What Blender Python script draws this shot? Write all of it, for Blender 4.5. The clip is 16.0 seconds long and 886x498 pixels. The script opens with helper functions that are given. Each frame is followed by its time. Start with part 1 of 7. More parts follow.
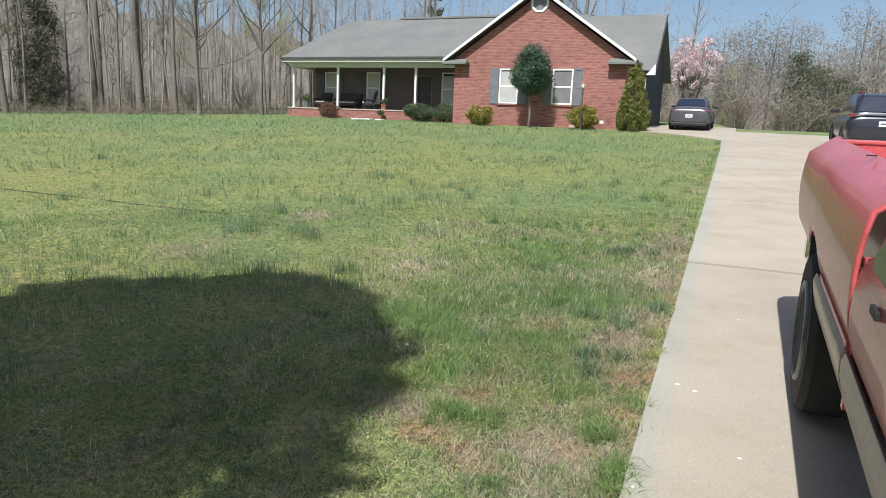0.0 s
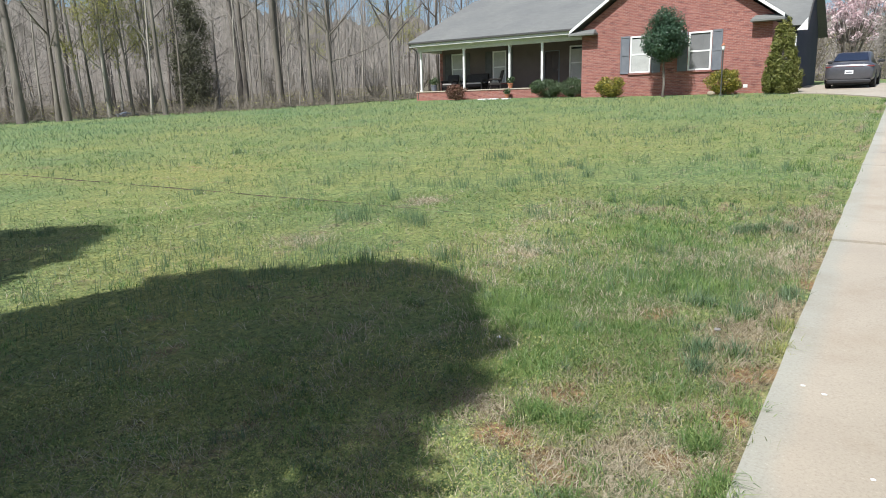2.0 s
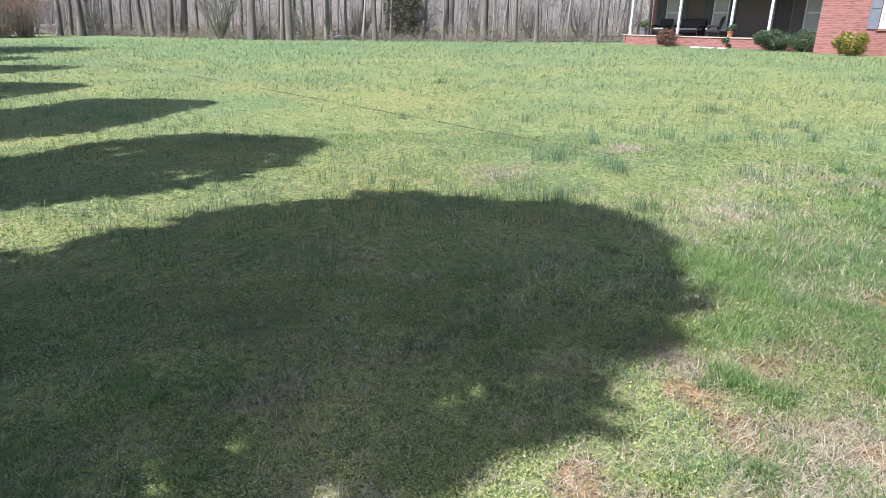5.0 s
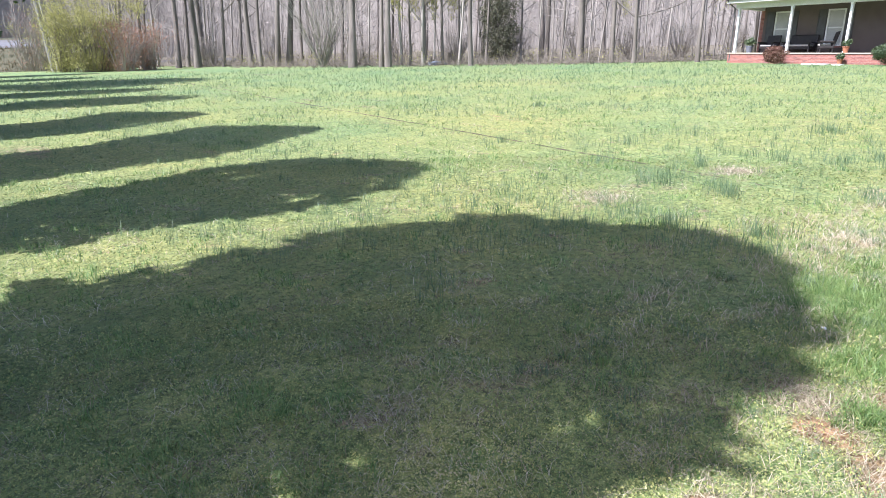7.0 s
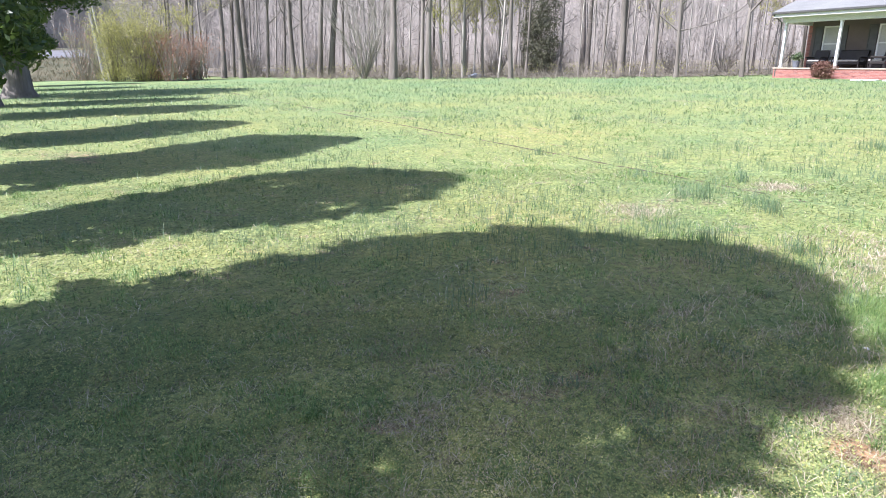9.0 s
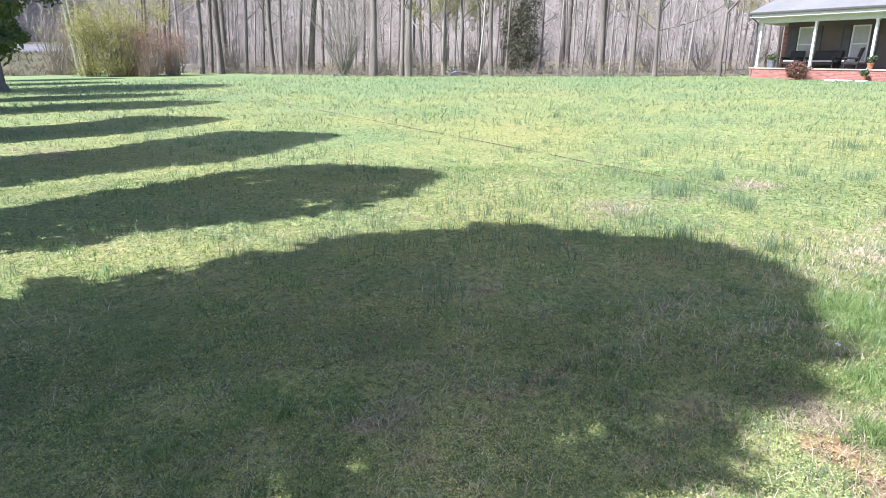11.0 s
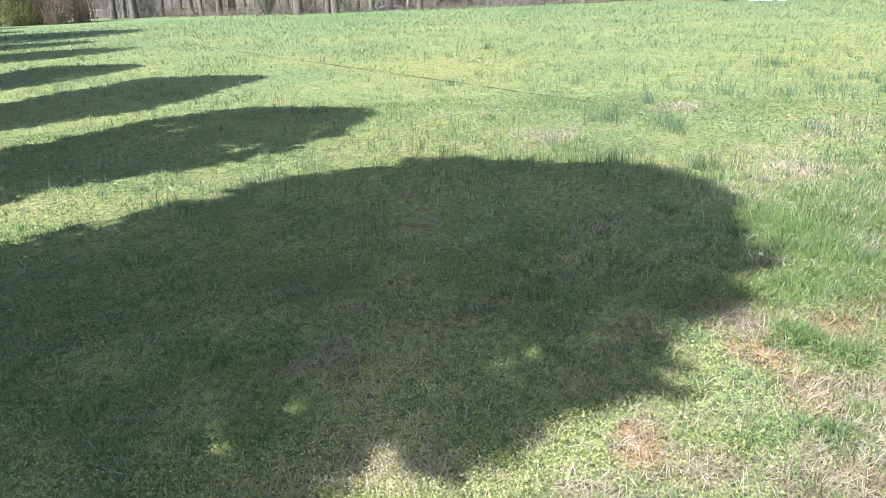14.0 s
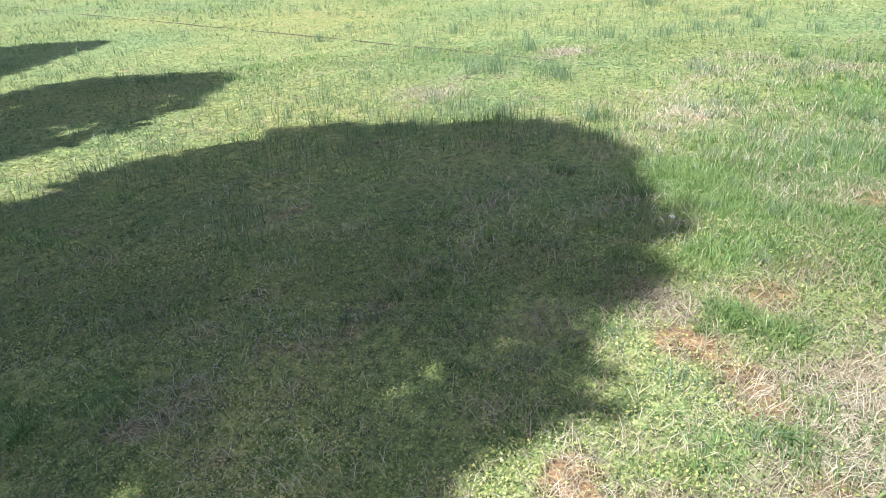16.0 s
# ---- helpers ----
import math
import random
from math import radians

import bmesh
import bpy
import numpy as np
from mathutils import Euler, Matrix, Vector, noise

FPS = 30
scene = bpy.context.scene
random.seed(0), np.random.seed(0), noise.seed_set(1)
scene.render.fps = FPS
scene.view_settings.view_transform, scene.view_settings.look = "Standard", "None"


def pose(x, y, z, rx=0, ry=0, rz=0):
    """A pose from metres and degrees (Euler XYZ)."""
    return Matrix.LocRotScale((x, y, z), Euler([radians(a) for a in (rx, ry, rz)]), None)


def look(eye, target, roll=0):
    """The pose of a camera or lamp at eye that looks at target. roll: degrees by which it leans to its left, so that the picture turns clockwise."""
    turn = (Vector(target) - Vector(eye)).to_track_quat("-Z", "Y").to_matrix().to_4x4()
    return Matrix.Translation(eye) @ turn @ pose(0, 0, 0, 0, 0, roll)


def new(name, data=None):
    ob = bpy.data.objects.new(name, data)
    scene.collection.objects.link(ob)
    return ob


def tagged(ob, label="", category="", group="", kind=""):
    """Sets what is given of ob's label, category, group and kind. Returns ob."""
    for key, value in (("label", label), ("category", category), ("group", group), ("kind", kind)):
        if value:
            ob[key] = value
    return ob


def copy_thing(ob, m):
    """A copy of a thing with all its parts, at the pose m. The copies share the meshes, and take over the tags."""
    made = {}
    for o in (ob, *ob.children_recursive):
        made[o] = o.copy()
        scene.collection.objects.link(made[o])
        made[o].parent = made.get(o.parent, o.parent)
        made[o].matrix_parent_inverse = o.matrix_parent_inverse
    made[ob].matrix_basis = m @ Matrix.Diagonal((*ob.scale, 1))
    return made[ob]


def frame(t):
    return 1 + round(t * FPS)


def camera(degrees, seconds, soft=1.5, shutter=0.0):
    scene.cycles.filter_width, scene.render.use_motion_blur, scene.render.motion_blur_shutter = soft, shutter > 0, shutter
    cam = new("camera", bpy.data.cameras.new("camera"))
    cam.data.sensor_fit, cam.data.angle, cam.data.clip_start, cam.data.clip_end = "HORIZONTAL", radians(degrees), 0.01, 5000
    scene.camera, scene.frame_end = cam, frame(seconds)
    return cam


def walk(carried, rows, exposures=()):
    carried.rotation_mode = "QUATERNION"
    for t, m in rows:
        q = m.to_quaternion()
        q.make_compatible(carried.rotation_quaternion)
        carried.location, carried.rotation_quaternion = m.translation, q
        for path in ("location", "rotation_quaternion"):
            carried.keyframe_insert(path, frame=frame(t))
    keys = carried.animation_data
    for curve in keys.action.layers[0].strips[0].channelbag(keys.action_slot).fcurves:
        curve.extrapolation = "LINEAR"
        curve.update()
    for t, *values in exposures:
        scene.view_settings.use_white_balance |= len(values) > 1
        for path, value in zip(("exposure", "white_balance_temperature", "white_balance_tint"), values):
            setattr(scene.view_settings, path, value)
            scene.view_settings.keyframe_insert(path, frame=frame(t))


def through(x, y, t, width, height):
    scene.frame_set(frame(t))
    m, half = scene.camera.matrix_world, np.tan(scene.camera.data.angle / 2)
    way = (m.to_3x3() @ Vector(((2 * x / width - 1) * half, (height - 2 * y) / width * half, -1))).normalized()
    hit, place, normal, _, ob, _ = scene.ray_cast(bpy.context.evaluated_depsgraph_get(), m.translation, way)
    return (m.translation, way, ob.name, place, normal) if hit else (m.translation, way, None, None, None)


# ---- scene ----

PATH = [
    (0, (0.093, 0.085, 1.492), (-0.694, 1.869, 1.045), 1.1),
    (0.5, (0.102, 0.256, 1.485), (-0.815, 1.984, 1.066), 0.5),
    (1, (0.172, 0.376, 1.491), (-0.923, 1.988, 1.04), -1.2),
    (1.5, (0.183, 0.392, 1.495), (-0.864, 2.024, 1.008), -3.1),
    (2, (0.221, 0.392, 1.487), (-0.904, 1.969, 0.989), -3.1),
    (2.5, (0.239, 0.4, 1.477), (-0.855, 1.981, 0.924), -2.8),
    (3, (0.235, 0.394, 1.432), (-0.879, 1.924, 0.785), -2.3),
    (3.5, (0.243, 0.413, 1.412), (-0.915, 1.888, 0.715), -2.8),
    (4, (0.232, 0.407, 1.421), (-0.981, 1.84, 0.732), -2.4),
    (4.5, (0.177, 0.336, 1.444), (-1.193, 1.647, 0.807), -0.2),
    (5, (0.138, 0.286, 1.457), (-1.332, 1.478, 0.809), 0.3),
    (5.2, (0.102, 0.278, 1.46), (-1.374, 1.457, 0.802), 1.5),
    (7.3, (0.101, 0.187, 1.473), (-1.55, 1.149, 0.884), -1.4),
    (7.5, (0.102, 0.203, 1.47), (-1.547, 1.161, 0.867), -0.8),
    (8, (0.111, 0.194, 1.464), (-1.58, 1.103, 0.902), -1.3),
    (10.3, (0.131, 0.207, 1.462), (-1.571, 1.108, 0.923), -0.8),
    (10.5, (0.123, 0.221, 1.458), (-1.566, 1.143, 0.911), -0.8),
    (11, (0.118, 0.228, 1.452), (-1.553, 1.176, 0.897), -0.5),
    (11.5, (0.118, 0.236, 1.445), (-1.535, 1.193, 0.851), -0.7),
    (12, (0.118, 0.24, 1.436), (-1.53, 1.189, 0.815), -1.7),
    (12.5, (0.135, 0.252, 1.426), (-1.485, 1.248, 0.807), -2.3),
    (13, (0.13, 0.264, 1.407), (-1.454, 1.279, 0.727), -2.7),
    (13.5, (0.122, 0.271, 1.414), (-1.449, 1.297, 0.722), -1.9),
    (14, (0.112, 0.297, 1.404), (-1.425, 1.351, 0.678), -2.6),
    (14.5, (0.095, 0.36, 1.417), (-1.353, 1.533, 0.69), -2.4),
    (15, (0.011, 0.42, 1.399), (-1.431, 1.574, 0.63), -2.0),
    (15.5, (-0.168, 0.553, 1.359), (-1.501, 1.801, 0.542), -1.7),
    (16, (-0.288, 0.696, 1.338), (-1.59, 1.946, 0.475), -4.1),
]
cam = camera(66.2, 16.0, soft=0.6)
EXPOSURE = [(0, 0.22, 6250, 10), (1.5, 0.24, 6200, 9), (3.5, 0.40, 6100, 10), (4.2, 0.46, 6000, 12), (5, 0.80, 5800, 16), (7.5, 1.24, 5800, 20), (11, 1.28, 5800, 20), (12.5, 1.24, 5850, 17), (14.5, 1.12, 5850, 12), (16, 1.08, 5950, 11)]
# The lawn falls about three degrees towards the house. The plan is drawn on the lawn's own plane;
# SLOPE sets that plane into the world, and UPRIGHT stands walls and trees plumb on it.
FALL = Vector((0.0, 0.055, 1.0)).normalized()
UPRIGHT = Vector((0, 0, 1)).rotation_difference(FALL).to_matrix().to_4x4()
SLOPE = UPRIGHT.inverted()
walk(cam, [(t, SLOPE @ look(eye, target, roll)) for t, eye, target, roll in PATH], EXPOSURE)

# ---- light ----
SUN_UP, SUN_TURN = 54.0, 0.0          # degrees above the horizon; 0: it shines towards +y
world = bpy.data.worlds.new("sky")
scene.world = world
world.use_nodes = True
wn = world.node_tree
sky = wn.nodes.new("ShaderNodeTexSky")
sky.sky_type = "NISHITA"
sky.sun_disc = False
sky.sun_elevation = radians(SUN_UP)
sky.sun_rotation = radians(180 + SUN_TURN)
sky.air_density = 1.0
sky.dust_density = 2.2
sky.ozone_density = 1.8
wn.links.new(sky.outputs["Color"], wn.nodes["Background"].inputs["Color"])
wn.nodes["Background"].inputs["Strength"].default_value = 0.108
sun = new("sun", bpy.data.lights.new("sun", "SUN"))
sun.data.energy = 5.0
sun.data.angle = radians(0.6)
sun.data.color = (1.0, 0.975, 0.93)
sun.matrix_world = SLOPE @ look((0, 0, 0), (math.sin(radians(SUN_TURN)) * 1.0, math.cos(radians(SUN_TURN)), -math.tan(radians(SUN_UP))))

# ---- materials ----


def nodes_of(name):
    m = bpy.data.materials.new(name)
    m.use_nodes = True
    nt = m.node_tree
    return m, nt, nt.nodes["Principled BSDF"]


def link(nt, a, b):
    nt.links.new(a, b)


def noise_node(nt, vec, scale, detail=4.0, rough=0.55):
    n = nt.nodes.new("ShaderNodeTexNoise")
    n.inputs["Scale"].default_value = scale
    n.inputs["Detail"].default_value = detail
    n.inputs["Roughness"].default_value = rough
    link(nt, vec, n.inputs["Vector"])
    return n.outputs["Fac"]


def ramp(nt, fac, stops):
    r = nt.nodes.new("ShaderNodeValToRGB")
    el = r.color_ramp.elements
    while len(el) < len(stops):
        el.new(0.5)
    for e, (p, c) in zip(el, stops):
        e.position = p
        e.color = (*c, 1)
    link(nt, fac, r.inputs["Fac"])
    return r.outputs["Color"]


def mixed(nt, fac, a, b, how="MIX"):
    m = nt.nodes.new("ShaderNodeMix")
    m.data_type, m.blend_type = "RGBA", how
    for sock, v in ((m.inputs[0], fac), (m.inputs[6], a), (m.inputs[7], b)):
        if isinstance(v, (int, float)):
            sock.default_value = v
        elif isinstance(v, tuple):
            sock.default_value = (*v, 1)
        else:
            link(nt, v, sock)
    return m.outputs[2]


def position(nt):
    return nt.nodes.new("ShaderNodeNewGeometry").outputs["Position"]


def bumped(nt, bsdf, height, strength, distance):
    b = nt.nodes.new("ShaderNodeBump")
    b.inputs["Strength"].default_value = strength
    b.inputs["Distance"].default_value = distance
    link(nt, height, b.inputs["Height"])
    link(nt, b.outputs["Normal"], bsdf.inputs["Normal"])


def surface(name, c1, c2, coarse=2.0, fine=40.0, rough=0.7, metal=0.0, bump=0.15, depth=0.005, spread=0.22, coat=0.0, grain=1.0):
    """Two tones mixed at two scales, with fine relief; grain below 1 draws it out upwards."""
    m, nt, b = nodes_of(name)
    p = position(nt)
    if grain < 1:
        mp = nt.nodes.new("ShaderNodeMapping")
        mp.inputs["Scale"].default_value = (1, 1, grain)
        link(nt, p, mp.inputs["Vector"])
        p = mp.outputs[0]
    big, small = noise_node(nt, p, coarse), noise_node(nt, p, fine, 3)
    base = ramp(nt, big, [(0.5 - spread, c1), (0.5 + spread, c2)])
    shade = ramp(nt, small, [(0.3, (0.82, 0.82, 0.82)), (0.7, (1.08, 1.08, 1.08))])
    link(nt, mixed(nt, 1.0, base, shade, "MULTIPLY"), b.inputs["Base Color"])
    b.inputs["Roughness"].default_value = rough
    b.inputs["Metallic"].default_value = metal
    b.inputs["Coat Weight"].default_value = coat
    b.inputs["Coat Roughness"].default_value = 0.08
    if bump:
        bumped(nt, b, small, bump, depth)
    return m


def leafy(name, stops, rough=0.5, through=0.25, patch=0.6, own=0.55, swing=1.3):
    """Leaves and blades: each one has its own tone, drifting in patches."""
    m, nt, b = nodes_of(name)
    geo = nt.nodes.new("ShaderNodeNewGeometry")
    drift = mixed(nt, 0.45, noise_node(nt, geo.outputs["Position"], patch, 3), noise_node(nt, geo.outputs["Position"], patch * 4.3, 3))
    add = nt.nodes.new("ShaderNodeMath")
    add.operation = "MULTIPLY_ADD"
    link(nt, geo.outputs["Random Per Island"], add.inputs[0])
    add.inputs[1].default_value = own
    sub = nt.nodes.new("ShaderNodeMath")
    sub.operation = "MULTIPLY_ADD"
    link(nt, drift, sub.inputs[0])
    sub.inputs[1].default_value = swing
    sub.inputs[2].default_value = 0.23 - swing / 2 + (0.55 - own) / 2
    link(nt, sub.outputs[0], add.inputs[2])
    col = ramp(nt, add.outputs[0], stops)
    link(nt, col, b.inputs["Base Color"])
    b.inputs["Roughness"].default_value = rough
    if through:
        t = nt.nodes.new("ShaderNodeBsdfTranslucent")
        link(nt, col, t.inputs["Color"])
        mx = nt.nodes.new("ShaderNodeMixShader")
        mx.inputs[0].default_value = through
        link(nt, b.outputs[0], mx.inputs[1])
        link(nt, t.outputs[0], mx.inputs[2])
        link(nt, mx.outputs[0], nt.nodes["Material Output"].inputs["Surface"])
    return m


def brickwork(name):
    m, nt, b = nodes_of(name)
    sep = nt.nodes.new("ShaderNodeSeparateXYZ")
    link(nt, position(nt), sep.inputs[0])
    s = nt.nodes.new("ShaderNodeMath")
    link(nt, sep.outputs["X"], s.inputs[0])
    link(nt, sep.outputs["Y"], s.inputs[1])
    com = nt.nodes.new("ShaderNodeCombineXYZ")
    link(nt, s.outputs[0], com.inputs["X"])
    link(nt, sep.outputs["Z"], com.inputs["Y"])
    t = nt.nodes.new("ShaderNodeTexBrick")
    link(nt, com.outputs[0], t.inputs["Vector"])
    t.inputs["Scale"].default_value = 1.0
    t.inputs["Brick Width"].default_value = 0.203
    t.inputs["Row Height"].default_value = 0.068
    t.inputs["Mortar Size"].default_value = 0.005
    t.inputs["Bias"].default_value = -0.2
    t.inputs["Color1"].default_value = (0.25, 0.092, 0.074, 1)
    t.inputs["Color2"].default_value = (0.33, 0.138, 0.108, 1)
    t.inputs["Mortar"].default_value = (0.33, 0.24, 0.21, 1)
    # some bricks are burnt darker, in clusters
    st = nt.nodes.new("ShaderNodeMapping")
    st.inputs["Scale"].default_value = (2.2, 9.0, 1.0)
    link(nt, com.outputs[0], st.inputs["Vector"])
    burnt = ramp(nt, noise_node(nt, st.outputs[0], 1.0, 3, 0.7), [(0.50, (1, 1, 1)), (0.70, (0.52, 0.50, 0.56))])
    wide = ramp(nt, noise_node(nt, com.outputs[0], 0.35, 3), [(0.3, (0.9, 0.88, 0.86)), (0.7, (1.08, 1.05, 1.04))])
    link(nt, mixed(nt, 1.0, mixed(nt, 1.0, t.outputs["Color"], burnt, "MULTIPLY"), wide, "MULTIPLY"), b.inputs["Base Color"])
    b.inputs["Roughness"].default_value = 0.85
    bumped(nt, b, t.outputs["Fac"], -0.4, 0.006)
    return m


def shingle(name):
    m, nt, b = nodes_of(name)
    sep = nt.nodes.new("ShaderNodeSeparateXYZ")
    p = position(nt)
    link(nt, p, sep.inputs[0])
    com = nt.nodes.new("ShaderNodeCombineXYZ")
    s = nt.nodes.new("ShaderNodeMath")
    link(nt, sep.outputs["X"], s.inputs[0])
    link(nt, sep.outputs["Y"], s.inputs[1])
    link(nt, s.outputs[0], com.inputs["X"])
    link(nt, sep.outputs["Z"], com.inputs["Y"])
    t = nt.nodes.new("ShaderNodeTexBrick")
    link(nt, com.outputs[0], t.inputs["Vector"])
    t.inputs["Scale"].default_value = 1.0
    t.inputs["Brick Width"].default_value = 0.3
    t.inputs["Row Height"].default_value = 0.06
    t.inputs["Mortar Size"].default_value = 0.004
    t.inputs["Color1"].default_value = (0.156, 0.158, 0.148, 1)
    t.inputs["Color2"].default_value = (0.176, 0.178, 0.168, 1)
    t.inputs["Mortar"].default_value = (0.142, 0.144, 0.136, 1)
    wide = ramp(nt, noise_node(nt, p, 0.5, 4), [(0.3, (0.88, 0.88, 0.9)), (0.7, (1.1, 1.1, 1.08))])
    grit = ramp(nt, noise_node(nt, p, 60, 2), [(0.3, (0.85, 0.85, 0.85)), (0.7, (1.12, 1.12, 1.12))])
    link(nt, mixed(nt, 1.0, mixed(nt, 1.0, t.outputs["Color"], wide, "MULTIPLY"), grit, "MULTIPLY"), b.inputs["Base Color"])
    b.inputs["Roughness"].default_value = 0.8
    bumped(nt, b, t.outputs["Fac"], -0.3, 0.01)
    return m


def lawn_soil(name):
    """Thatch, clover and bare red clay under the blades; the wear is stored on the ground's mesh."""
    m, nt, b = nodes_of(name)
    p = position(nt)
    mid, fine, tiny = noise_node(nt, p, 1.3, 5, 0.6), noise_node(nt, p, 22, 4, 0.65), noise_node(nt, p, 110, 2)
    wide, tuft = noise_node(nt, p, 0.22, 3), noise_node(nt, p, 4.5, 4, 0.6)
    green = ramp(nt, fine, [(0.34, (0.095, 0.124, 0.048)), (0.50, (0.202, 0.234, 0.085)), (0.66, (0.34, 0.355, 0.140))])
    straw = ramp(nt, fine, [(0.35, (0.075, 0.060, 0.036)), (0.65, (0.36, 0.295, 0.175))])
    clayc = ramp(nt, fine, [(0.35, (0.13, 0.070, 0.036)), (0.65, (0.41, 0.235, 0.125))])

    def stored(attr):
        n = nt.nodes.new("ShaderNodeAttribute")
        n.attribute_name = attr
        return n.outputs["Fac"]

    def madd(v, k, w):
        n = nt.nodes.new("ShaderNodeMath")
        n.operation = "MULTIPLY_ADD"
        link(nt, v, n.inputs[0])
        n.inputs[1].default_value = k
        if isinstance(w, (int, float)):
            n.inputs[2].default_value = w
        else:
            link(nt, w, n.inputs[2])
        return n.outputs[0]

    thin = madd(stored("bare"), 0.55, madd(tuft, 0.5, madd(mid, 0.5, 0.0)))
    red = madd(stored("clay"), 0.8, madd(tuft, 0.4, 0.0))
    c1 = mixed(nt, ramp(nt, thin, [(0.66, (0, 0, 0)), (0.90, (1, 1, 1))]), green, straw)
    c2 = mixed(nt, ramp(nt, red, [(0.46, (0, 0, 0)), (0.72, (1, 1, 1))]), c1, clayc)
    tone = ramp(nt, wide, [(0.34, (0.80, 0.95, 0.93)), (0.66, (1.16, 1.06, 0.90))])
    # darker tufts among the clover
    clump = ramp(nt, tuft, [(0.36, (0.74, 0.84, 0.78)), (0.58, (1.06, 1.03, 0.99))])
    # greener, bluer growth towards the wood, with some distance haze tinted in
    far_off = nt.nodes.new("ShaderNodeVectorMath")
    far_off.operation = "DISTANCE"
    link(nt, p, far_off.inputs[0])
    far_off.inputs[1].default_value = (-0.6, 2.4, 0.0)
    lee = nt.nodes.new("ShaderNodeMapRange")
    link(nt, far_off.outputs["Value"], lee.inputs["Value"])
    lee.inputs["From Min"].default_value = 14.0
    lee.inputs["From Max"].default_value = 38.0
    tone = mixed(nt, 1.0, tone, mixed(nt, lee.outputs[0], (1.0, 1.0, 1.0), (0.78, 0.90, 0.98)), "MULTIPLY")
    speck = ramp(nt, tiny, [(0.34, (0.66, 0.66, 0.66)), (0.66, (1.26, 1.26, 1.26))])
    c2 = mixed(nt, 1.0, c2, clump, "MULTIPLY")
    link(nt, mixed(nt, 1.0, mixed(nt, 1.0, c2, tone, "MULTIPLY"), speck, "MULTIPLY"), b.inputs["Base Color"])
    b.inputs["Roughness"].default_value = 0.95
    bumped(nt, b, fine, 0.6, 0.03)
    return m


def concrete(name):
    m, nt, b = nodes_of(name)
    p = position(nt)
    wide, mid, fine = noise_node(nt, p, 0.35, 4), noise_node(nt, p, 1.7, 5, 0.6), noise_node(nt, p, 85, 3, 0.7)
    base = ramp(nt, wide, [(0.3, (0.365, 0.314, 0.243)), (0.7, (0.43, 0.380, 0.302))])
    stain = ramp(nt, mid, [(0.28, (0.88, 0.84, 0.79)), (0.5, (1, 1, 1)), (0.75, (1.06, 1.06, 1.05))])
    grit = ramp(nt, fine, [(0.30, (0.84, 0.83, 0.82)), (0.48, (1, 1, 1)), (0.64, (1.04, 1.04, 1.04)), (0.72, (1.25, 1.26, 1.28))])
    info = nt.nodes.new("ShaderNodeObjectInfo")
    own = ramp(nt, info.outputs["Random"], [(0, (0.95, 0.95, 0.96)), (1, (1.03, 1.02, 1.01))])
    # the rim beside the lawn is washed paler and greyer
    sep = nt.nodes.new("ShaderNodeSeparateXYZ")
    link(nt, p, sep.inputs[0])
    rim_x = nt.nodes.new("ShaderNodeMath")
    rim_x.operation = "MULTIPLY_ADD"
    link(nt, sep.outputs["Y"], rim_x.inputs[0])
    rim_x.inputs[1].default_value = 0.0225
    link(nt, sep.outputs["X"], rim_x.inputs[2])
    wob = nt.nodes.new("ShaderNodeMath")
    wob.operation = "MULTIPLY_ADD"
    link(nt, mid, wob.inputs[0])
    wob.inputs[1].default_value = 0.12
    link(nt, rim_x.outputs[0], wob.inputs[2])
    band = nt.nodes.new("ShaderNodeMath")
    link(nt, wob.outputs[0], band.inputs[0])
    band.inputs[1].default_value = 0.5
    rimc = ramp(nt, band.outputs[0], [(0.30, (1, 1, 1)), (0.37, (0.90, 1.02, 1.10)), (0.50, (0.92, 1.0, 1.05)), (0.58, (1, 1, 1))])
    c = mixed(nt, 1.0, mixed(nt, 1.0, base, stain, "MULTIPLY"), grit, "MULTIPLY")
    c = mixed(nt, 1.0, c, rimc, "MULTIPLY")
    link(nt, mixed(nt, 1.0, c, own, "MULTIPLY"), b.inputs["Base Color"])
    b.inputs["Roughness"].default_value = 0.85
    bumped(nt, b, fine, 0.12, 0.002)
    return m


def plain(name, c, rough=0.5, metal=0.0, coat=0.0, glow=0.0):
    m, nt, b = nodes_of(name)
    n = noise_node(nt, position(nt), 18, 4)
    link(nt, mixed(nt, 1.0, ramp(nt, n, [(0.3, tuple(0.9 * v for v in c)), (0.7, tuple(min(1, 1.06 * v) for v in c))]), (1.0, 1.0, 1.0), "MULTIPLY"), b.inputs["Base Color"])
    b.inputs["Roughness"].default_value = rough
    b.inputs["Metallic"].default_value = metal
    b.inputs["Coat Weight"].default_value = coat
    b.inputs["Coat Roughness"].default_value = 0.06
    return m


def glassy(name, c=(0.02, 0.025, 0.03), rough=0.04):
    m, nt, b = nodes_of(name)
    b.inputs["Base Color"].default_value = (*c, 1)
    b.inputs["Roughness"].default_value = rough
    b.inputs["Specular IOR Level"].default_value = 0.8
    return m


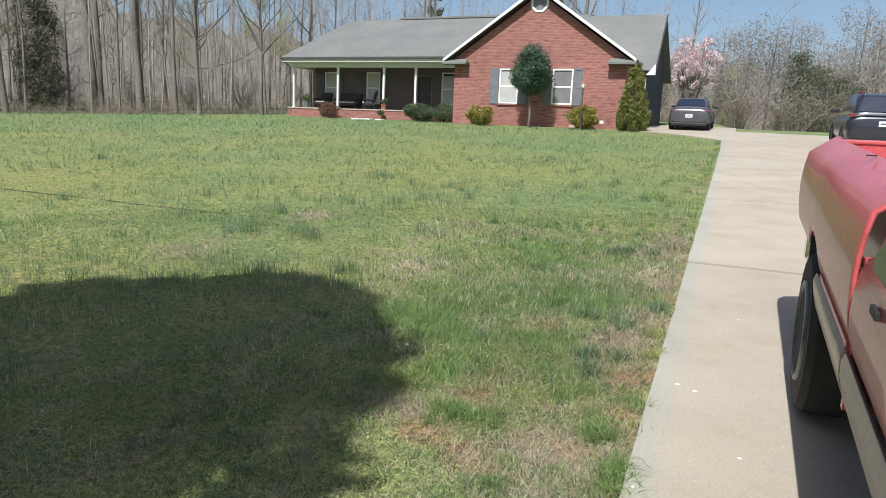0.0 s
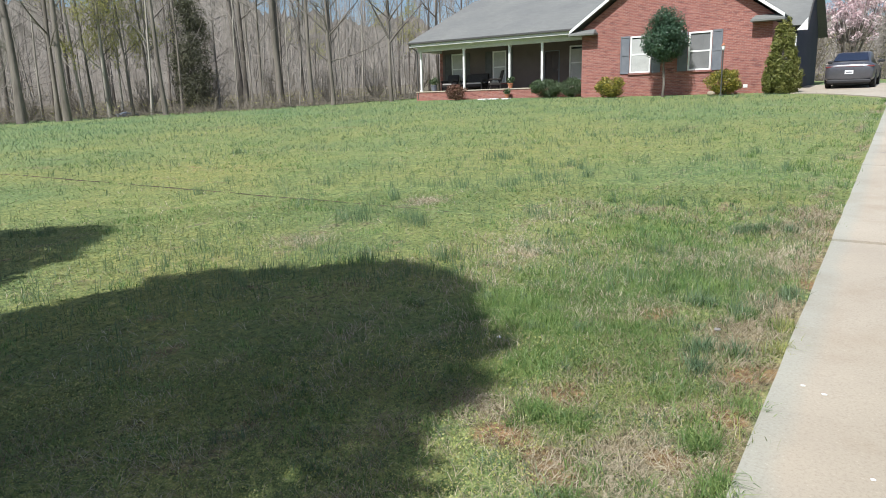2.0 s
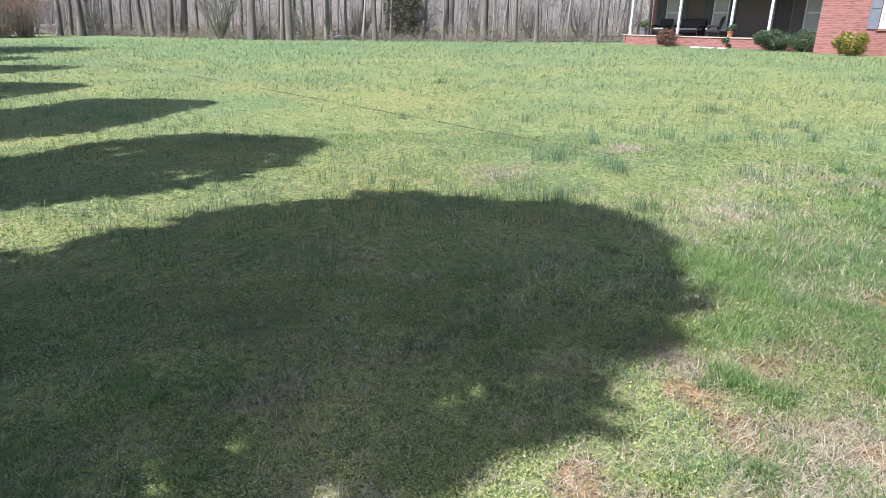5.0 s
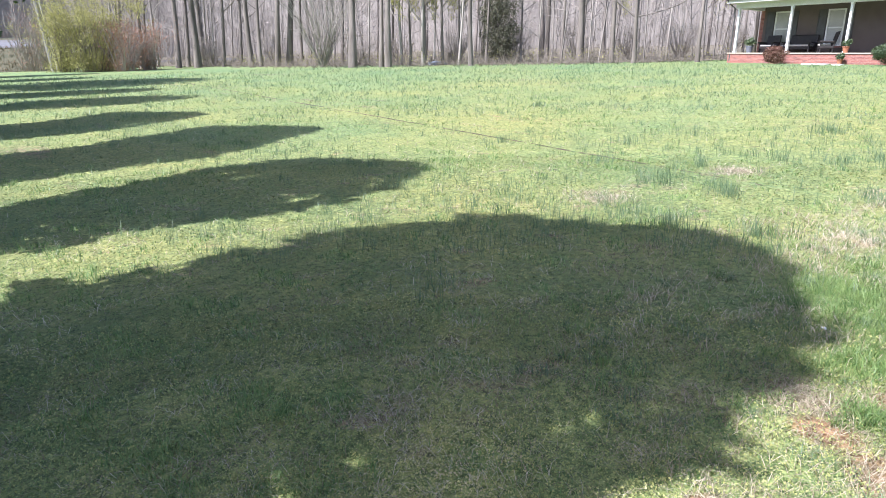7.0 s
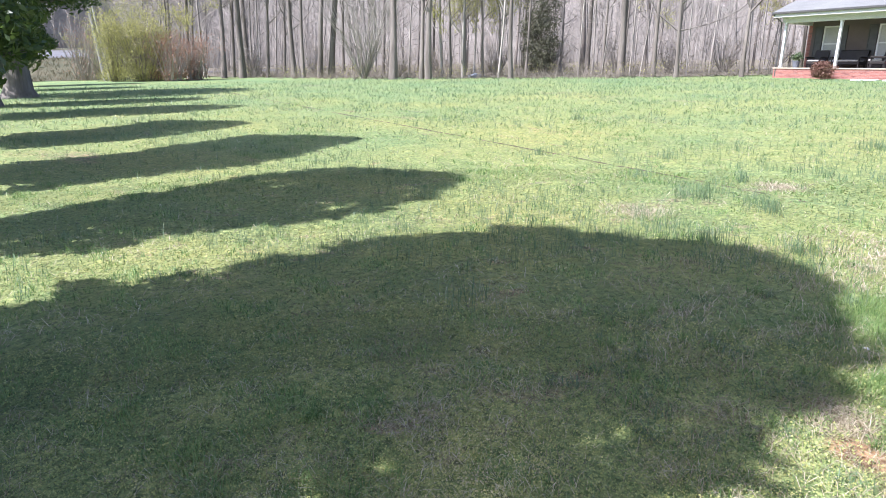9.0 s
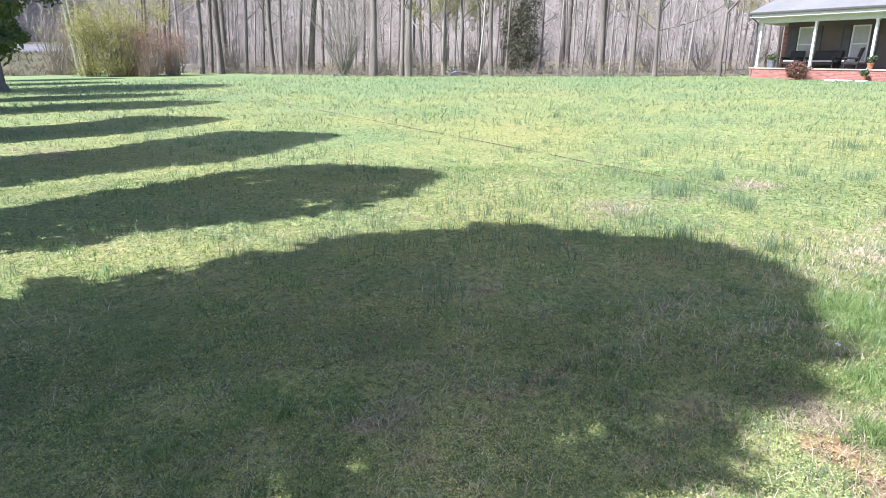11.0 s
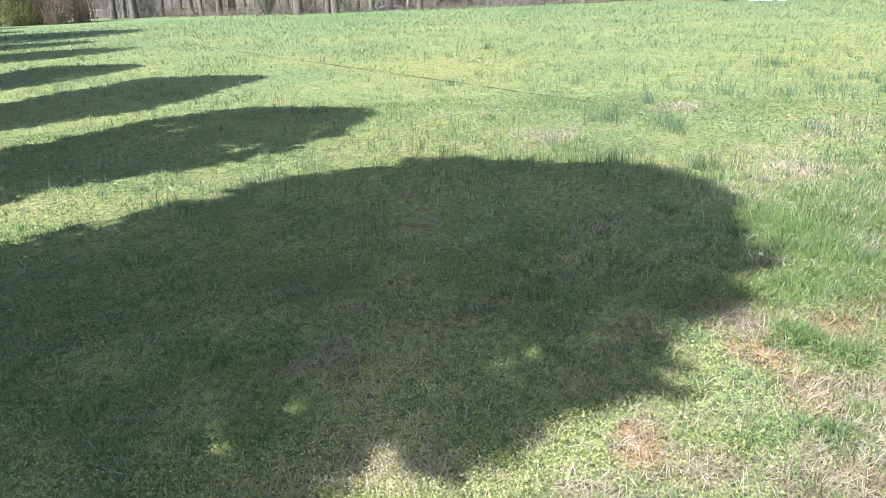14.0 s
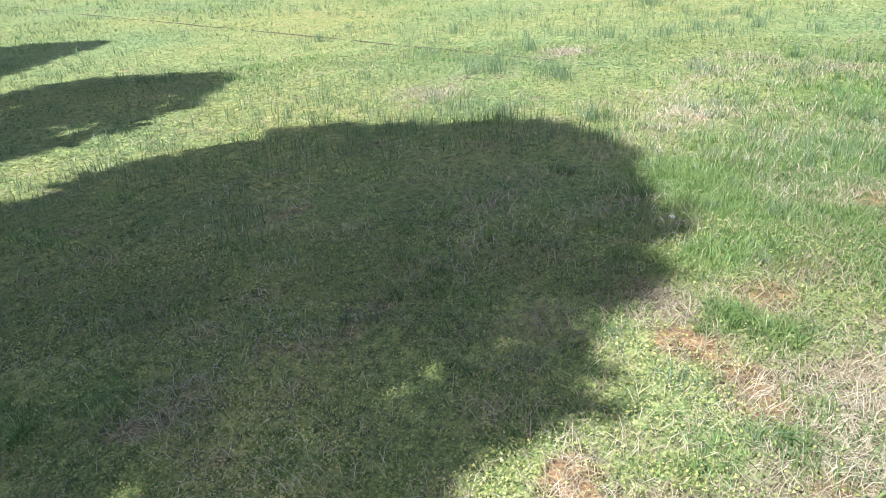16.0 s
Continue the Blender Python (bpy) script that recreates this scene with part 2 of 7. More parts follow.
M = dict(
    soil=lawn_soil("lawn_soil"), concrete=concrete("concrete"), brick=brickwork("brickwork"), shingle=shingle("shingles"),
    white=surface("white_paint", (0.72, 0.72, 0.70), (0.80, 0.80, 0.78), 3, 60, 0.45, bump=0.05),
    soffit=surface("soffit_paint", (0.58, 0.58, 0.555), (0.66, 0.66, 0.635), 2, 60, 0.55, bump=0.05),
    gutter=surface("gutter", (0.055, 0.055, 0.05), (0.085, 0.08, 0.075), 3, 60, 0.4, bump=0.05),
    shutter=surface("shutter_paint", (0.13, 0.14, 0.16), (0.18, 0.19, 0.21), 3, 60, 0.55, bump=0.05),
    door=surface("door_paint", (0.035, 0.022, 0.018), (0.06, 0.035, 0.028), 3, 50, 0.4),
    pane=glassy("window_glass"), blind=surface("blind", (0.40, 0.40, 0.385), (0.48, 0.48, 0.46), 3, 40, 0.7),
    litter=surface("leaf_litter", (0.10, 0.085, 0.055), (0.22, 0.19, 0.13), 0.8, 14, 0.95, bump=0.8, depth=0.05),
    bark=surface("bark", (0.10, 0.085, 0.070), (0.25, 0.22, 0.185), 2.5, 16, 0.95, bump=0.8, depth=0.03, grain=0.12),
    palebark=surface("pale_bark", (0.20, 0.175, 0.15), (0.46, 0.42, 0.36), 2.0, 20, 0.95, bump=0.6, depth=0.02, grain=0.15),
    stalk=surface("dead_stalks", (0.10, 0.088, 0.066), (0.22, 0.19, 0.145), 0.5, 9, 0.95, bump=0.0),
    twig=surface("twigs", (0.20, 0.175, 0.15), (0.42, 0.38, 0.33), 0.3, 8, 0.95, bump=0.0),
    porchfloor=surface("dark_porch_floor", (0.12, 0.105, 0.095), (0.17, 0.15, 0.135), 2, 40, 0.7),
    # brick of the porch wall with its shade mixed into the colour
    siding=surface("shaded_porch_wall", (0.10, 0.078, 0.070), (0.14, 0.11, 0.098), 1.2, 40, 0.8),
    bankgrass=surface("bank_grass", (0.045, 0.052, 0.022), (0.11, 0.095, 0.05), 0.7, 12, 0.95, bump=0.8, depth=0.05),
    distance=surface("far_woods", (0.20, 0.178, 0.152), (0.31, 0.282, 0.245), 0.25, 2.2, 1.0, bump=0.0),
    endshade=surface("shaded_end_wall", (0.035, 0.042, 0.065), (0.055, 0.062, 0.09), 1.2, 40, 0.7),
    asphalt=surface("asphalt", (0.10, 0.10, 0.105), (0.16, 0.16, 0.165), 0.6, 50, 0.9),
    pole=surface("weathered_pole", (0.16, 0.15, 0.14), (0.25, 0.24, 0.22), 1.5, 30, 0.9),
    terracotta=surface("terracotta", (0.34, 0.13, 0.07), (0.44, 0.18, 0.10), 6, 50, 0.85),
    greyblind=surface("sky_reflection_grey", (0.15, 0.15, 0.15), (0.20, 0.20, 0.20), 2, 30, 0.7, bump=0.1),
    tarp=surface("faded_tarp", (0.13, 0.155, 0.18), (0.22, 0.25, 0.28), 3, 30, 0.6, bump=0.4, depth=0.02),
    tanstone=surface("tan_stone", (0.24, 0.19, 0.13), (0.40, 0.33, 0.24), 3, 40, 0.9, bump=0.4, depth=0.02),
    stone=surface("stone", (0.38, 0.36, 0.32), (0.55, 0.52, 0.47), 3, 40, 0.9, bump=0.4, depth=0.02),
    wicker=surface("dark_wicker", (0.016, 0.013, 0.012), (0.035, 0.028, 0.024), 8, 90, 0.6),
    cushion=surface("pale_cushion", (0.42, 0.40, 0.37), (0.52, 0.50, 0.46), 6, 60, 0.9),
    redpaint=surface("red_paint", (0.48, 0.075, 0.078), (0.58, 0.125, 0.125), 1.6, 30, 0.40, bump=0.02, coat=0.4),
    tan=surface("tan_paint", (0.30, 0.235, 0.165), (0.38, 0.30, 0.215), 2, 40, 0.4, bump=0.03, coat=0.3),
    chrome=plain("chrome", (0.72, 0.72, 0.70), 0.12, 1.0), rubber=surface("tyre_rubber", (0.018, 0.018, 0.018), (0.035, 0.034, 0.032), 5, 60, 0.85),
    steel=surface("wheel_steel", (0.15, 0.15, 0.155), (0.26, 0.26, 0.27), 6, 50, 0.4, metal=0.8),
    black=plain("black_plastic", (0.02, 0.02, 0.022), 0.55), carglass=glassy("car_glass", (0.02, 0.026, 0.045), 0.1),
    greypaint=surface("grey_car_paint", (0.075, 0.075, 0.085), (0.10, 0.10, 0.11), 2, 30, 0.3, metal=0.2, bump=0.0, coat=0.3),
    navy=surface("dark_car_paint", (0.020, 0.024, 0.034), (0.032, 0.036, 0.048), 2, 30, 0.28, metal=0.2, bump=0.0, coat=0.4),
    lamp_red=plain("tail_lamp", (0.16, 0.035, 0.035), 0.2, coat=0.5), plate=plain("plate_white", (0.7, 0.71, 0.72), 0.5),
    soilmulch=surface("mulch", (0.05, 0.032, 0.022), (0.12, 0.075, 0.05), 3, 30, 0.95, bump=0.8, depth=0.04),
    fabric=surface("grey_metal_scrap", (0.10, 0.10, 0.105), (0.4, 0.4, 0.41), 9, 50, 0.5, metal=0.5),
    evergreen=leafy("evergreen_leaf", [(0.1, (0.035, 0.064, 0.016)), (0.5, (0.072, 0.115, 0.026)), (0.9, (0.15, 0.18, 0.05))], 0.45, through=0.4),
    holly=leafy("holly_leaf", [(0.1, (0.028, 0.062, 0.034)), (0.5, (0.052, 0.105, 0.058)), (0.9, (0.105, 0.165, 0.095))], 0.4),
    cedar=leafy("arborvitae_spray", [(0.1, (0.085, 0.105, 0.022)), (0.5, (0.165, 0.18, 0.040)), (0.9, (0.30, 0.28, 0.085))], 0.6),
    golden=leafy("golden_shrub_leaf", [(0.1, (0.050, 0.085, 0.018)), (0.45, (0.19, 0.19, 0.030)), (0.9, (0.46, 0.36, 0.060))], 0.5, patch=3.0),
    boxwood=leafy("boxwood_leaf", [(0.1, (0.042, 0.068, 0.032)), (0.5, (0.075, 0.115, 0.050)), (0.9, (0.15, 0.19, 0.085))], 0.5),
    barberry=leafy("russet_leaf", [(0.1, (0.10, 0.045, 0.030)), (0.5, (0.19, 0.095, 0.065)), (0.9, (0.30, 0.20, 0.14))], 0.6),
    blossom=leafy("pink_blossom", [(0.1, (0.52, 0.34, 0.36)), (0.5, (0.72, 0.56, 0.57)), (0.9, (0.84, 0.76, 0.75))], 0.6, through=0.3),
    bud=leafy("spring_leaf", [(0.1, (0.23, 0.23, 0.075)), (0.5, (0.36, 0.35, 0.115)), (0.9, (0.48, 0.46, 0.19))], 0.6, through=0.5),
    cedarneedle=leafy("cedar_needle", [(0.1, (0.065, 0.070, 0.042)), (0.5, (0.11, 0.11, 0.065)), (0.9, (0.17, 0.16, 0.095))], 0.7, through=0.1),
    pine=leafy("pine_needle", [(0.1, (0.020, 0.036, 0.016)), (0.5, (0.040, 0.062, 0.026)), (0.9, (0.075, 0.10, 0.040))], 0.6, through=0.1),
    brownleaf=leafy("dry_leaf", [(0.1, (0.18, 0.085, 0.050)), (0.5, (0.32, 0.17, 0.105)), (0.9, (0.46, 0.30, 0.20))], 0.8),
    tanleaf=leafy("withered_leaf", [(0.1, (0.10, 0.082, 0.055)), (0.5, (0.19, 0.16, 0.10)), (0.9, (0.30, 0.26, 0.16))], 0.8),
    moss=leafy("clover", [(0.02, (0.055, 0.090, 0.034)), (0.30, (0.165, 0.225, 0.075)), (0.62, (0.36, 0.385, 0.120)), (0.88, (0.50, 0.47, 0.175)), (1.0, (0.54, 0.46, 0.28))], 0.5, through=0.3, patch=0.6, own=0.58, swing=1.9),
    farmoss=leafy("far_clover", [(0.02, (0.100, 0.145, 0.062)), (0.32, (0.168, 0.218, 0.086)), (0.64, (0.282, 0.305, 0.110)), (0.95, (0.385, 0.355, 0.150))], 0.8, through=0.3, patch=0.45, own=0.16, swing=1.9),
    blade=leafy("grass_blade", [(0.1, (0.075, 0.145, 0.042)), (0.5, (0.165, 0.280, 0.078)), (0.85, (0.32, 0.41, 0.140))], 0.45, through=0.3, patch=0.7),
    lushblade=leafy("lush_blade", [(0.1, (0.080, 0.155, 0.045)), (0.5, (0.180, 0.290, 0.085)), (0.85, (0.35, 0.43, 0.155))], 0.45, through=0.42, patch=2.0),
    haze=leafy("swelling_bud", [(0.1, (0.20, 0.178, 0.150)), (0.5, (0.27, 0.245, 0.208)), (0.9, (0.34, 0.325, 0.255))], 0.8, through=0.3, own=0.3),
    fargreen=leafy("far_evergreen_leaf", [(0.1, (0.060, 0.075, 0.042)), (0.5, (0.095, 0.115, 0.062)), (0.9, (0.14, 0.16, 0.09))], 0.7, through=0.25),
    bankblade=leafy("bank_blade", [(0.1, (0.06, 0.065, 0.028)), (0.5, (0.12, 0.105, 0.055)), (0.9, (0.20, 0.17, 0.10))], 0.8, through=0.2, patch=0.3),
    bluegrass=leafy("rank_grass_blade", [(0.1, (0.09, 0.15, 0.078)), (0.5, (0.14, 0.215, 0.108)), (0.9, (0.22, 0.29, 0.145))], 0.45, through=0.25),
    straw=leafy("dead_grass", [(0.1, (0.15, 0.110, 0.062)), (0.5, (0.370, 0.31, 0.205)), (0.9, (0.64, 0.575, 0.44))], 0.9, through=0.15),
)

# ---- mesh helpers ----


def part(name, bm, material, parent=None, label="", smooth=False):
    """Link a bmesh as one mesh object, under a thing if one is given."""
    me = bpy.data.meshes.new(name)
    bm.normal_update()
    bm.to_mesh(me)
    bm.free()
    me.materials.append(M[material])
    if smooth:
        me.polygons.foreach_set("use_smooth", [True] * len(me.polygons))
    ob = new(name, me)
    if parent is not None:
        ob.parent = parent
    if label:
        ob["label"] = label
    return ob


def array_mesh(name, verts, faces, material, parent=None, label="", smooth=False):
    """The same from arrays: faces all have the same number of corners."""
    verts, faces = np.asarray(verts, np.float32), np.asarray(faces, np.int32)
    me = bpy.data.meshes.new(name)
    me.vertices.add(len(verts))
    me.vertices.foreach_set("co", verts.ravel())
    k = faces.shape[1]
    me.loops.add(faces.size)
    me.loops.foreach_set("vertex_index", faces.ravel())
    me.polygons.add(len(faces))
    me.polygons.foreach_set("loop_start", np.arange(0, faces.size, k, dtype=np.int32))
    me.update(calc_edges=True)
    me.materials.append(M[material])
    if smooth:
        me.polygons.foreach_set("use_smooth", [True] * len(me.polygons))
    ob = new(name, me)
    if parent is not None:
        ob.parent = parent
    if label:
        ob["label"] = label
    return ob


def thing(name, label, category, at=(0, 0, 0), group="", kind=""):
    e = new(name)
    e.empty_display_size = 0.2
    e.location = at
    return tagged(e, label, category, group, kind)


def box(bm, x0, x1, y0, y1, z0, z1, bevel=0.0):
    vs = [bm.verts.new(p) for p in ((x0, y0, z0), (x1, y0, z0), (x1, y1, z0), (x0, y1, z0), (x0, y0, z1), (x1, y0, z1), (x1, y1, z1), (x0, y1, z1))]
    fs = [bm.faces.new([vs[i] for i in f]) for f in ((3, 2, 1, 0), (4, 5, 6, 7), (0, 1, 5, 4), (1, 2, 6, 5), (2, 3, 7, 6), (3, 0, 4, 7))]
    if bevel:
        bmesh.ops.bevel(bm, geom=list({e for f in fs for e in f.edges}), offset=bevel, segments=2, affect="EDGES", profile=0.6)
    return bm


def boxes(*rows, bevel=0.0):
    bm = bmesh.new()
    for r in rows:
        box(bm, *r, bevel=bevel)
    return bm


def prism(outline, along, thick):
    """A flat outline of 3D points pushed by a vector."""
    bm = bmesh.new()
    a = [bm.verts.new(p) for p in outline]
    b = [bm.verts.new(Vector(p) + Vector(along) * thick) for p in outline]
    bm.faces.new(a)
    bm.faces.new(b[::-1])
    n = len(a)
    for i in range(n):
        bm.faces.new((a[i], b[i], b[(i + 1) % n], a[(i + 1) % n]))
    bmesh.ops.recalc_face_normals(bm, faces=bm.faces)
    return bm


def lathe(profile, steps=16, centre=(0, 0, 0), bm=None):
    """A turned shape round the z axis from (radius, height) rows."""
    bm = bm or bmesh.new()
    rings = []
    for r, z in profile:
        rings.append([bm.verts.new((centre[0] + r * math.cos(2 * math.pi * k / steps), centre[1] + r * math.sin(2 * math.pi * k / steps), centre[2] + z)) for k in range(steps)])
    for a, b in zip(rings, rings[1:]):
        for k in range(steps):
            bm.faces.new((a[k], a[(k + 1) % steps], b[(k + 1) % steps], b[k]))
    bm.faces.new(rings[0][::-1])
    bm.faces.new(rings[-1])
    return bm


def tube(bm, pts, radii, sides=6):
    """A tapered tube along points."""
    pts = [Vector(p) for p in pts]
    rings = []
    for i, (p, r) in enumerate(zip(pts, radii)):
        d = (pts[min(i + 1, len(pts) - 1)] - pts[max(i - 1, 0)]).normalized()
        u = d.orthogonal().normalized()
        v = d.cross(u)
        rings.append([bm.verts.new(p + r * (math.cos(2 * math.pi * k / sides) * u + math.sin(2 * math.pi * k / sides) * v)) for k in range(sides)])
    for a, b in zip(rings, rings[1:]):
        best = min(range(sides), key=lambda s: (a[0].co - b[s].co).length)
        for k in range(sides):
            bm.faces.new((a[k], a[(k + 1) % sides], b[(k + 1 + best) % sides], b[(k + best) % sides]))
    if sides > 3:
        bm.faces.new(rings[-1])
    return bm


def loft(sections, closed=True, caps=True):
    """A skin over equal-length rings of points."""
    bm = bmesh.new()
    rings = [[bm.verts.new(p) for p in s] for s in sections]
    n = len(rings[0])
    for a, b in zip(rings, rings[1:]):
        for k in range(n if closed else n - 1):
            bm.faces.new((a[k], a[(k + 1) % n], b[(k + 1) % n], b[k]))
    if caps and closed:
        bm.faces.new(rings[0][::-1])
        bm.faces.new(rings[-1])
    bmesh.ops.recalc_face_normals(bm, faces=bm.faces)
    return bm


def leaf_cloud(rng, centres, radii, count, size, flat=0.0, long=1.0):
    """Small four-cornered leaves scattered over the shells of balls: vertices and faces."""
    centres, radii = np.asarray(centres, float), np.asarray(radii, float)
    if radii.ndim == 1:
        radii = np.repeat(radii[:, None], 3, 1)
    w = radii.prod(1) ** (2 / 3)
    pick = rng.choice(len(centres), count, p=w / w.sum())
    d = rng.normal(size=(count, 3))
    d /= np.linalg.norm(d, axis=1, keepdims=True)
    r = 1 - 0.45 * rng.random(count) ** 1.6 + 0.10 * rng.normal(size=count)
    p = centres[pick] + d * radii[pick] * r[:, None]
    n = d + 0.7 * rng.normal(size=(count, 3))
    n[:, 2] += flat
    n /= np.linalg.norm(n, axis=1, keepdims=True)
    a = np.cross(n, rng.normal(size=(count, 3)))
    a /= np.linalg.norm(a, axis=1, keepdims=True)
    b = np.cross(n, a)
    s = (size * (0.6 + 0.8 * rng.random(count)))[:, None]
    v = np.stack([p - a * s * long, p - b * s * 0.45 + n * s * 0.12, p + a * s * long, p + b * s * 0.45 + n * s * 0.12], 1).reshape(-1, 3)
    f = np.arange(4 * count).reshape(-1, 4)
    return v, f

# ---- ground ----


def step(v, a, b):
    t = np.clip((np.asarray(v, float) - a) / (b - a), 0, 1)
    return t * t * (3 - 2 * t)


def waves(x, y, size, seed, n=7):
    """Smooth random field, about -1 to 1, with features of the given size."""
    r = np.random.default_rng(seed)
    out = 0
    for _ in range(n):
        k, a, ph = r.uniform(0.5, 1.6) * 2 * math.pi / size, r.uniform(0, 2 * math.pi), r.uniform(0, 2 * math.pi)
        out = out + np.sin(k * (x * math.cos(a) + y * math.sin(a)) + ph)
    return out / math.sqrt(n) / 1.2


def ground_height(x, y):
    """Level lawn; a road bank far along the tree row; the land falls away behind the house."""
    x, y = np.asarray(x, float), np.asarray(y, float)
    bank = (1.75 * step(-x, 64, 80) + 1.3 * np.clip((-x - 80) / 18, 0, 1)) * step(12 - y, 0, 10)
    fall = -5.0 * step(y, 44, 85) * step(x, -30, -6)
    side = -5.0 * step(y, 36.5, 78) * step(x, -2.6, 1.0)
    return bank + np.minimum(fall, side)


def woods_edge(x, y):
    """Positive beyond the edge of the woods."""
    x, y = np.asarray(x, float), np.asarray(y, float)
    edge = np.interp(x, [-120, -66, -58.6, -48, -43, -39.4, -33.4, -30.4, -27.7, -26, -9, -4, 45], [3, 5, 13.2, 17.6, 19.5, 23, 27.3, 31, 36, 50, 52, 47, 45])
    return (y - edge) * np.interp(x, [-60, -50, -40, -25, -20], [0.9, 0.55, 0.55, 0.8, 1.0])


def spread_of(x, y, spots):
    """Soft round patches."""
    return sum(np.exp(-((x - a) ** 2 + (y - b) ** 2) / (c * c)) for a, b, c in spots)


# patches of the lawn near the drive: x, y, radius
LUSH = [(-1.44, 3.68, 0.33), (-1.33, 3.21, 0.2), (-1.16, 3.54, 0.2), (-0.69, 3.48, 0.2), (-0.98, 3.91, 0.22), (-1.33, 4.66, 0.33), (-0.9, 5.25, 0.35), (-1.7, 4.45, 0.3), (-1.5, 6.2, 0.45), (-1.8, 4.05, 0.25), (-0.92, 2.86, 0.14)]
STRAW = [(-0.65, 2.72, 0.24), (-0.46, 2.44, 0.24), (-0.42, 3.69, 0.28), (-0.58, 4.25, 0.2), (-0.25, 2.98, 0.12), (-1.19, 2.8, 0.2), (-0.58, 3.14, 0.12), (-1.36, 4.14, 0.18), (-1.05, 4.41, 0.18), (-1.05, 3.43, 0.13),
         (-1.18, 5.6, 0.25), (-0.36, 2.79, 0.16), (-0.55, 5.5, 0.28), (-0.44, 4.19, 0.2), (-1.06, 3.77, 0.13), (-0.5, 6.0, 0.28), (-0.36, 4.6, 0.2), (-1.35, 2.74, 0.16), (-1.23, 1.57, 0.07), (-1.02, 1.5, 0.08),
         (-1.3, 1.22, 0.09), (-1.46, 1.08, 0.12), (-0.6, 2.05, 0.1), (-1.57, 2.38, 0.12), (-2.11, 1.23, 0.14), (-1.05, 2.96, 0.12), (-0.5, 6.8, 0.3), (-0.55, 7.6, 0.3), (-2.40, 5.35, 0.2), (-4.59, 4.78, 0.24), (-4.64, 6.91, 0.2)]
CLAY = [(-1.10, 2.59, 0.13), (-0.85, 2.51, 0.10), (-0.29, 3.72, 0.10), (-1.04, 3.07, 0.12), (-0.46, 2.78, 0.10), (-0.72, 3.69, 0.09), (-0.99, 1.75, 0.08), (-1.07, 1.85, 0.07), (-0.81, 2.47, 0.10),
        (-0.33, 5.3, 0.12), (-0.34, 3.2, 0.09), (-0.51, 2.23, 0.10), (-1.01, 4.34, 0.12), (-1.02, 3.39, 0.10), (-0.44, 3.62, 0.10), (-1.06, 3.06, 0.11)]


def bare(x, y):
    """How thin the growth is: towards the drive and in patches."""
    x, y = np.asarray(x, float), np.asarray(y, float)
    spots = 0.3 * step(waves(x, y, 0.62, 52) + 0.35 * waves(x, y, 0.2, 53), 0.55, 1.0)
    edge = 0.5 * np.exp(-((x + 0.33 + 0.0225 * y) / 0.32) ** 2) * step(y, -3, 1.5)
    return 0.30 * waves(x, y, 1.5, 5) + 0.34 * waves(x, y, 0.33, 6) + spots + edge + 0.62 * spread_of(x, y, STRAW) + 0.8 * spread_of(x, y, CLAY) - 0.9 * spread_of(x, y, LUSH) - 0.12


def clay(x, y):
    """How much bare red clay shows."""
    return np.clip(1.1 * spread_of(x, y, CLAY) + 0.25 * waves(x, y, 0.3, 62) * spread_of(x, y, CLAY) + 0.4 * step(waves(x, y, 0.9, 63) + 0.5 * waves(x, y, 0.25, 64), 1.4, 1.9), 0, 1)


def lift(x, y):
    """Small unevenness of the lawn close to the drive."""
    x, y = np.asarray(x, float), np.asarray(y, float)
    m = step(x, -7.4, -6.4) * step(-0.25 - 0.0225 * y - x, 0, 0.3) * step(y, 0.4, 0.9) * step(8.4 - y, 0, 0.9)
    return m * (0.013 * waves(x, y, 1.2, 71) + 0.007 * waves(x, y, 0.36, 72))


def axis(fine0, fine1, pitch, far):
    out = list(np.arange(fine0, fine1 + 1e-6, pitch))
    d, v = pitch, fine1
    while v < far:
        d *= 1.35
        v += d
        out.append(v)
    d, v = pitch, fine0
    while v > -far:
        d *= 1.35
        v -= d
        out.insert(0, v)
    return np.array(out)


def with_fine(v, a, b, pitch):
    """The same rows with a finer stretch from a to b."""
    return np.concatenate([v[v < a - 0.3], np.arange(a, b, pitch), v[v > b + 0.3]])


gx, gy = with_fine(axis(-100, 40, 1.6, 3000), -7.5, -0.1, 0.06), with_fine(axis(-30, 90, 1.6, 3000), 0.3, 8.6, 0.06)
GX, GY = np.meshgrid(gx, gy, indexing="ij")
GZ = ground_height(GX, GY) + lift(GX, GY)
idx = np.arange(GX.size).reshape(GX.shape)
quads = np.stack([idx[:-1, :-1], idx[1:, :-1], idx[1:, 1:], idx[:-1, 1:]], -1).reshape(-1, 4)
ground_verts = np.stack([GX, GY, GZ], -1).reshape(-1, 3)
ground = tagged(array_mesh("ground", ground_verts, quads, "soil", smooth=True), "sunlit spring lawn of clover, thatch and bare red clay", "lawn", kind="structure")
for attribute_name, amount in (("bare", np.clip(bare(GX, GY), 0, 1)), ("clay", clay(GX, GY))):
    ground.data.attributes.new(attribute_name, "FLOAT", "POINT").data.foreach_set("value", amount.ravel().astype(np.float32))
mid = ground_verts[quads].mean(1)
inside = (woods_edge(mid[:, 0], mid[:, 1]) > 1.0) & ~((mid[:, 0] < -62) & (mid[:, 1] < 12))
wood_verts = ground_verts + np.array((0, 0, 0.03))
tagged(array_mesh("forest_floor", wood_verts, quads[inside], "litter", smooth=True), "brown leaf litter on the floor of the bare woods", "forest floor", kind="structure")

slope = (mid[:, 0] < -62.5) & (mid[:, 1] < 12)
tagged(array_mesh("bank", wood_verts, quads[slope], "bankgrass", smooth=True), "rough dry grass bank below the far road", "bank", kind="structure")


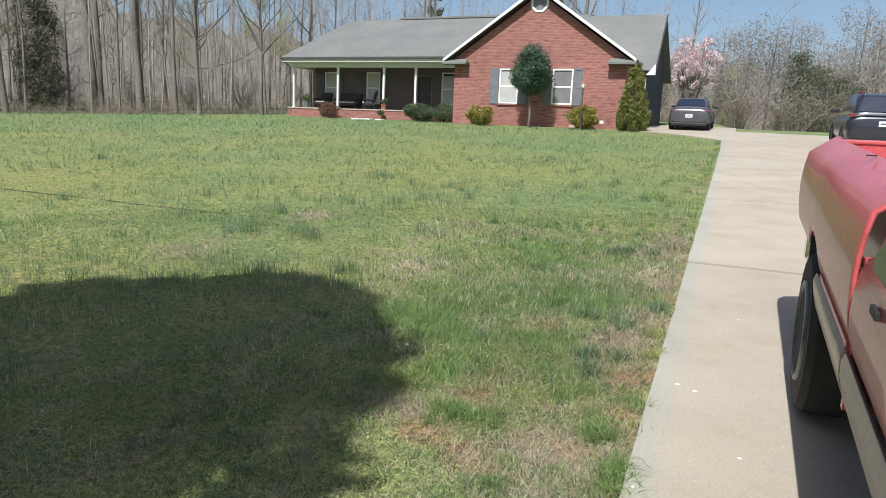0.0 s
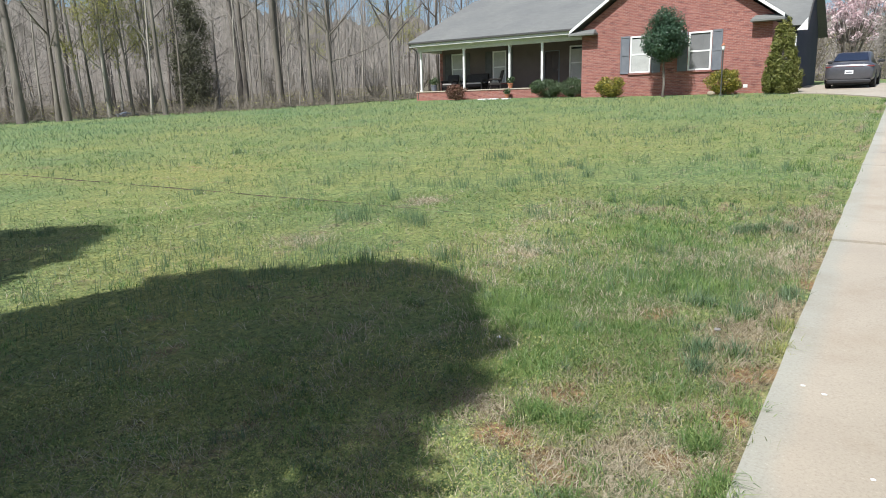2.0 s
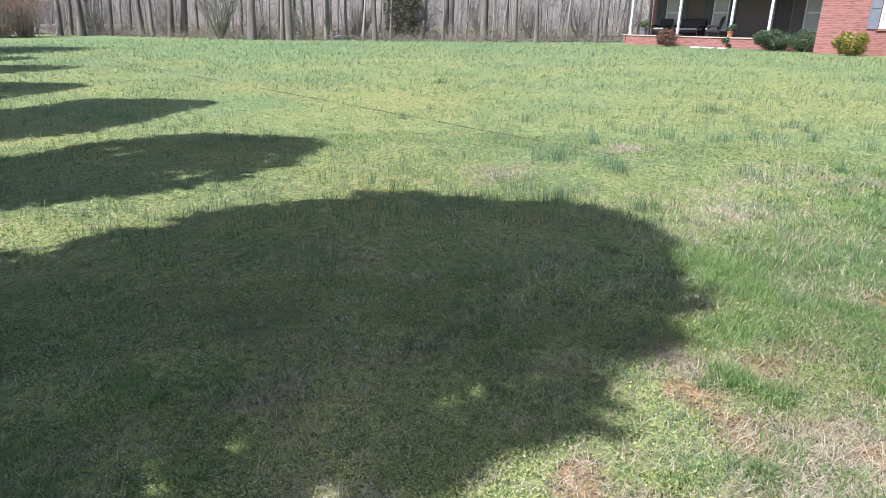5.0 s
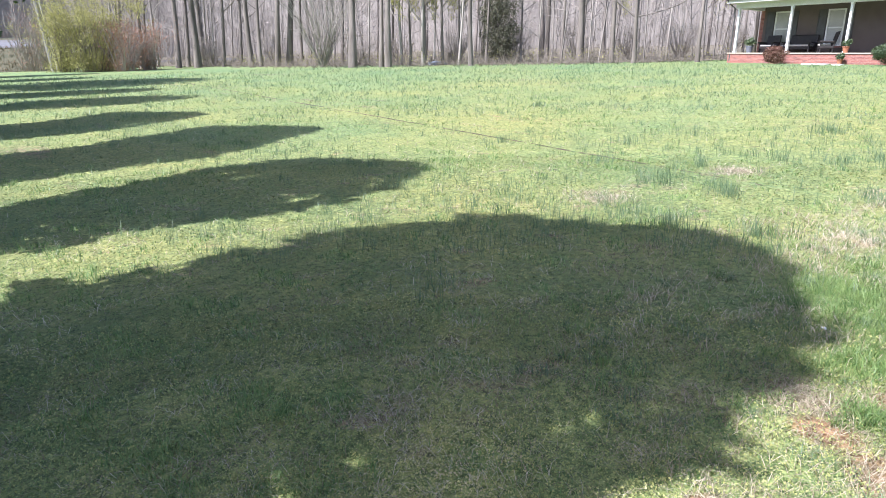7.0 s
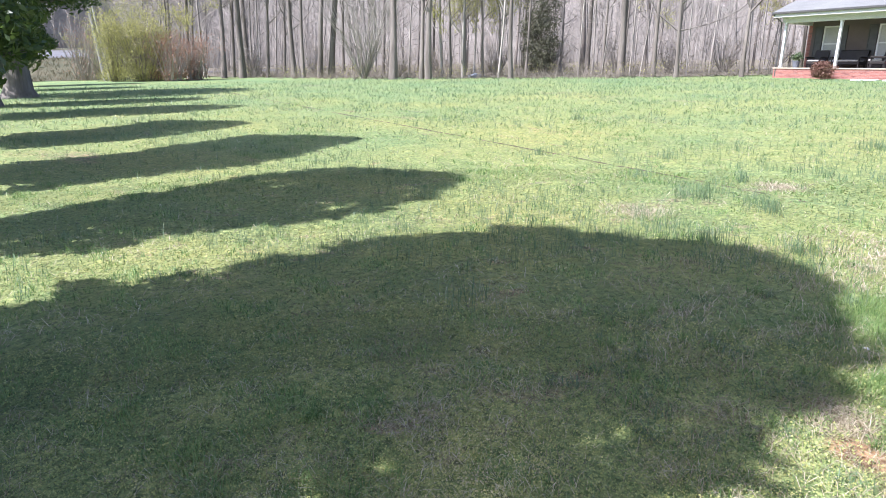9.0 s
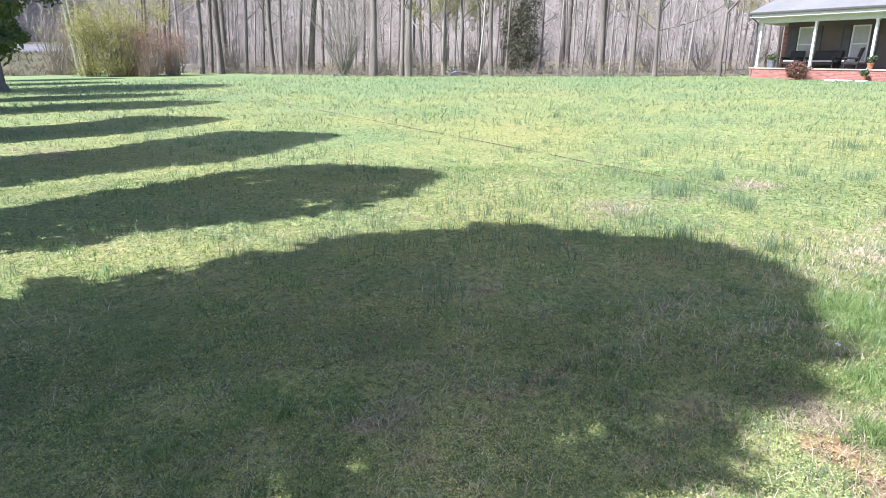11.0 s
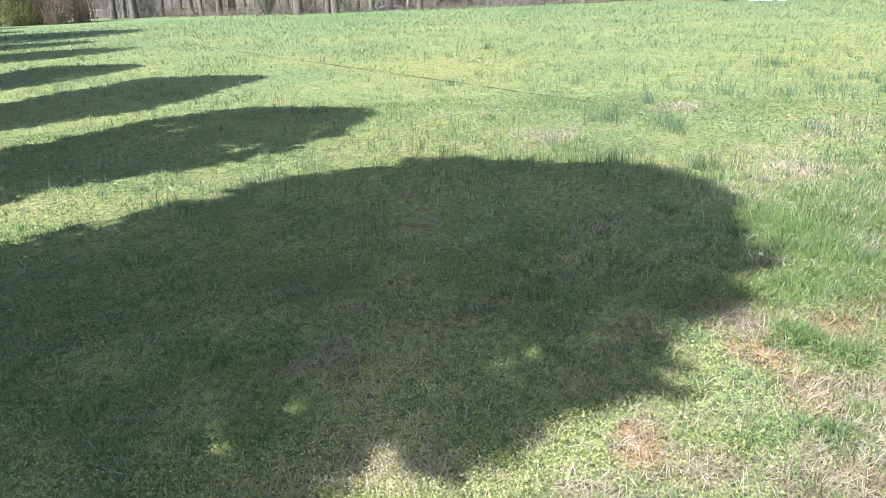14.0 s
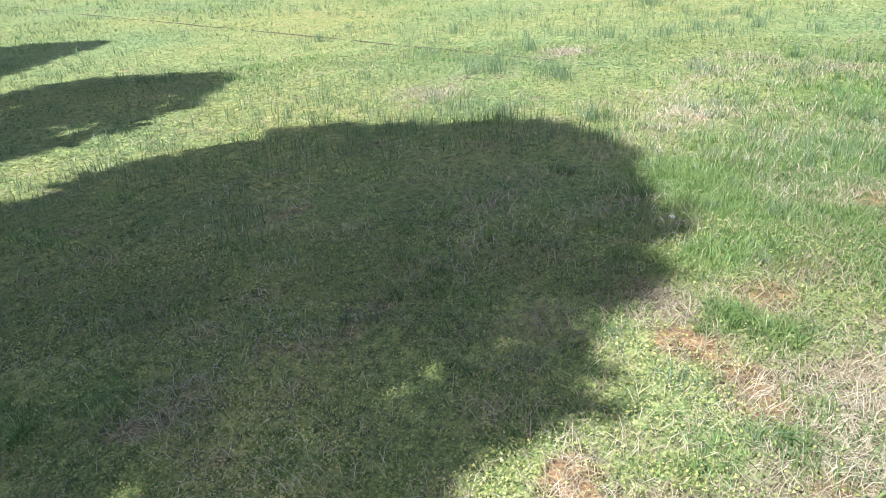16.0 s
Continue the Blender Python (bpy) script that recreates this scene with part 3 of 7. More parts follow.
def skyline(a):
    """Height of the far woods round the place, by bearing from +x, in radians."""
    return 8.0 + 8.0 * float(step(math.degrees(a), 122, 150)) - 3.2 * float(step(-math.degrees(a), -116, -96)) + 5.0 * float(step(math.degrees(a), 165, 185)) + 1.2 * math.sin(9 * a) + 0.9 * math.sin(23 * a + 1) + 0.7 * math.sin(57 * a) + 0.5 * math.sin(131 * a + 2)


ring_bm, last = bmesh.new(), None
r_sky = np.random.default_rng(4)
for k in range(961):
    a = radians(10) + radians(195) * k / 960
    far = 118 + 5 * math.sin(7 * a)
    x, y = far * math.cos(a), far * math.sin(a)
    row = [ring_bm.verts.new((x, y, -8.0)), ring_bm.verts.new((x * 1.02, y * 1.02, skyline(a) + 0.3 * float(r_sky.normal())))]
    if last:
        ring_bm.faces.new((last[0], row[0], row[1], last[1]))
    last = row
tagged(part("backdrop", ring_bm, "distance"), "hazy grey-brown distance of leafless woods", "backdrop", kind="structure")

# ---- drive ----


def drive_left(y):
    return -0.15 - 0.0225 * y


drive = thing("driveway", "pale tan concrete driveway slabs with dark open joints beside the lawn", "driveway", kind="structure")


def slab(outline):
    return prism([(x, y, 0.035) for x, y in outline], (0, 0, -1), 0.12)


rng = np.random.default_rng(3)
joints = [-18.1, -14.0, -9.9, -5.8, -1.7, 6.5, 10.9, 15.2, 19.4, 23.6]
for a, b in zip(joints, joints[1:]):
    ys = np.linspace(a + (0.04 if a == 6.5 else 0.014), b - (0.04 if b == 6.5 else 0.014), 25)
    left = [(drive_left(v) + 0.006 * float(waves(v, 0, 0.9, 8)), float(v)) for v in ys]
    part("slab", slab([(3.3, float(ys[0])), (3.3, float(ys[-1]))] + left[::-1]), "concrete", drive)
for v in joints[1:]:
    wide = 0.038 if v == 6.5 else 0.012
    part("joint", boxes((drive_left(v) + 0.02, 3.3, v - wide, v + wide, -0.05, 0.012)), "black", drive, "dark joint filler")
part("slab", slab([(-0.74, 23.612), (3.3, 23.612), (3.3, 33.2), (-0.5, 34.2), (-0.55, 38.5), (-4.6, 38.5), (-4.6, 31.2), (-4.1, 31.0), (-3.1, 30.2), (-1.9, 28.5), (-1.1, 27.2), (-0.78, 26.4)]), "concrete", drive)
part("slab", slab([(3.312, 14.0), (9.0, 14.0), (9.0, 32.4), (3.312, 33.2)]), "concrete", drive)

# ---- house ----
house = thing("house", "one-storey red brick house with grey shingle roof and white-posted porch", "house", (-14, 38, 0))
house.location = (0, 0, 0)

FY = 32.5                              # gable front
GL, GR, GC = -13.82, -5.33, -9.58      # its walls and middle
EAVE, APEX = 2.98, 6.26
PITCH = (APEX - EAVE) / (GC + 14.3)


def wall_with_holes(x0, x1, z0, z1, y0, y1, holes):
    """A wall along x with rectangular openings right through it."""
    xs = sorted({x0, x1, *[v for h in holes for v in h[:2]]})
    zs = sorted({z0, z1, *[v for h in holes for v in h[2:]]})
    bm = bmesh.new()
    for a, b in zip(xs, xs[1:]):
        for c, d in zip(zs, zs[1:]):
            mx, mz = (a + b) / 2, (c + d) / 2
            if not any(h[0] < mx < h[1] and h[2] < mz < h[3] for h in holes):
                box(bm, a, b, y0, y1, c, d)
    bmesh.ops.remove_doubles(bm, verts=bm.verts, dist=1e-5)
    bm.verts.index_update()
    seen = {}
    for f in bm.faces:
        seen.setdefault(tuple(sorted(v.index for v in f.verts)), []).append(f)
    drop = [f for fs in seen.values() if len(fs) > 1 for f in fs]
    bmesh.ops.delete(bm, geom=drop, context="FACES_ONLY")
    return bm


W1, W2 = (-11.40, -10.42, 1.00, 2.66), (-8.74, -7.74, 1.00, 2.66)
part("wall", wall_with_holes(GL, GR, -0.1, EAVE - 0.1, FY, FY + 0.25, [W1, W2]), "brick", house, "red brick gable front")
# the triangle above, round the octagonal vent
tri = bmesh.new()
VC, VR = 5.68, 0.36
ring = [(GC + VR * math.cos(math.pi / 8 + k * math.pi / 4), VC + VR * math.sin(math.pi / 8 + k * math.pi / 4)) for k in range(8)]
top = APEX - 0.16


def rim(x, z):
    """Push a vent corner out to the triangle's edge."""
    dx, dz = x - GC, z - VC
    best = 1e9
    for s in (1, -1):
        den = dz + s * dx * PITCH
        if den > 1e-6:
            best = min(best, (top - VC) / den)
    if dz < -1e-6:
        best = min(best, (EAVE - 0.1 - VC) / dz)
    return (GC + dx * best, VC + dz * best)


outer = [rim(x, z) for x, z in ring]
for y, flip in ((FY, False), (FY + 0.25, True)):
    for k in range(8):
        q = [ring[k], outer[k], outer[(k + 1) % 8], ring[(k + 1) % 8]]
        vs = [tri.verts.new((x, y, z)) for x, z in q]
        tri.faces.new(vs if not flip else vs[::-1])
for s in (-1, 1):
    tri.faces.new([tri.verts.new(p) for p in ((outer[1][0], FY, outer[1][1]), (GC, FY, top), (outer[2][0], FY, outer[2][1]))]) if s == 1 else None
base = [(GL, EAVE - 0.1), (GR, EAVE - 0.1)]
for corner, side in (((GL, EAVE - 0.1), -1), ((GR, EAVE - 0.1), 1)):
    near = sorted(outer, key=lambda q: math.hypot(q[0] - corner[0], q[1] - corner[1]))[:2]
    edge_x = corner[0]
    edge_z = top - PITCH * abs(edge_x - GC)
    tri.faces.new([tri.verts.new((x, FY, z)) for x, z in (near[0], corner, near[1])])
    if edge_z > corner[1] + 1e-3:
        up = max(near, key=lambda q: q[1])
        tri.faces.new([tri.verts.new((x, FY, z)) for x, z in (up, corner, (edge_x, edge_z))])
bmesh.ops.recalc_face_normals(tri, faces=tri.faces)
part("gable_wall", tri, "brick", house)
vent = part("vent", lathe([(VR * 1.05, 0), (VR * 1.05, 0.02)], 8), "shutter", house, "dark louvred gable vent")
vent.matrix_world = Matrix.Translation((GC, FY + 0.06, VC)) @ pose(0, 0, 0, 90, 0, 0) @ pose(0, 0, 0, 0, 0, 22.5)
bmv = bmesh.new()
for k in range(8):
    a0, a1 = math.pi / 8 + k * math.pi / 4, math.pi / 8 + (k + 1) * math.pi / 4
    pts = [(r * math.cos(a), r * math.sin(a)) for r, a in ((VR - 0.005, a0), (VR + 0.10, a0), (VR + 0.10, a1), (VR - 0.005, a1))]
    f0 = [bmv.verts.new((GC + x, FY - 0.04, VC + z)) for x, z in pts]
    f1 = [bmv.verts.new((GC + x, FY + 0.05, VC + z)) for x, z in pts]
    bmv.faces.new(f0)
    for i in range(4):
        bmv.faces.new((f0[i], f1[i], f1[(i + 1) % 4], f0[(i + 1) % 4]))
bmesh.ops.recalc_face_normals(bmv, faces=bmv.faces)
part("vent_frame", bmv, "white", house, "white octagonal frame")
part("wall", boxes((GL, GL + 0.25, FY + 0.25, 44.5, -0.1, EAVE - 0.1)), "brick", house)
part("wall", boxes((GR - 0.25, GR, FY + 0.25, 34.3, -0.1, EAVE - 0.1)), "brick", house)

# gable roof: two slopes, ridge along y
RF = FY - 0.42


def slope_piece(name, corners, thick, material, label=""):
    """A sloping slab from four corners of its upper face."""
    a, b, c, d = [Vector(p) for p in corners]
    n = (b - a).cross(d - a).normalized()
    if n.z < 0:
        n = -n
    return part(name, prism([a, b, c, d], -n, thick), material, house, label)


EL, ER = GC - 4.72, GC + 4.72
ez = APEX + 0.08 - 4.72 * PITCH
slope_piece("roof", [(EL, RF, ez), (GC, RF, APEX + 0.08), (GC, 41.5, APEX + 0.08), (EL, 41.5, ez)], 0.05, "shingle", "grey shingle gable roof")
slope_piece("roof", [(GC, RF, APEX + 0.08), (ER, RF, ez), (ER, 41.5, ez), (GC, 41.5, APEX + 0.08)], 0.05, "shingle")
for s, x in ((-1, EL), (1, ER)):
    q = [(x, RF - 0.02, ez + 0.03), (GC, RF - 0.02, APEX + 0.11), (GC, RF - 0.02, APEX - 0.05), (x, RF - 0.02, ez - 0.11)]
    part("rake_board", prism(q, (0, 1, 0), 0.05), "white", house, "white rake fascia board")
    u = [(x, RF + 0.03, ez - 0.10), (GC, RF + 0.03, APEX - 0.03), (GC, FY, APEX - 0.03), (x, FY, ez - 0.10)]
    slope_piece("soffit", u, 0.03, "gutter")
for x0, x1 in ((EL - 0.02, GL + 0.80), (GR - 0.80, ER + 0.02)):
    r = part("cornice_return", loft([[(x0, FY - 0.52, 2.84), (x1, FY - 0.52, 2.84), (x1, FY, 2.84), (x0, FY, 2.84)], [(x0, FY - 0.52, 2.92), (x1, FY - 0.52, 2.92), (x1, FY, 2.92), (x0, FY, 2.92)],
                              [(x0 + 0.12, FY - 0.1, 3.12), (x1 - 0.12, FY - 0.1, 3.12), (x1 - 0.12, FY, 3.12), (x0 + 0.12, FY, 3.12)]]), "shingle", house, "shingled cornice return")

# main roof: ridge along x
RZ, RY, PE, PEZ = 6.27, 39.5, 33.5, 3.37
slope_piece("roof", [(-25.25, PE, PEZ), (-12.0, PE, PEZ), (-8.5, RY, RZ), (-24.3, RY, RZ)], 0.06, "shingle", "long grey shingle roof over the porch")
slope_piece("roof", [(-24.3, RY, RZ), (-8.8, RY, RZ), (-8.8, 46.0, 3.0), (-25.25, 46.0, 3.0)], 0.06, "shingle")
# the lower wing at the drive, with its own ridge
WY, WZ = 37.4, 5.82
slope_piece("roof", [(-7.5, 33.7, 2.72), (-4.22, 33.7, 2.72), (-4.34, WY, WZ), (-9.0, WY, WZ)], 0.06, "shingle")
slope_piece("roof", [(-9.0, WY, WZ), (-4.34, WY, WZ), (-4.22, 41.1, 2.72), (-9.0, 41.1, 2.72)], 0.06, "shingle")
# navy colour stands in for the shade on this end wall
part("end_wall", prism([(-4.62, 34.1, -0.1), (-4.62, 40.7, -0.1), (-4.62, 40.7, 2.85), (-4.62, WY, WZ - 0.16), (-4.62, 34.1, 2.85)], (-1, 0, 0), 0.22), "endshade", house, "end wall coloured dark navy for its shade")
part("end_wall", prism([(-8.9, 40.7, -0.1), (-8.9, 45.5, -0.1), (-8.9, 45.5, 2.85), (-8.9, 40.7, 5.0)], (-1, 0, 0), 0.22), "brick", house)
part("wall", boxes((-8.9, -4.84, 40.5, 40.7, -0.1, 2.8)), "brick", house)
part("end_wall", prism([(-24.95, 36.3, -0.1), (-24.95, 45.5, -0.1), (-24.95, 45.5, 2.9), (-24.6, RY, RZ - 0.15), (-24.95, 36.3, 4.3)], (1, 0, 0), 0.22), "brick", house)
part("rake_board", prism([(-4.20, 33.65, 2.74), (-4.32, WY, WZ + 0.02), (-4.32, WY, WZ - 0.2), (-4.20, 33.65, 2.52)], (1, 0, 0), 0.03), "gutter", house, "dark rake board")
part("end_soffit", prism([(-4.62, 33.7, 2.55), (-4.22, 33.7, 2.55), (-4.33, WY, WZ - 0.14), (-4.62, WY, WZ - 0.14)], (0, 0, -1), 0.02), "gutter", house)
part("wall", boxes((GR, -4.84, 34.1, 34.3, -0.1, 2.7)), "brick", house)
part("garage_trim", boxes((-5.3, -4.64, 34.04, 34.1, 0.0, 2.4)), "white", house, "white door trim by the garage")
part("eave_return", prism([(-4.60, 33.62, 2.5), (-4.18, 33.62, 2.5), (-4.20, 33.62, 3.0)], (0, 1, 0), 0.05), "white", house, "white eave return")
part("wall", boxes((-24.95, -9.12, 45.3, 45.5, -0.1, 2.9)), "brick", house)

part("ridge_vent", boxes((-20.6, -11.5, RY - 0.16, RY + 0.16, RZ - 0.03, RZ + 0.10), bevel=0.03), "shingle", house, "raised shingled ridge vent")

# porch
part("porch_base", boxes((-25.1, GL, 34.0, 36.3, -0.1, 0.50)), "brick", house, "low red brick porch foundation")
# floor colour is darkened so less light bounces onto the porch wall
part("porch_floor", boxes((-25.14, GL, 34.3, 36.3, 0.50, 0.56)), "porchfloor", house, "porch floor darkened to cut bounced light")
part("porch_nosing", boxes((-25.14, GL, 33.96, 34.3, 0.50, 0.56)), "concrete", house, "pale concrete porch edge")
part("porch_ceiling", boxes((-25.1, GL, 33.6, 36.3, 3.11, 3.15)), "soffit", house)
part("porch_beam", boxes((-25.0, GL, 34.06, 34.3, 2.85, 3.11)), "soffit", house, "pale painted porch beam")
part("porch_beam", boxes((-25.0, -24.76, 34.3, 36.3, 2.85, 3.11)), "soffit", house)
part("fascia", boxes((-25.2, GL - 0.5, 33.54, 33.58, 3.10, 3.29)), "soffit", house, "pale fascia under the gutter")
g = bmesh.new()
box(g, -25.25, GL - 0.42, 33.43, 33.54, 3.25, 3.35, 0.02)
gutter = part("gutter", g, "gutter", house, "dark brown eave gutter")
d = bmesh.new()
tube(d, [(-25.15, 33.5, 3.25), (-25.12, 33.6, 3.12), (-24.98, 33.98, 2.87), (-24.98, 34.02, 2.3), (-24.98, 34.02, 0.1)], [0.04] * 5, 8)
part("downspout", d, "gutter", house, "dark downspout")
d = bmesh.new()
tube(d, [(-14.75, 33.5, 3.25), (-14.72, 33.6, 3.1), (-14.2, 33.9, 2.92), (-14.0, 34.0, 2.87), (-14.0, 34.0, 0.5)], [0.04] * 5, 8)
part("downspout", d, "gutter", house)
for x in (-24.80, -21.75, -18.76, -16.79):
    p = bmesh.new()
    box(p, x - 0.06, x + 0.06, 34.09, 34.21, 0.56, 2.85, 0.008)
    box(p, x - 0.08, x + 0.08, 34.07, 34.23, 0.56, 0.64, 0.008)
    box(p, x - 0.075, x + 0.075, 34.075, 34.225, 2.78, 2.85, 0.008)
    part("post", p, "white", house, "square white porch post")
PW = [(-24.05, -23.15, 0.95, 2.78), (-21.12, -20.2, 0.95, 2.78), (-17.75, -16.80, 0.56, 2.60), (-16.2, -15.35, 0.95, 2.78)]
# the dark brown stands in for brick lying in the porch's shade
part("wall", wall_with_holes(-24.73, GL, 0.0, 3.11, 36.3, 36.5, PW), "siding", house, "wall behind the porch, coloured dark for its shade")


def window(x0, x1, z0, z1, y, name="window", blind=0.0, cloth="blind", cloth_label="pale drawn blind"):
    """A white double-hung window set into a wall whose face is at y."""
    fr = bmesh.new()
    w = 0.075
    for r in ((x0, x0 + w, z0, z1), (x1 - w, x1, z0, z1), (x0 + w, x1 - w, z1 - w, z1), (x0 + w, x1 - w, z0, z0 + w)):
        box(fr, r[0], r[1], y - 0.03, y + 0.10, r[2], r[3])
    w_ob = part(name, fr, "white", house, "white double-hung window")
    zm = (z0 + z1) / 2
    s = bmesh.new()
    box(s, x0 + w, x1 - w, y + 0.01, y + 0.07, zm - 0.035, zm + 0.035)
    part("meeting_rail", s, "white", w_ob)
    for a, b, yy in ((z0 + w, zm - 0.035, y + 0.03), (zm + 0.035, z1 - w, y + 0.05)):
        part("pane", boxes((x0 + w, x1 - w, yy, yy + 0.006, a, b)), "pane", w_ob, "dark window glass")
    if blind:
        part("blind", boxes((x0 + w, x1 - w, y + 0.02, y + 0.026, z0 + w + 0.01, z0 + (z1 - z0) * blind)), cloth, w_ob, cloth_label)
    part("sill", boxes((x0 - 0.06, x1 + 0.06, y - 0.07, y + 0.06, z0 - 0.08, z0 - 0.002)), "brick", w_ob)
    return w_ob


def shutter(x0, x1, z0, z1, y, material, label):
    """A board with two sunk fields, each closed by a panel."""
    zm, w = (z0 + z1) / 2, 0.05
    sh = part("shutter", wall_with_holes(x0, x1, z0, z1, y - 0.045, y - 0.003, [(x0 + w, x1 - w, z0 + 0.08, zm - 0.04), (x0 + w, x1 - w, zm + 0.04, z1 - 0.08)]), material, house, label)
    for a, b in ((z0 + 0.08, zm - 0.04), (zm + 0.04, z1 - 0.08)):
        part("panel", boxes((x0 + w, x1 - w, y - 0.026, y - 0.006, a, b)), material, sh)


window(*W1, FY, blind=0.93)
# grey sheet, no drawn blind: stands in for sky reflected in both panes
window(*W2, FY, blind=0.95, cloth="greyblind", cloth_label="grey sheet for sky reflected in the panes")
for x0, x1 in ((W1[0] - 0.46, W1[0] - 0.03), (W1[1] + 0.03, W1[1] + 0.46), (W2[0] - 0.46, W2[0] - 0.03), (W2[1] + 0.03, W2[1] + 0.44)):
    shutter(x0, x1, 0.98, 2.68, FY, "shutter", "grey panelled window shutter")
for k, w in enumerate(PW):
    if k == 2:
        dr = part("door", boxes((w[0] + 0.05, w[1] - 0.05, 36.36, 36.41, 0.57, 2.55)), "door", house, "dark panelled front door")
        for a, b in ((0.72, 1.35), (1.5, 2.35)):
            for c in (w[0] + 0.14, (w[0] + w[1]) / 2 + 0.04):
                part("panel", boxes((c, c + 0.3, 36.345, 36.36, a, b)), "door", dr)
        part("door_knob", lathe([(0.02, 0), (0.035, 0.02), (0.03, 0.05), (0.01, 0.06)], 10, (w[1] - 0.13, 36.33, 1.5)), "chrome", dr, "bright door knob")
        part("door_frame", boxes((w[0], w[0] + 0.05, 36.28, 36.42, 0.56, 2.6), (w[1] - 0.05, w[1], 36.28, 36.42, 0.56, 2.6), (w[0] + 0.05, w[1] - 0.05, 36.28, 36.42, 2.55, 2.6)), "shutter", house)
    else:
        window(*w, 36.3, blind=0.97 if k < 2 else 0.9)
for x0, x1 in ((-24.55, -24.10), (-23.10, -22.72), (-21.62, -21.17), (-20.15, -19.75)):
    shutter(x0, x1, 0.95, 2.78, 36.3, "gutter", "dark window shutter on the porch wall")
# dark sheets that stand in for unlit rooms behind the openings
part("room_lining", boxes((-13.5, -5.6, 33.4, 33.45, 0.0, 2.9), (-24.6, -14.0, 37.6, 37.65, 0.0, 2.9)), "door", house)

crack = bmesh.new()
prev = None
for k, x in enumerate(np.linspace(-0.36, 0.02, 9)):
    y = 12.25 + 0.03 * math.sin(k * 1.7) + 0.02 * k
    w = 0.022 * math.sin(math.pi * (k + 0.5) / 9)
    row = [crack.verts.new((float(x), y - w, 0.0365)), crack.verts.new((float(x), y + w, 0.0365))]
    if prev:
        crack.faces.new((prev[0], row[0], row[1], prev[1]))
    prev = row
part("crack", crack, "gutter", drive, "short dark crack")
crack, prev = bmesh.new(), None
for k, x in enumerate(np.linspace(-0.195, 1.35, 40)):
    y = 2.350 + 0.088 * (float(x) + 0.195) + 0.003 * math.sin(k * 1.3) + 0.003 * math.sin(k * 3.1)
    w = 0.0019 + 0.0009 * math.sin(k * 2.2)
    row = [crack.verts.new((float(x), y - w, 0.0362)), crack.verts.new((float(x), y + w, 0.0362))]
    if prev:
        crack.faces.new((prev[0], row[0], row[1], prev[1]))
    prev = row
part("crack", crack, "soilmulch", drive, "thin slanting crack")
for k, (x, y) in enumerate(((-0.02, 3.55), (-0.11, 3.60), (0.20, 2.93), (0.16, 4.9), (-0.17, 2.52))):
    chip = bmesh.new()
    bmesh.ops.create_icosphere(chip, subdivisions=1, radius=0.011)
    for v in chip.verts:
        v.co = Vector((v.co.x * (1.3 - 0.15 * k), v.co.y * 0.8, v.co.z * 0.35 + 0.038))
    o = tagged(part("pebble", chip, "white"), "small white pebble chip on the concrete", "pebble", "pebbles on the drive")
    o.location = (x, y, 0)

# ---- plants ----


def limb(rng, bm, start, direction, length, radius, depth, droop=0.0, sides=5, twigs=None, wiggle=0.16):
    """A branch that bends, tapers and forks."""
    n = (2, 3, 4)[depth]
    p, d = Vector(start), Vector(direction).normalized()
    pts, rs = [p.copy()], [radius]
    for k in range(n):
        d = (d + Vector(rng.normal(size=3)) * wiggle + Vector((0, 0, 0.10 - droop))).normalized()
        p = p + d * (length / n)
        pts.append(p.copy())
        rs.append(radius * (1 - 0.72 * (k + 1) / n))
    tube(bm if depth > 0 or twigs is None else twigs, pts, rs, 4 if depth > 1 else 3)
    if depth > 0:
        for k in range(rng.integers(3, 6)):
            i = int(rng.integers(1, n + 1))
            side = Vector(rng.normal(size=3))
            side.z = abs(side.z) * 0.6
            nd = (d * 0.9 + side.normalized() * 0.9).normalized()
            limb(rng, bm, pts[i], nd, length * rng.uniform(0.45, 0.7), max(rs[i] * 0.55, 0.006), depth - 1, droop, 4, twigs, wiggle)


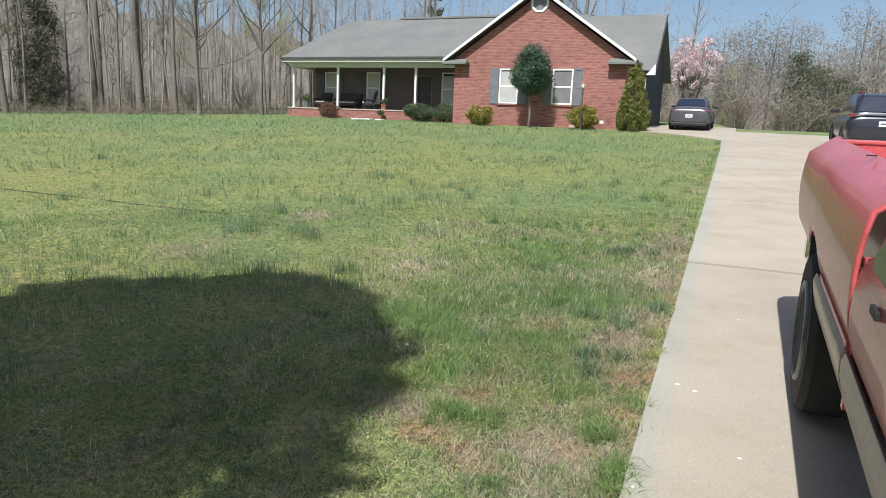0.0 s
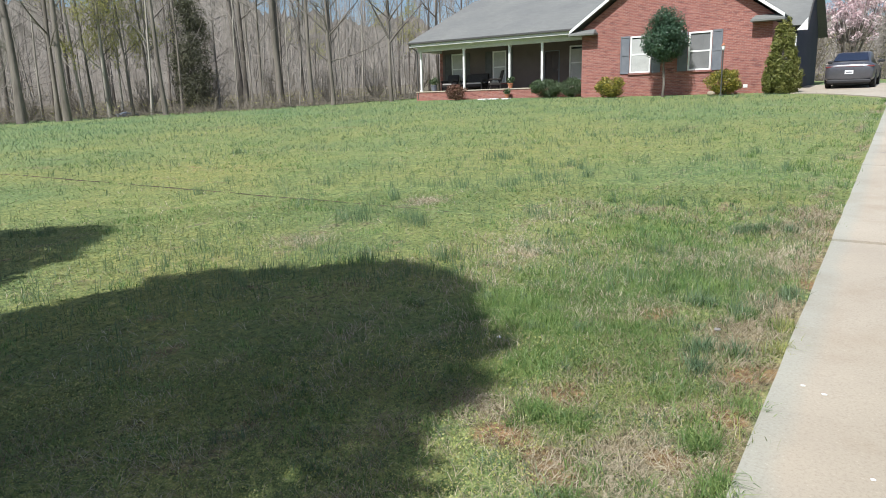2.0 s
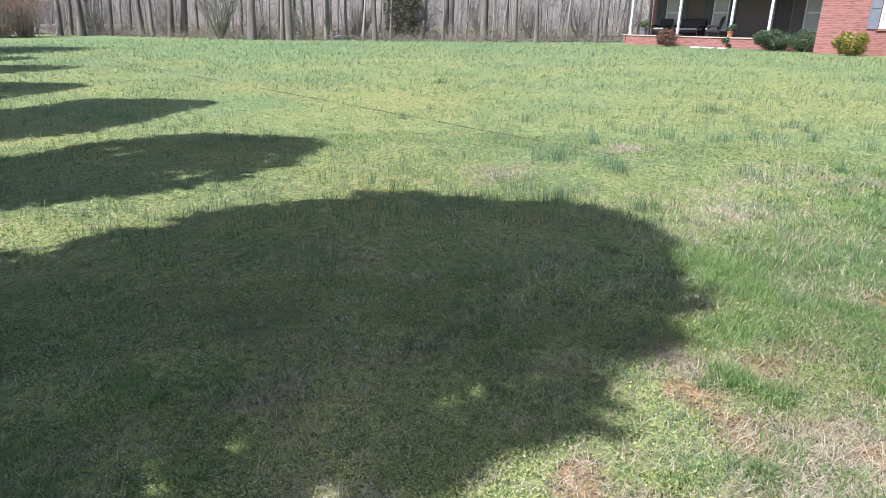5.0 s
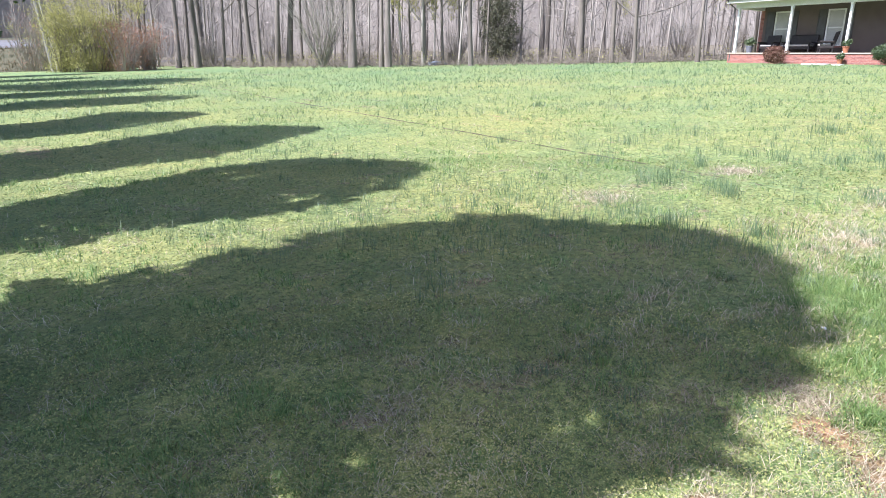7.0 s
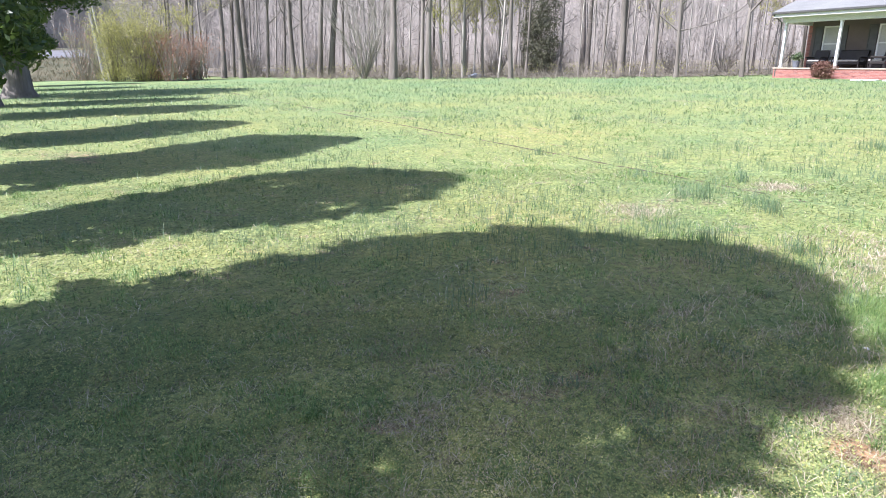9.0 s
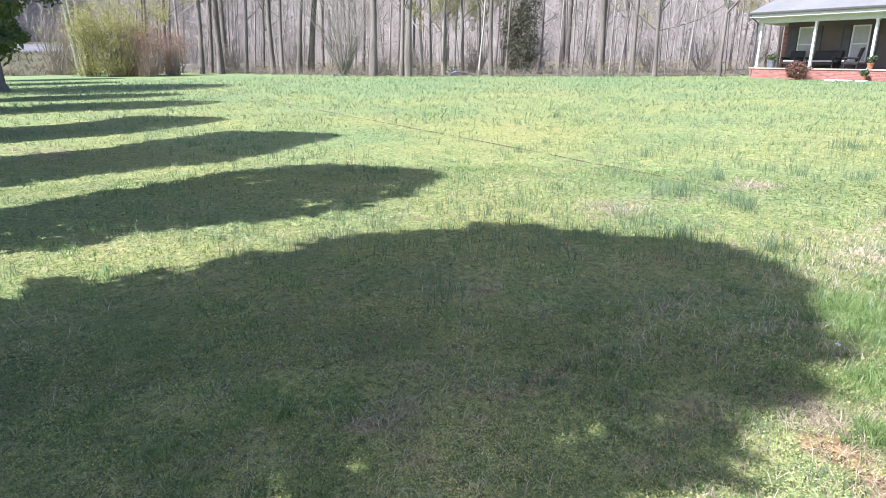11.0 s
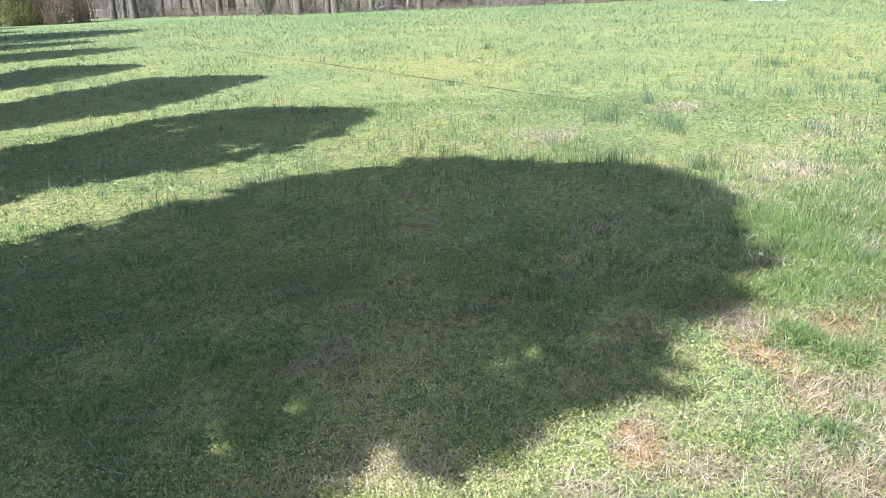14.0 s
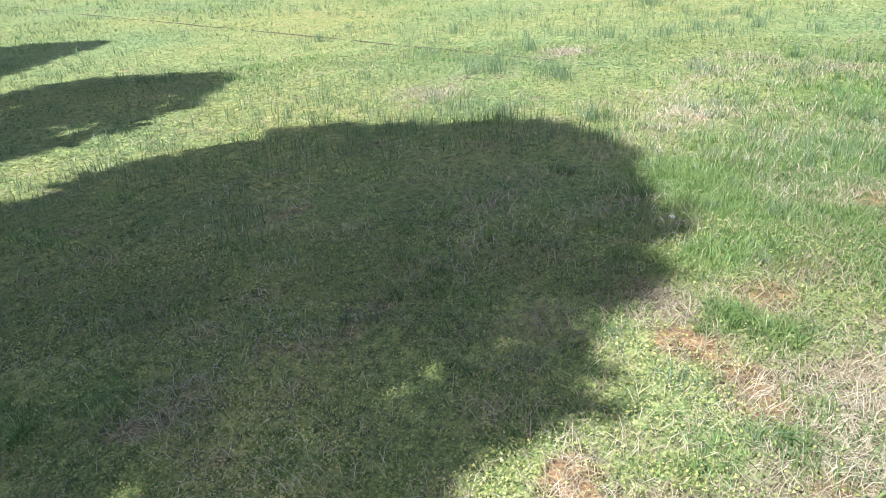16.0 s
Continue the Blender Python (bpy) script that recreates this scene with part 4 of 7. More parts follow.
def bare_tree(seed, height, radius, low=0.35, spread=0.75, bark="bark", name="bare_tree", label="tall leafless hardwood tree with a grey trunk", leaf=None, leaves=0, leafsize=0.1, limbs=()):
    rng = np.random.default_rng(seed)
    t = thing(name, label, "tree", group="trees of the wood")
    bm, tw = bmesh.new(), bmesh.new()
    lean = Vector((rng.normal() * 0.025, rng.normal() * 0.025, 1))
    pts, rs, p = [], [], Vector((0, 0, -0.15))
    n = 9
    for k in range(n + 1):
        f = k / n
        pts.append(p.copy())
        rs.append(radius * (1.35 if k == 0 else 1 - 0.86 * f ** 1.1))
        lean = (lean + Vector((rng.normal() * 0.026, rng.normal() * 0.026, 0.08))).normalized()
        p = p + lean * ((height + 0.15) / n)
    tube(bm, pts, rs, 7)
    count = int(9 + height * 0.6)
    for k in range(count):
        f = low + (0.98 - low) * (k + rng.random()) / count
        i = min(int(f * n), n - 1)
        q = pts[i].lerp(pts[i + 1], f * n - i)
        az = rng.uniform(0, 2 * math.pi)
        up = rng.uniform(0.35, 1.1)
        d = Vector((math.cos(az), math.sin(az), up))
        r = max(rs[i] * rng.uniform(0.28, 0.5), 0.014)
        limb(rng, bm, q, d, height * spread * rng.uniform(0.16, 0.34) * (1.15 - 0.6 * f), r, 2, 0.0, 5, tw)
    for z, az, up, ln, r in limbs:
        i = min(int(z / height * n), n - 1)
        limb(rng, bm, (pts[i].x, pts[i].y, z), (math.cos(radians(az)), math.sin(radians(az)), up), ln, r, 2, 0.0, 5, tw, 0.12)
    tips = np.array([v.co[:] for v in tw.verts]) if leaves else None
    part("trunk", bm, bark, t, smooth=True)
    part("crown", tw, "twig", t, "fine bare twigs")
    if leaves:
        pick = tips[rng.integers(0, len(tips), leaves // 6)]
        v, f = leaf_cloud(rng, pick, np.full(len(pick), 0.35), leaves, leafsize)
        array_mesh("foliage", v, f, leaf, t, "sparse young leaves")
    return t


def pine_tree(seed, height, radius):
    rng = np.random.default_rng(seed)
    t = thing("pine_tree", "tall dark green pine with a bare lower trunk", "tree", group="trees of the wood")
    bm = bmesh.new()
    tube(bm, [(0, 0, -0.15), (0.1, 0.05, height * 0.4), (0.05, 0.1, height * 0.75), (0.1, 0.1, height)], [radius * 1.2, radius, radius * 0.6, 0.03], 8)
    cs, rr = [], []
    for k in range(26):
        f = 0.48 + 0.52 * rng.random()
        az, ln = rng.uniform(0, 2 * math.pi), (1.08 - f) * height * 0.24 * rng.uniform(0.6, 1.2)
        a = Vector((0.07, 0.08, f * height))
        b = a + Vector((math.cos(az) * ln, math.sin(az) * ln, 0.25 * ln))
        tube(bm, [a, a.lerp(b, 0.5), b], [0.05, 0.035, 0.012], 4)
        for s in (0.55, 0.8, 1.0):
            cs.append(a.lerp(b, s) + Vector(rng.normal(size=3)) * 0.15)
            rr.append((0.45 * rng.uniform(0.7, 1.3), 0.45, 0.25))
    part("trunk", bm, "bark", t, smooth=True)
    v, f = leaf_cloud(rng, [tuple(c) for c in cs], rr, 2700, 0.17, 0.0, 1.3)
    array_mesh("crown", v, f, "pine", t, "dark needle clumps")
    return t


def row_tree(seed, height, radius, low=1.9, name="evergreen_tree", lumps=170, leaves=13000, leaf="evergreen", leafsize=0.115, stem=0.3, skirt=0.0, outline=()):
    """Evergreen of the row along the lawn: dense crown on a short trunk."""
    rng = np.random.default_rng(seed)
    t = thing(name, "dense dark evergreen tree in the row beside the lawn", "tree", group="row of evergreen trees")
    bm = bmesh.new()
    tube(bm, [(0, 0, -0.15), (0, 0, 0.35), (0.03, 0.02, 1.6), (0, 0.05, height * 0.5), (0, 0, height * 0.93)], [stem * 1.5, stem, stem * 0.83, stem * 0.53, 0.03], 10)
    cs, rr = [], []
    if outline:
        # a crown with a ragged outline: rows of height, left and right reach
        rows = np.array(outline)
        loose = np.random.default_rng(seed + 500)
        def lump(h, side, size, rng=rng):
            a, b = np.interp(h, rows[:, 0], rows[:, 1]) + 0.75 * size, np.interp(h, rows[:, 0], rows[:, 2]) - 0.8 * size
            deep = rng.uniform(-1.0, 1.0) * min(1.2, 0.5 * max(b - a, 0.1))
            x = a + (b - a) * side
            c = Vector((x, deep, max(h - deep * 1.376, low)))
            cs.append(tuple(c))
            rr.append((size, size, size * rng.uniform(0.8, 1.1)))
            if len(cs) % 6 == 0:
                tube(bm, [(0, 0, c.z - 0.7), c * 0.5 + Vector((0, 0, c.z * 0.5 - 0.2)), c], [0.06, 0.04, 0.012], 4)
        for h in np.arange(rows[0, 0], rows[-1, 0] - 0.2, 0.085):
            for side in (0.0, 1.0):
                edge = rng.uniform(-0.03, 0.06)
                size = rng.uniform(0.10, 0.21)
                nick = (1 - side) * (0.045 * waves(np.array([h]), np.array([0.0]), 0.5, seed) + 0.04 * waves(np.array([h]), np.array([3.0]), 0.2, seed + 1))[0]
                lump(h, side + (edge - nick) * (1 - 2 * side), size)
        # loose sprays that stand out of the crown
        for k in range(60):
            h, side = loose.uniform(rows[0, 0], rows[-1, 0] - 0.1), 0.0
            lump(h, side - loose.uniform(0.02, 0.10) * (1 - 2 * side), loose.uniform(0.05, 0.11), loose)
        for k in range(lumps):
            h = rng.uniform(rows[0, 0], rows[-1, 0] - 0.3)
            lump(h, 0.03 + 0.88 * rng.random(), rng.uniform(0.22, 0.42))
    for k in range(0 if outline else lumps):
        f = rng.random()
        z = low + f * (height - low - 0.6)
        prof = radius * (1.0 - 0.12 * f) * math.sqrt(max(0.0, 1 - max(0.0, (f - 0.55) / 0.5) ** 2)) * (0.82 + 0.18 * min(1, f / 0.15))
        az, r = rng.uniform(0, 2 * math.pi), prof * math.sqrt(rng.random()) * 0.86
        z += skirt * r * (1 - f)
        c = Vector((math.cos(az) * r, math.sin(az) * r, z))
        cs.append(tuple(c))
        rr.append((rng.uniform(0.42, 0.72),) * 2 + (rng.uniform(0.35, 0.55),))
        if k % 4 == 0:
            tube(bm, [(0, 0, z - 0.5), c * 0.5 + Vector((0, 0, z * 0.5 - 0.15)), c], [0.07, 0.045, 0.015], 4)
    part("trunk", bm, "bark", t, smooth=True)
    v, f = leaf_cloud(rng, cs, rr, leaves, leafsize)
    array_mesh("crown", v, f, leaf, t, "dense dark green leaves")
    return t


def shrub(name, label, at, rx, ry, rz, material, seed, leaves=2600, size=0.05, lumps=26, trunk=0.0):
    """A rounded shrub: stems and a lumpy mass of leaves."""
    rng = np.random.default_rng(seed)
    t = thing(name, label, "shrub", at)
    bm = bmesh.new()
    for k in range(6):
        az = rng.uniform(0, 2 * math.pi)
        tube(bm, [(0.06 * math.cos(az), 0.06 * math.sin(az), -0.05), (0.3 * rx * math.cos(az), 0.3 * ry * math.sin(az), rz * 0.7), (0.7 * rx * math.cos(az), 0.7 * ry * math.sin(az), rz * 1.4)], [0.022, 0.016, 0.006], 5)
    part("stems", bm, "bark", t)
    cs = [(0, 0, rz)]
    rr = [(rx * 0.8, ry * 0.8, rz * 0.85)]
    for k in range(lumps):
        d = rng.normal(size=3)
        d /= np.linalg.norm(d)
        cs.append((d[0] * rx * 0.72, d[1] * ry * 0.72, rz + d[2] * rz * 0.72))
        rr.append(tuple(np.array((rx, ry, rz)) * rng.uniform(0.24, 0.38)))
    v, f = leaf_cloud(rng, cs, rr, leaves, size)
    v[:, 2] = np.maximum(v[:, 2], 0.01)
    array_mesh("foliage", v, f, material, t)
    return t


rng = np.random.default_rng(11)
# the row beside the lawn
# outlines of the crowns nearest the drive: height, reach to either side of the trunk
CROWN_A = [(2.2, -1.2, 1.4), (3.3, -1.6, 1.55), (4.13, -1.47, 1.6), (4.54, -1.36, 1.64), (4.71, -1.5, 1.52), (5.09, -1.59, 1.74), (5.3, -1.6, 1.81), (5.64, -1.68, 1.82), (5.97, -1.67, 1.84), (6.08, -1.67, 2.12), (6.22, -1.67, 1.88), (6.4, -1.6, 1.72), (6.61, -1.56, 1.58), (6.88, -1.5, 1.67), (7.16, -1.43, 1.72), (7.43, -1.44, 1.6), (7.64, -1.44, 1.48), (7.87, -1.4, 1.57), (8.12, -1.35, 1.2), (8.47, -1.0, 1.1), (8.81, -0.6, 0.88), (9.02, -0.42, 0.68), (9.15, -0.3, 0.15), (9.39, -0.15, 0.1)]
CROWN_B = [(2.48, -0.40, 1.13), (3.51, -0.74, 1.38), (4.27, -0.90, 1.13), (4.93, -1.02, 1.20), (5.45, -1.20, 1.33), (6.02, -1.40, 1.35), (6.69, -1.47, 1.26), (7.30, -1.48, 1.10), (7.74, -1.40, 0.97), (8.12, -1.34, 0.75), (8.47, -0.70, 0.57), (8.70, -0.50, 0.35), (8.95, -0.30, 0.20)]
CROWN_C = [(2.20, -0.90, 2.05), (3.52, -0.80, 1.81), (4.18, -0.84, 1.70), (4.94, -1.20, 1.54), (5.92, -1.64, 1.50), (6.43, -1.80, 1.44), (7.50, -2.34, 0.90), (7.94, -2.20, 0.60), (8.75, -1.80, 0.00), (9.22, -1.30, -0.30), (9.70, -0.90, -0.50)]
CROWN_D = [(1.79, -1.23, 1.82), (3.83, -1.30, 1.60), (5.08, -2.00, 1.42), (6.17, -2.70, 0.90), (7.46, -1.80, 0.20), (8.19, -1.10, -0.60)]
kinds = [row_tree(5, 9.1, 2.4, 1.7), row_tree(6, 8.3, 1.85, 1.7), row_tree(7, 9.0, 2.05, 1.7), row_tree(9, 10.5, 5.2, 2.75, lumps=420, leaves=24000, leafsize=0.113, stem=0.6, skirt=0.3),
         row_tree(8, 9.0, 2.0, 1.2, lumps=300, leaves=25000, outline=CROWN_A), row_tree(12, 8.6, 2.0, 1.2, lumps=130, leaves=9000, outline=CROWN_B),
         row_tree(13, 9.2, 2.0, 1.2, lumps=300, leaves=20000, outline=CROWN_C), row_tree(14, 7.8, 2.0, 1.2, lumps=300, leaves=18000, outline=CROWN_D)]
ROW = [(-3.1, 4), (-7.2, 5), (-11.2, 6), (-15.8, 7), (-22.9, 0), (-28.4, 2), (-35.2, 3), (-43.5, 1), (-51.0, 2)]
used = set()
for x, k in ROW:
    m = pose(x, -1.8 if k == 3 else -2.3, 0, 0, 0, 0 if k not in used else float(rng.uniform(0, 360)))
    if k in used:
        copy_thing(kinds[k], m)
    else:
        used.add(k)
        kinds[k].matrix_basis = m

# edge and depth of the woods
hard = [bare_tree(20 + k, h, r, low, sp, bark) for k, (h, r, low, sp, bark) in enumerate([
    (15, 0.14, 0.25, 0.75, "bark"), (17, 0.20, 0.30, 0.65, "bark"), (14, 0.11, 0.2, 0.8, "palebark"), (18, 0.25, 0.32, 0.65, "bark"), (13, 0.075, 0.2, 0.8, "palebark"), (16, 0.12, 0.18, 0.85, "bark")])]
budding = [bare_tree(40, 11, 0.11, 0.2, 0.8, "bark", "budding_tree", "slender tree in pale yellow-green spring leaf", "bud", 3600, 0.075)]


def dome_tree(seed, height, radius):
    """A leafless tree whose fine twigs make a soft round crown."""
    t = bare_tree(seed, height, 0.12, 0.25, 0.8, "bark", "round_tree", "leafless tree with a soft rounded grey-brown crown")
    r = np.random.default_rng(seed + 300)
    cs, rr = [], []
    for _ in range(90):
        d = r.normal(size=3)
        d /= np.linalg.norm(d)
        q = r.random() ** 0.45
        cs.append((d[0] * radius * q, d[1] * radius * q, height * 0.64 + d[2] * height * 0.36 * q))
        rr.append((0.6, 0.6, 0.7))
    v, f = leaf_cloud(r, cs, rr, 5200, 0.062, 0.0, 1.4)
    array_mesh("foliage", v, f, "haze", t, "swelling grey-brown buds and twigs")
    return t


hazy = [dome_tree(45, 9.5, 2.5), dome_tree(46, 11.0, 2.9)]
far_green = row_tree(95, 8.0, 2.1, 0.8, "far_evergreen", 80, 6500, "fargreen", 0.08, 0.12)
tagged(far_green, "dark green evergreen among the bare trees beyond the drive", "tree", "trees of the wood")
pines = [pine_tree(50, 17, 0.2), pine_tree(51, 15, 0.17)]


def scatter(kind, spots, first):
    for x, y in spots:
        s = float(rng.uniform(0.82, 1.2)) * (1.0 if x < -9 else 0.6)
        m = pose(x, y, float(ground_height(x, y)), 0, 0, float(rng.uniform(0, 360)))
        if first:
            kind.matrix_basis = m @ Matrix.Diagonal((s * 0.8, s * 0.8, s, 1))
            first = False
        else:
            o = copy_thing(kind, m)
            o.scale = (s * 0.8, s * 0.8, s)


def bearing(deg, far):
    """A spot so many degrees left of +y and so far from the head of the drive."""
    return (-far * math.sin(radians(deg)), 0.2 + far * math.cos(radians(deg)))


def nearer(deg, far):
    """The edge of the woods swings in towards the lawn about the middle."""
    return far * float(np.interp(deg, [36, 44, 60, 66, 72, 78], [0.93, 0.87, 0.88, 0.92, 1.0, 1.06]))


# the trees that stand out along the edge, by bearing and distance
FRONT = [(83.4, 58, 5), (81.7, 56, 1), (80.6, 58, 2), (79.2, 55, 1), (78.5, 57, 0), (77.8, 54, 3), (76.6, 58, 4), (75.9, 55, 0), (74.6, 57, 5), (73.8, 54, 1), (73.1, 53, 0), (71.8, 53, 1), (70.9, 54, 3), (69.9, 56, 5), (67.4, 57, 2),
         (65.9, 50, 3), (64.6, 55, 4), (63.6, 50, 0), (63.0, 50, 1), (61.9, 54, 2), (60.2, 52, 2), (59.3, 54, 4), (57.3, 51, 2), (56.3, 50, 1), (55.1, 53, 5), (50.9, 52, 4), (49.8, 55, 2), (49.1, 53, 0), (46.9, 54, 4), (45.1, 51, 1), (41.0, 55, 2), (35.6, 60, 5), (33.0, 62, 0)]
taken = set()
for deg, far, k in FRONT:
    x, y = bearing(deg, nearer(deg, far))
    thick = 0.68 if deg < 58 else 1.0
    m = pose(x, y, 0, 0, 0, float(rng.uniform(0, 360))) @ Matrix.Diagonal((thick, thick, 1, 1))
    if k in taken:
        copy_thing(hard[k], m)
    else:
        taken.add(k)
        hard[k].matrix_basis = m
spots = []
while len(spots) < 88:
    x, y = float(rng.uniform(-95, 45)), float(rng.uniform(2, 95))
    e = float(woods_edge(x, y))
    if e < 2.5 or e > 42 or rng.random() > math.exp(-e / 16):
        continue
    if x > -9 and y < 58:
        continue
    if min((math.hypot(x - a, y - b) for a, b in spots), default=9) < 1.3:
        continue
    spots.append((x, y))
for k, kind in enumerate(hard):
    scatter(kind, spots[k:74:len(hard)], k not in taken)
scatter(budding[0], spots[74:80], True)
west = [q for q in spots if q[0] < -18][:8]
scatter(pines[0], [(x - 1.0, y + 0.8) for x, y in west[:4]], True)
scatter(pines[1], [(x - 1.0, y + 0.8) for x, y in west[4:]], True)
# two dark trees with long low limbs near the corner of the house
limbed = [bare_tree(61, 12, 0.125, 0.36, 0.9, "bark", "limbed_tree", "dark leafless tree with long low side limbs",
                    limbs=((2.6, 48, 0.25, 4.4, 0.055), (2.5, 228, 0.5, 3.4, 0.05), (4.0, 35, 0.9, 3.6, 0.055), (4.2, 215, 1.0, 3.2, 0.05), (5.4, 60, 1.0, 3.0, 0.045))),
          bare_tree(64, 12, 0.12, 0.38, 0.9, "bark", "limbed_tree", "dark leafless tree with a forked spreading crown",
                    limbs=((3.5, 40, 0.8, 4.0, 0.06), (3.8, 222, 1.0, 4.0, 0.065), (4.8, 30, 1.1, 3.2, 0.05), (5.0, 235, 0.7, 3.0, 0.045)))]
limbed[0].matrix_basis = pose(*bearing(43.4, 43), 0)
limbed[1].matrix_basis = pose(*bearing(38.7, 43.5), 0)
for deg, far in ((81.5, 54), (61.2, 52), (60.0, 53), (58.6, 53), (57.2, 55)):
    copy_thing(budding[0], pose(*bearing(deg, nearer(deg, far)), 0, 0, 0, deg * 7))

# trees beyond the drive, on the land that falls away
for k in range(34):
    x, y = -4 + 1.25 * k + float(rng.normal()), float(rng.uniform(60, 92))
    src = budding[0] if k % 11 == 6 else hard[(0, 2, 4, 5)[k % 4]] if k % 4 == 1 else hazy[k % 2]
    sc = float(rng.uniform(0.6, 0.78)) if src in hard else 0.75 if src in budding else float(rng.uniform(1.1, 1.4))
    m = pose(x, y, float(ground_height(x, y)), 0, 0, float(rng.uniform(0, 360)))
    if src in hazy and src.name not in used:
        used.add(src.name)
        src.matrix_basis = m
        continue
    o = copy_thing(src, m)
    o.scale = (sc, sc, sc)
for k, (x, y, sc) in enumerate(((3.3, 58.0, 1.0), (4.5, 61.0, 0.95), (5.4, 57.0, 0.75), (7.4, 62.0, 0.8), (-2.0, 70.0, 0.9))):
    m = pose(x, y, float(ground_height(x, y)), 0, 0, 77.0 * k)
    if k == 0:
        far_green.matrix_basis = m
    else:
        o = copy_thing(far_green, m)
        o.scale = (sc, sc, sc)


def far_woods():
    """Thin trunks and twigs deep in the wood, too many to count."""
    r = np.random.default_rng(77)
    vs, fs = [], []
    n = 0

    def stick(a, b, w, pointed=False):
        nonlocal n
        a, b = np.asarray(a), np.asarray(b)
        d = b - a
        s = np.cross(d, (0.3, 0.5, 0.1) + r.normal(size=3) * 0.3)
        s /= np.linalg.norm(s) + 1e-9
        u = np.cross(d / (np.linalg.norm(d) + 1e-9), s)
        if pointed:
            for c in (0, 1, 2):
                an = c * 2.094
                vs.append(a + (s * math.cos(an) + u * math.sin(an)) * w)
            vs.append(b)
            fs.extend(((n, n + 1, n + 3), (n + 1, n + 2, n + 3), (n + 2, n, n + 3)))
            n += 4
            return
        for c in (0, 1, 2):
            an = c * 2.094
            o = s * math.cos(an) + u * math.sin(an)
            vs.append(a + o * w)
            vs.append(b + o * w * 0.35)
        for c in range(3):
            e = (c + 1) % 3
            fs.extend(((n + 2 * c, n + 2 * e, n + 2 * e + 1), (n + 2 * c, n + 2 * e + 1, n + 2 * c + 1)))
        n += 6

    k = 0
    while k < 1750:
        x, y = r.uniform(-115, 60), r.uniform(2, 125)
        e = float(woods_edge(x, y))
        if k % 10 == 0:
            x, y, e = r.uniform(-135, -99), r.uniform(-45, 14), 5.0
        elif k % 6 == 0:
            x, y = r.uniform(-10, 60), r.uniform(54, 100)
            e = 5.0
        if e < 1.5 or e > 70 or (x > -9 and y < 54) or r.random() > math.exp(-e / 20) + 0.12:
            continue
        k += 1
        z, h, w = float(ground_height(x, y)), r.uniform(7, 17) * (1.0 if x < -9 else 0.66), (0.014 + 0.062 * r.random() ** 2.6) * (1.0 if x < -9 else 0.6)
        top = np.array((x + r.normal() * 1.0 + FALL.x * h, y + r.normal() * 1.0 + FALL.y * h, z + h))
        foot = np.array((x, y, z - 0.2))
        stick(foot, top, w)
        for _ in range(15):
            f = r.uniform(0.16, 1.0)
            q = foot + (top - foot) * f
            d = r.normal(size=3)
            d[2] = abs(d[2]) * 0.9 + 0.3
            d /= np.linalg.norm(d)
            ln = r.uniform(0.8, 3.2) * (1.25 - f)
            e2 = q + d * ln
            stick(q, e2, 0.024, True)
            for _ in range(2):
                d2 = d + r.normal(size=3) * 0.6
                stick(q + (e2 - q) * r.uniform(0.3, 0.9), q + (e2 - q) * 0.6 + d2 * ln * 0.6, 0.013, True)
    return tagged(array_mesh("woods", vs, fs, "twig"), "dense grey-brown leafless woods behind the lawn", "woods", kind="stuff")


